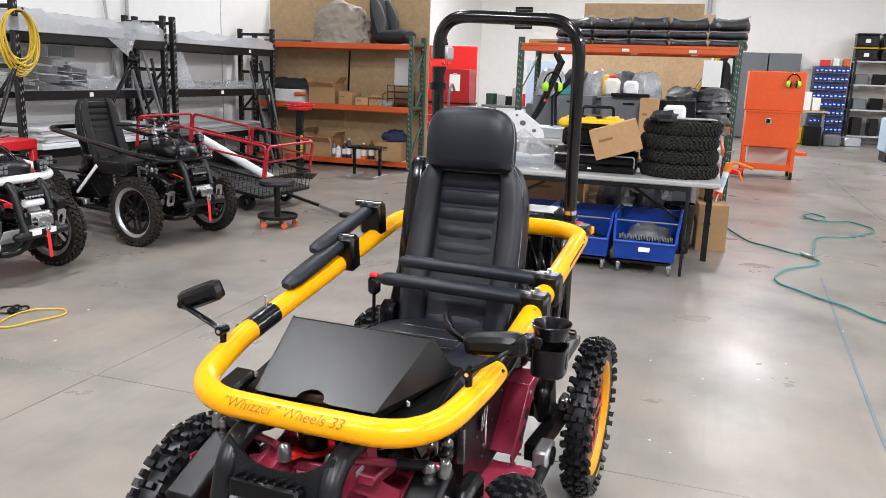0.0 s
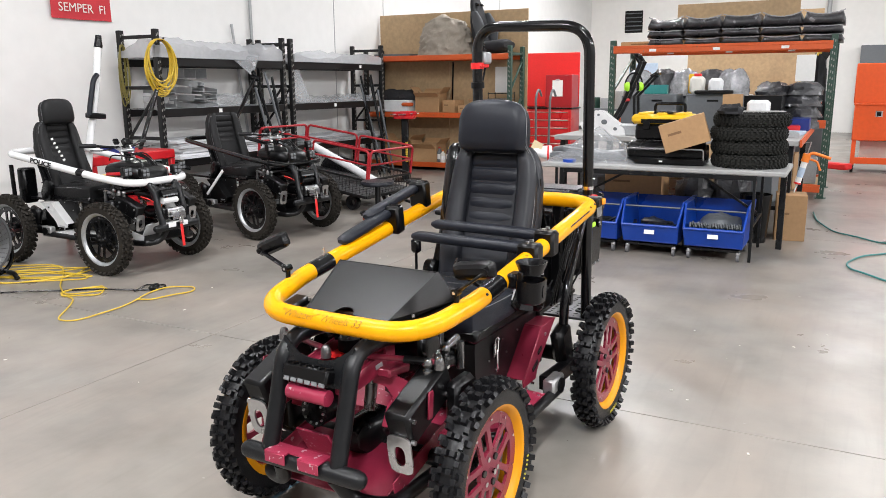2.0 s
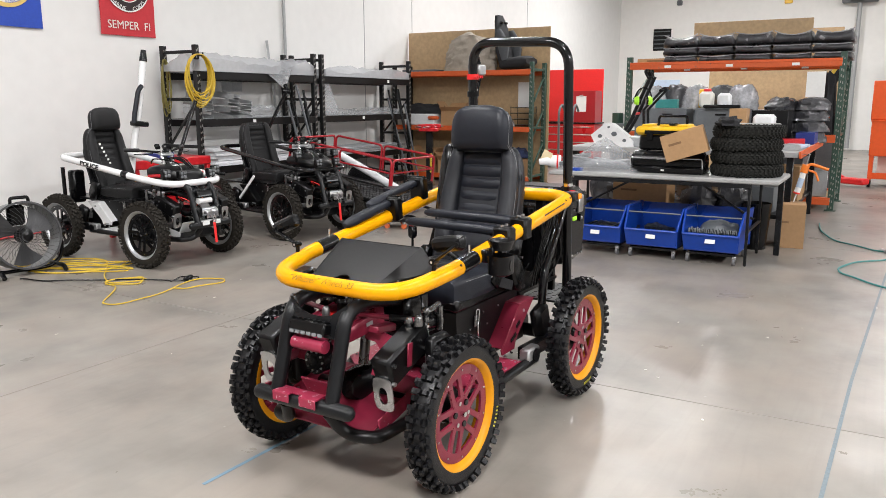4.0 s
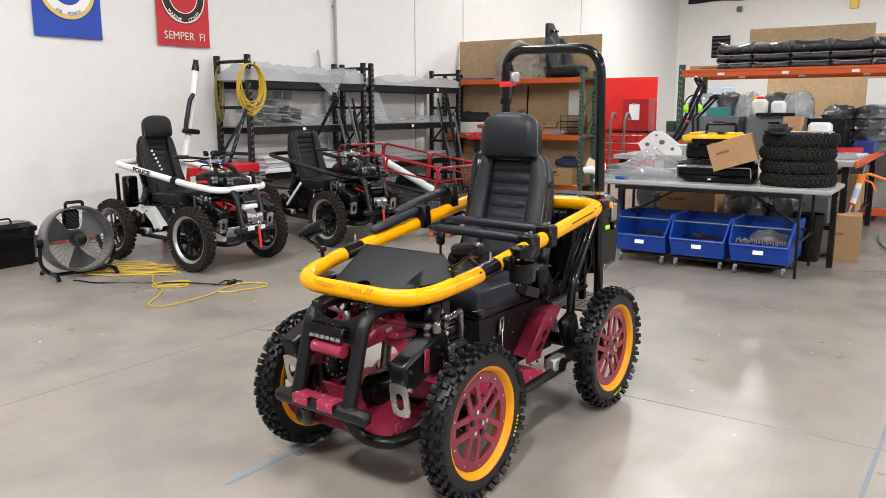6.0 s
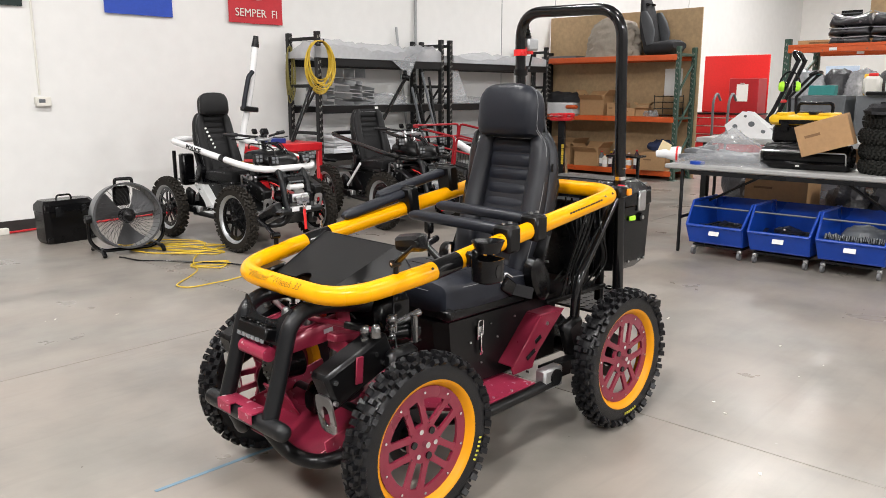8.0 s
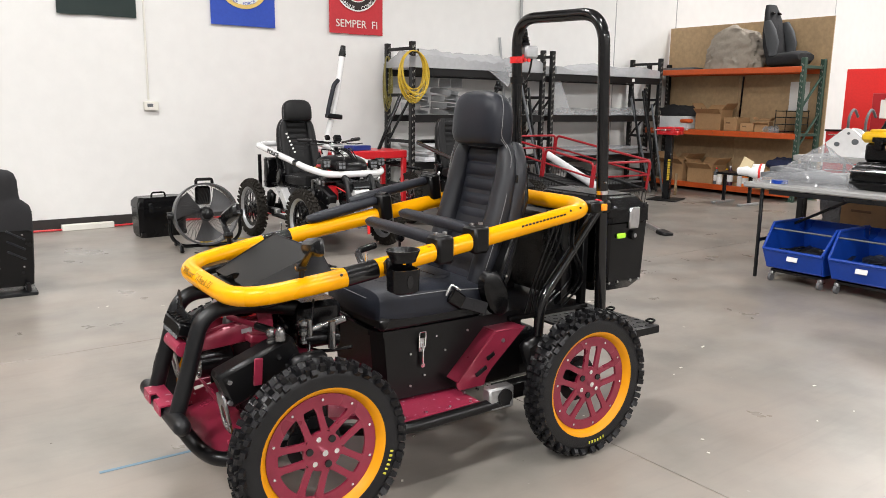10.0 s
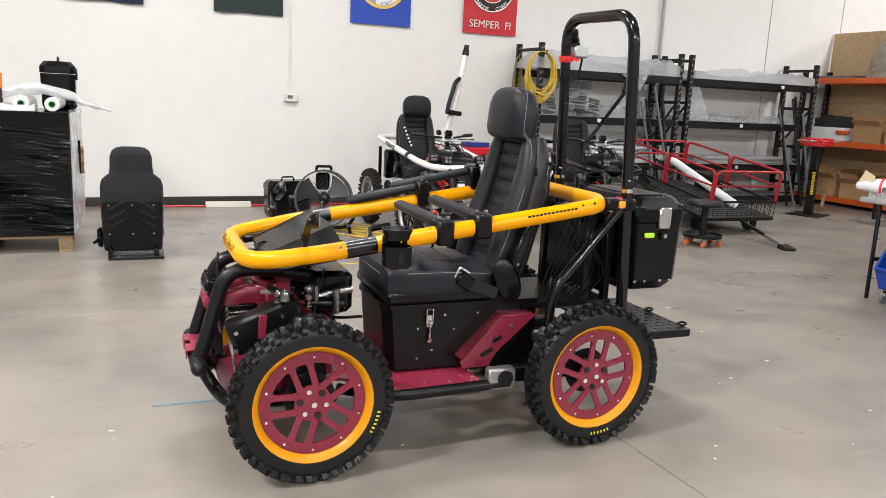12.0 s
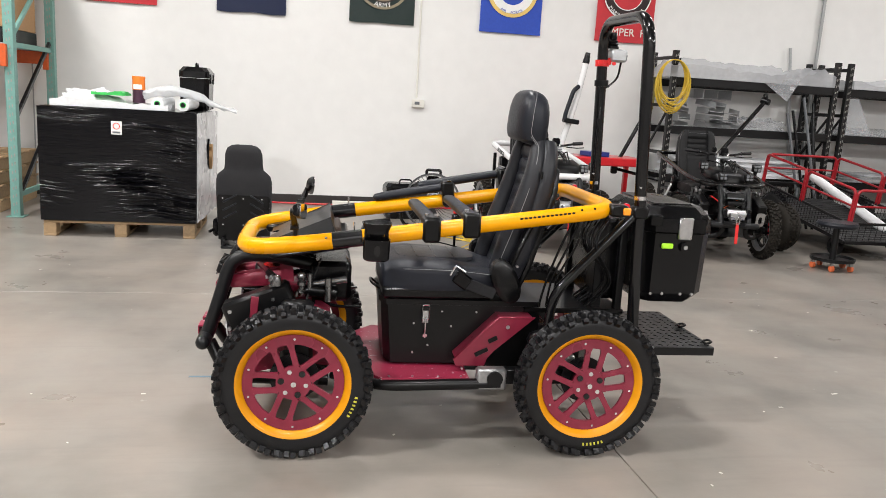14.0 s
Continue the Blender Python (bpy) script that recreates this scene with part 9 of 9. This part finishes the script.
part("grip", MB().tube(bend([(5.72, 1.05, 1.50), (5.72, 1.0, 1.53), (5.90, 1.0, 1.53), (5.90, 1.05, 1.50)], 0.03, 4), 0.02, 10), M["plastic"], ht)
part("cross", MB().cyl((5.72, 1.32, 1.26), (5.90, 1.32, 1.26), 0.016, 10), M["redbright"], ht)
part("cross", MB().cyl((5.72, 1.43, 1.05), (5.90, 1.43, 1.05), 0.014, 10), M["grey_coat"], ht)
part("toe_plate", MB().box((5.81, 1.50, 0.925), (0.22, 0.16, 0.022)), M["grey_coat"], ht)
def muffs(m, label):
    g = thing("ear_muffs", label, "ear muffs", m)
    for s in (-1, 1):
        part("cup", MB().lathe([(0.004, 0), (0.045, 0), (0.05, 0.02), (0.035, 0.045), (0.004, 0.05)], 20, Matrix.Translation((0, s * 0.05, 0)) @ Matrix.Rotation(radians(-90 * s), 4, "X")), M["lime"], g)
        part("pad", MB().cyl((0, s * 0.028, 0), (0, s * 0.05, 0), 0.045, 18), M["plastic"], g)
    part("band", MB().tube([(0, 0.09 * math.cos(t), 0.01 + 0.13 * math.sin(t)) for t in [math.pi * k / 12 for k in range(13)]], 0.008, 8), M["plastic"], g)
    return g


muffs(pose(5.69, 1.22, 1.40, 0, 0, 25) @ Matrix.Scale(1.0, 4), "lime green ear muffs hanging on the hand truck")
rnd = random.Random(55)
for k in range(12):
    y = 2.0 - k * 0.215
    h = rnd.uniform(0.15, 0.5)
    mm = rnd.choice(["card", "grey", "blue_dark", "galv", "black", "cream", "red"])
    boxy("stored_box", (8.75 + rnd.uniform(-0.2, 0.2), y, 0.951), (0.4, 0.19, h), M[mm], "stored box on the rack's middle shelf", "box", rnd.uniform(-10, 10))
for k in range(9):
    y = 1.9 - k * 0.28
    mm = rnd.choice(["card", "grey", "black", "galv", "card"])
    boxy("stored_box", (8.7 + rnd.uniform(-0.15, 0.15), y, 0.151), (0.5, 0.25, rnd.uniform(0.2, 0.6)), M[mm], "stored box on the rack's bottom shelf", "box", rnd.uniform(-10, 10))
single("white_notice", MB().box((8.15, -0.28, 1.60), (0.006, 0.22, 0.32)), M["paper"], "white paper notice hanging in the rack", "notice")
single("black_tarp", MB().blob((8.3, -0.42, 0.952), (0.3, 0.24, 0.75), 8, 0.25, 18, 9), M["cloth_grey"], "dark covered roll standing in the rack", "cover")
single("wall_board", MB().box((13.2, 0.9, 1.35), (0.04, 2.3, 2.7)), M["plywood"], "brown board standing behind the rack", "board")
single("poster", MB().box((13.0, 2.85, 1.25), (0.02, 0.55, 1.1)), M["paleblue"], "pale printed poster on a stand", "poster")
sa = thing("yellow_saw_stand", "yellow and black saw stand behind the rack", "stand", pose(10.2, 0.0, 0))
part("mast", MB().bar((0, -0.1, 1.3), (0.1, -0.45, 1.95), 0.1, 0.16), M["black"], sa)
part("rail", MB().bar((-0.06, -0.05, 1.3), (0.04, -0.40, 1.95), 0.04, 0.05), M["cord"], sa)
part("stand", MB().box((0.05, -0.25, 0.65), (0.5, 0.5, 1.3), bev=0.02), M["grey"], sa)

# ---- wooden shelf unit with orange beams ----
ws = thing("shelf_unit", "green and orange shelving with a plywood back", "shelving", None, "pallet racks")
SX0, SX1, SY0, SY1 = 9.0, 9.52, 4.0, 6.68
for x in (SX0, SX1):
    for y in (SY0, SY1):
        post(ws, x, y, 2.02, M["green_post"] if y < 5 else M["black_post"], 0.065, True, "x")
for z0 in (0.2, 0.75, 1.3):
    part("lacing", MB().bar((SX0, SY0, z0), (SX1, SY0, z0 + 0.5), 0.025, 0.03, up=(0, 1, 0)), M["green_post"], ws)
for z in (0.15, 0.95, 1.9):
    part("tie", MB().box(((SX0 + SX1) / 2, SY0, z), (SX1 - SX0, 0.03, 0.04)), M["green_post"], ws)
for z in (1.86, 0.93, 0.10):
    for x in (SX0 - 0.015, SX1):
        part("beam", MB().box((x, (SY0 + SY1) / 2, z), (0.04, SY1 - SY0 - 0.02, 0.085), bev=0.005), M["orange"], ws)
    part("deck", MB().box(((SX0 + SX1) / 2, (SY0 + SY1) / 2, z + 0.03), (SX1 - SX0 - 0.04, SY1 - SY0 - 0.04, 0.018)), M["plywood"], ws)
for y0, y1 in ((3.93, 5.36), (5.366, 6.74)):
    part("plywood_back", MB().box((9.585, (y0 + y1) / 2, 1.31), (0.018, y1 - y0, 2.62), bev=0.002), M["plywood"], ws, "sheet of pale plywood behind the shelves")
part("notice", MB().box((9.57, 4.35, 1.5), (0.004, 0.3, 0.42)), M["paper"], ws)
part("tool_strap", MB().bar((9.56, 5.3, 1.15), (9.56, 5.28, 1.8), 0.01, 0.03), M["plastic"], ws)
STOP = 1.9
cv = MB()
rings = []
for i in range(30):
    v = i / 29
    ring = []
    for j in range(72):
        a = 2 * math.pi * j / 72
        r = (1 - 0.35 * v ** 2) if v < 0.9 else (1 - 0.35 * v ** 2) * (1 - (v - 0.9) * 6)
        p = Vector((0.24 * r * math.cos(a), 0.44 * r * math.sin(a), v * 0.66))
        f = 1 + 0.10 * noise.noise(Vector((math.cos(a) * 2, math.sin(a) * 2, v * 4))) + 0.34 * (0.4 - abs(noise.noise(Vector((math.cos(a) * 3.2 + v * 2, math.sin(a) * 3.2, v * 5.5))))) + 0.13 * (0.4 - abs(noise.noise(Vector((math.cos(a) * 7, math.sin(a) * 7 + v, v * 13)))))
        ring.append(Vector((9.27, 5.28, STOP)) + Vector((p.x * f, p.y * f, p.z * (0.9 + 0.16 * noise.noise(Vector((math.cos(a) * 1.5, 3, v)))))))
    rings.append(ring)
single("canvas_cover", cv.loft(rings), M["canvas"], "heap of folded beige canvas on the top shelf", "canvas", smooth=60)
seat2 = thing("racing_seat", "black and grey racing seat standing on the top shelf", "seat", pose(9.25, 4.42, STOP + 0.002, 0, 0, 83))
def side_loft(sec, m):
    return part("upholstery", MB().loft(sec), m, seat2)


side_loft([squircle((a, 0, z), (0, 1, 0), (0.97, 0, -0.2), w, d, 20, 3) for a, z, w, d in ((0.16, 0.10, 0.40, 0.13), (0.21, 0.3, 0.46, 0.15), (0.25, 0.5, 0.44, 0.14), (0.28, 0.68, 0.34, 0.12), (0.31, 0.8, 0.28, 0.10), (0.335, 0.90, 0.2, 0.07))], M["cloth_grey"])
side_loft([squircle((a, 0, z), (0, 1, 0), (0, 0, 1), w, h, 20, 3) for a, z, w, h in ((-0.32, 0.14, 0.36, 0.10), (-0.25, 0.13, 0.46, 0.2), (0.0, 0.11, 0.48, 0.2), (0.18, 0.10, 0.44, 0.18))], M["cloth_grey"])
for s in (-1, 1):
    side_loft([squircle((a, s * 0.2, z), (0, 1, 0), (0.97, 0, -0.2), 0.09, d, 14, 2.6) for a, z, d in ((0.08, 0.16, 0.1), (0.10, 0.34, 0.2), (0.16, 0.52, 0.18), (0.22, 0.66, 0.1))], M["seatgrey"])
    part("slot", MB().box((0.24, s * 0.07, 0.78), (0.06, 0.06, 0.035), RY(-12), 0.01), M["black_gloss"], seat2)
boxy("flat_panels", (9.25, 6.2, STOP), (0.4, 0.7, 0.04), M["grey"], "thin dark panels on the top shelf", "panel")
SZ = 0.972
open_carton((9.25, 5.55, SZ), (0.34, 0.44, 0.32), 4, "open brown carton on the middle shelf")
carton((9.2, 5.1, SZ), (0.3, 0.24, 0.20), -6, label="small brown carton on the middle shelf")
carton((9.15, 4.85, SZ), (0.2, 0.2, 0.12), 10, label="small brown carton on the middle shelf")
open_carton((9.2, 4.65, SZ), (0.2, 0.2, 0.15), 14, "small open carton on the middle shelf")
boxy("white_ice_chest", (9.15, 6.15, SZ), (0.36, 0.62, 0.20), M["foamwhite"], "white printed carton on the middle shelf", "carton", 0, 0.015)
single("black_jacket", MB().blob((9.2, 6.15, SZ + 0.2), (0.4, 0.8, 0.17), 61, 0.25, 22, 8), M["cloth_grey"], "black jacket lying over the white carton", "jacket")
boxy("orange_tool", (8.98, 5.86, SZ + 0.10), (0.1, 0.2, 0.06), M["orange"], "orange tool on the shelf", "tool", 8, 0.02)
wb = thing("wire_basket", "black wire letter tray on the middle shelf", "tray", pose(9.25, 4.25, SZ))
for z in (0.02, 0.12, 0.22, 0.31):
    part("tier", MB().box((0, 0, z), (0.3, 0.36, 0.012)), M["black"], wb)
for sx in (-0.14, 0.14):
    for sy in (-0.17, 0.17):
        part("wire", MB().cyl((sx, sy, 0), (sx, sy, 0.33), 0.006, 6), M["black"], wb)
single("blue_bag", MB().blob((9.1, 4.45, SZ), (0.2, 0.24, 0.09), 19, 0.4), M["wrap"], "small clear bag on the middle shelf", "bag")
LZ = 0.142
for k, (y, w, h) in enumerate(((6.1, 0.5, 0.34), (5.55, 0.44, 0.30), (4.35, 0.4, 0.28))):
    (carton if k == 2 else open_carton)((9.22 - 0.05 * k, y, LZ), (0.4, w, h), 9 * k - 7, label="brown carton on the bottom shelf")
for k, (y, body, cap) in enumerate(((5.22, "cream", "canorange"), (5.12, "purple", "toolyellow"), (5.04, "purple", "paper"), (4.88, "foamwhite", "canorange"), (4.78, "canorange", "paper"), (4.66, "purple", "redbright"), (4.2, "hose", "paper"), (5.3, "grey", "redbright"))):
    bottle((9.04 + 0.03 * (k % 2), y, LZ), 0.045, 0.2 + 0.05 * (k % 3), body, cap, "plastic spray bottle on the bottom shelf")
single("dark_cloth", MB().blob((9.3, 4.35, LZ + 0.3), (0.4, 0.4, 0.15), 44, 0.3), M["denim"], "dark blue cloth over a carton", "cloth")
st2 = thing("low_stand", "low steel work stand in front of the shelving", "stand", pose(8.1, 4.3, 0))
part("top", MB().box((0, 0, 0.42), (0.3, 0.5, 0.03)), M["grey_coat"], st2)
for s in (-1, 1):
    part("leg", MB().box((0, s * 0.2, 0.2), (0.04, 0.04, 0.4)), M["grey_coat"], st2)
    part("foot", MB().box((0, s * 0.2, 0.015), (0.5, 0.05, 0.03)), M["galv"], st2)
single("timber_offcut", MB().bar((8.6, 5.7, 0.25), (8.2, 5.4, 0.03), 0.04, 0.09), M["pallet"], "timber offcut leaning on the shelving", "timber")

# ---- red tool chest with open lid ----
ch = thing("tool_chest", "large red tool chest with its lid open", "tool chest", pose(12.95, 4.85, 0))
part("cabinet", MB().box((0, 0, 0.50), (0.55, 1.32, 0.84), bev=0.01), M["red"], ch)
for k in range(5):
    dr = part("drawer", MB().box((-0.28, 0, 0.16 + k * 0.16), (0.016, 1.24, 0.145), bev=0.004), M["red"], ch)
    part("pull", MB().box((-0.292, 0, 0.215 + k * 0.16), (0.012, 1.2, 0.018)), M["steel"], dr)
part("top_box", MB().box((-0.05, -0.38, 1.27), (0.42, 0.56, 0.66), bev=0.01), M["railred"], ch)
part("lid", MB().box((0.26, 0, 1.50), (0.03, 1.30, 1.1), bev=0.04), M["redbright"], ch, "bright red open lid")
part("worktop", MB().box((0, 0, 0.935), (0.58, 1.36, 0.03)), M["black"], ch)
cb = part("clipboard", MB().box((-0.265, -0.36, 1.33), (0.006, 0.22, 0.32)), M["paper"], ch, "clipboard with white paper")
part("clip", MB().box((-0.27, -0.36, 1.50), (0.012, 0.08, 0.03)), M["steel"], cb)
for x in (-0.2, 0.2):
    for y in (-0.55, 0.55):
        part("castor", MB().cyl((x - 0.02, y, 0.045), (x + 0.02, y, 0.045), 0.045, 16), M["rubber"], ch)
        part("castor_plate", MB().box((x, y, 0.085), (0.08, 0.08, 0.02)), M["steel"], ch)
cart2 = thing("grey_trolley", "grey tube trolley handle beside the tool chest", "trolley", pose(11.2, 4.25, 0))
for s in (-1, 1):
    part("side_tube", MB().tube(bend([(0, s * 0.12, 0.02), (0, s * 0.14, 1.2), (0.15, s * 0.14, 1.35), (0.3, s * 0.14, 1.2)], 0.1, 5), 0.022, 10), M["grey"], cart2)
bx = thing("bench_far", "dark bench with clutter beside the tool chest", "bench", pose(13.3, 3.2, 0))
part("top", MB().box((0, 0, 0.9), (0.7, 1.6, 0.05)), M["grey"], bx)
for s in (-1, 1):
    part("leg", MB().box((0, s * 0.7, 0.44), (0.6, 0.06, 0.88)), M["grey"], bx)
rnd = random.Random(91)
for k in range(8):
    boxy("bench_clutter", (13.2 + rnd.uniform(-0.15, 0.15), 2.55 + k * 0.19, 0.926), (0.2, 0.15, rnd.uniform(0.08, 0.4)), M[rnd.choice(["grey", "red", "green_post", "cream", "black", "galv"])], "small tool or box on the far bench", "box", rnd.uniform(-20, 20))

# ---- orange job cabinet on castors ----
oc = thing("job_cabinet", "orange steel job cabinet on a wheeled stand", "cabinet", pose(11.8, -1.28, 0))
part("upper_door", MB().box((0, 0, 1.40), (0.6, 0.86, 0.62), bev=0.012), M["cabinet_orange"], oc)
part("lower_body", MB().box((0.0, 0, 0.79), (0.62, 0.82, 0.56), bev=0.012), M["cabinet_orange"], oc)
part("seam_lip", MB().box((-0.31, 0, 1.078), (0.02, 0.84, 0.03)), M["cabinet_orange"], oc)
part("lock_plate", MB().box((-0.313, 0.06, 0.93), (0.008, 0.10, 0.09)), M["steel"], oc)
part("lock_hole", MB().box((-0.318, 0.06, 0.93), (0.006, 0.06, 0.06)), M["black"], oc)
for y in (-0.37, 0.37):
    for x in (-0.26, 0.26):
        part("leg", MB().box((x, y, 0.31), (0.06, 0.06, 0.42)), M["cabinet_orange"], oc)
        cs = part("castor", MB().cyl((x, y - 0.022, 0.065), (x, y + 0.022, 0.065), 0.065, 18), M["rubber"], oc)
        part("fork", MB().box((x, y, 0.115), (0.06, 0.07, 0.03)), M["steel"], cs)
part("lower_rail", MB().box((-0.26, 0, 0.19), (0.05, 0.74, 0.10)), M["cabinet_orange"], oc)
part("lower_shelf", MB().box((0, 0, 0.16), (0.56, 0.74, 0.03)), M["cabinet_orange"], oc)
part("side_step", MB().box((-0.1, -0.5, 0.42), (0.3, 0.16, 0.05)), M["cabinet_orange"], oc)
muffs(pose(11.46, -1.52, 1.52) @ Matrix.Scale(1.1, 4), "lime ear muffs hanging on the orange cabinet")
boxy("cream_box", (12.0, -1.3, 0.176), (0.3, 0.6, 0.3), M["cream"], "cream box on the cabinet's lower shelf", "box")
rj = thing("red_floor_jack", "red trolley jack beside the orange cabinet", "jack", pose(11.5, -0.62, 0, 0, 0, 60))
part("frame", MB().box((0, 0, 0.10), (0.6, 0.2, 0.1), bev=0.02), M["redbright"], rj)
part("lever", MB().bar((0.1, 0, 0.14), (0.55, 0, 0.33), 0.05, 0.05), M["redbright"], rj)

# ---- far end: bins, shelves, totes ----
FX = 21.7
bw = thing("parts_bin_rack", "tall rack of small blue parts bins", "bin rack", pose(FX, -3.38, 0))
part("frame", MB().box((0.2, 0, 1.03), (0.3, 0.88, 2.06)), M["grey"], bw)
for r in range(8):
    part("shelf", MB().box((0.0, 0, 0.30 + r * 0.225), (0.34, 0.86, 0.02)), M["grey"], bw)
    for c in range(8):
        b = part("blue_bin", cached("fbin", lambda: with_mat(MB().box((0, 0, 0), (0.22, 0.095, 0.12), bev=0.01).mesh("blue_bin"), M["blue"])), None, bw, "", Matrix.Translation((-0.04, -0.375 + c * 0.107, 0.375 + r * 0.225)))
        part("bin_label", cached("flab", lambda: with_mat(MB().box((0, 0, 0), (0.004, 0.06, 0.03), bev=0.001).mesh("bin_label"), M["paper"])), None, b, "", Matrix.Translation((-0.112, 0, -0.01 * (c % 2))))
for k, (mm, w, h) in enumerate((("redbright", 0.3, 0.16), ("cream", 0.2, 0.22), ("orange", 0.2, 0.2))):
    boxy("small_carton", (FX + 0.1, -3.2 - k * 0.26, 2.062), (0.25, w * 0.8, h), M[mm], "small carton on top of the bin rack", "carton")
sf = thing("steel_shelving", "tall dark steel shelving along the end wall", "shelving")
for y in (-3.92, -5.9, -7.9):
    for x in (FX - 0.1, FX + 0.4):
        part("post", MB().box((x, y, 1.15), (0.05, 0.05, 2.3)), M["black_post"], sf)
for z in (0.22, 0.92, 1.58, 2.2):
    part("shelf", MB().box((FX + 0.15, -5.9, z), (0.55, 4.0, 0.045)), M["galv"], sf)
rnd = random.Random(66)
for z, hh in ((0.244, 0.5), (0.944, 0.45), (1.604, 0.4)):
    for k in range(9):
        mm = rnd.choice(["black", "grey", "plastic", "red", "card", "black", "plastic"])
        boxy("stored_box", (FX + 0.12, -4.15 - k * 0.42, z), (0.35, rnd.uniform(0.18, 0.36), rnd.uniform(0.2, hh)), M[mm], "stored box on the far shelving", "box", rnd.uniform(-8, 8), 0.01)
for i in range(3):
    for j in range(2):
        g = thing("storage_tote", "black storage tote with yellow lid on the far shelving", "tote", pose(FX + 0.12, -4.15 - i * 0.62, 2.224 + j * 0.36), "storage totes")
        part("body", MB().box((0, 0, 0.15), (0.42, 0.54, 0.30), bev=0.02), M["plastic"], g)
        part("lid", MB().box((0, 0, 0.325), (0.45, 0.57, 0.04), bev=0.012), M["plastic"] if j else M["cord"], g)
        part("label", MB().box((-0.213, 0.0, 0.15), (0.004, 0.12, 0.1)), M["paper"], g)
db = thing("dark_cabinet_row", "row of dark steel cabinets against the end wall", "cabinet", pose(22.0, -1.75, 0))
for k in range(2):
    part("cabinet", MB().box((0, 0.42 - k * 0.85, 1.2), (0.5, 0.82, 2.35), bev=0.01), M["grey"], db)
    part("handle", MB().box((-0.26, 0.1 - k * 0.85, 1.2), (0.02, 0.02, 0.25)), M["steel"], db)
ww = thing("work_desk", "low desk with tubs in front of the far shelving", "desk", pose(20.6, -2.5, 0))
part("top", MB().box((0, 0, 0.86), (0.6, 1.5, 0.05)), M["plywood"], ww)
for s in (-1, 1):
    part("leg", MB().box((0, s * 0.66, 0.42), (0.5, 0.06, 0.84)), M["grey"], ww)
for k in range(5):
    boxy("desk_tub", (20.6, -2.0 - k * 0.24, 0.886), (0.3, 0.2, rnd.uniform(0.12, 1.2) if k < 2 else rnd.uniform(0.1, 0.5)), M[rnd.choice(["cream", "card", "red", "grey", "toolyellow"])], "tub or carton on the far desk", "tub", rnd.uniform(-10, 10), 0.015)
for k, (y, mm, h) in enumerate(((-2.9, "black", 0.5), (-3.4, "grey", 0.3), (-3.9, "galv", 0.25), (-2.5, "toolyellow", 0.45))):
    boxy("floor_tub", (20.2 + 0.2 * k, y, 0), (0.45, 0.42, h), M[mm], "tub standing on the floor at the far end", "tub", 5 * k, 0.03)
hoist = thing("wall_unit", "dark machine bracket with cables on the end wall", "wall unit", pose(22.2, -0.05, 4.35))
part("body", MB().box((-0.1, 0, 0), (0.25, 0.9, 0.6), bev=0.03), M["grey"], hoist)
part("arm", MB().box((-0.2, 0, -0.15), (0.3, 0.5, 0.2), bev=0.02), M["black"], hoist)
part("post", MB().cyl((-0.08, 0, -0.3), (-0.08, 0, -4.3), 0.06, 12), M["pipe"], hoist)
gv = thing("blue_cart", "red and blue machine cart at the far end", "machine", pose(16.5, -4.3, 0))
part("body", MB().box((0, 0, 0.55), (0.8, 0.9, 0.7), bev=0.03), M["paleblue"], gv)
part("hood", MB().box((0, 0.1, 1.0), (0.6, 0.6, 0.3), bev=0.05), M["canorange"], gv)
part("panel", MB().box((-0.41, 0.2, 0.5), (0.02, 0.3, 0.4)), M["redbright"], gv)
for s in (-1, 1):
    part("leg", MB().box((0, s * 0.38, 0.1), (0.7, 0.05, 0.2)), M["black"], gv)
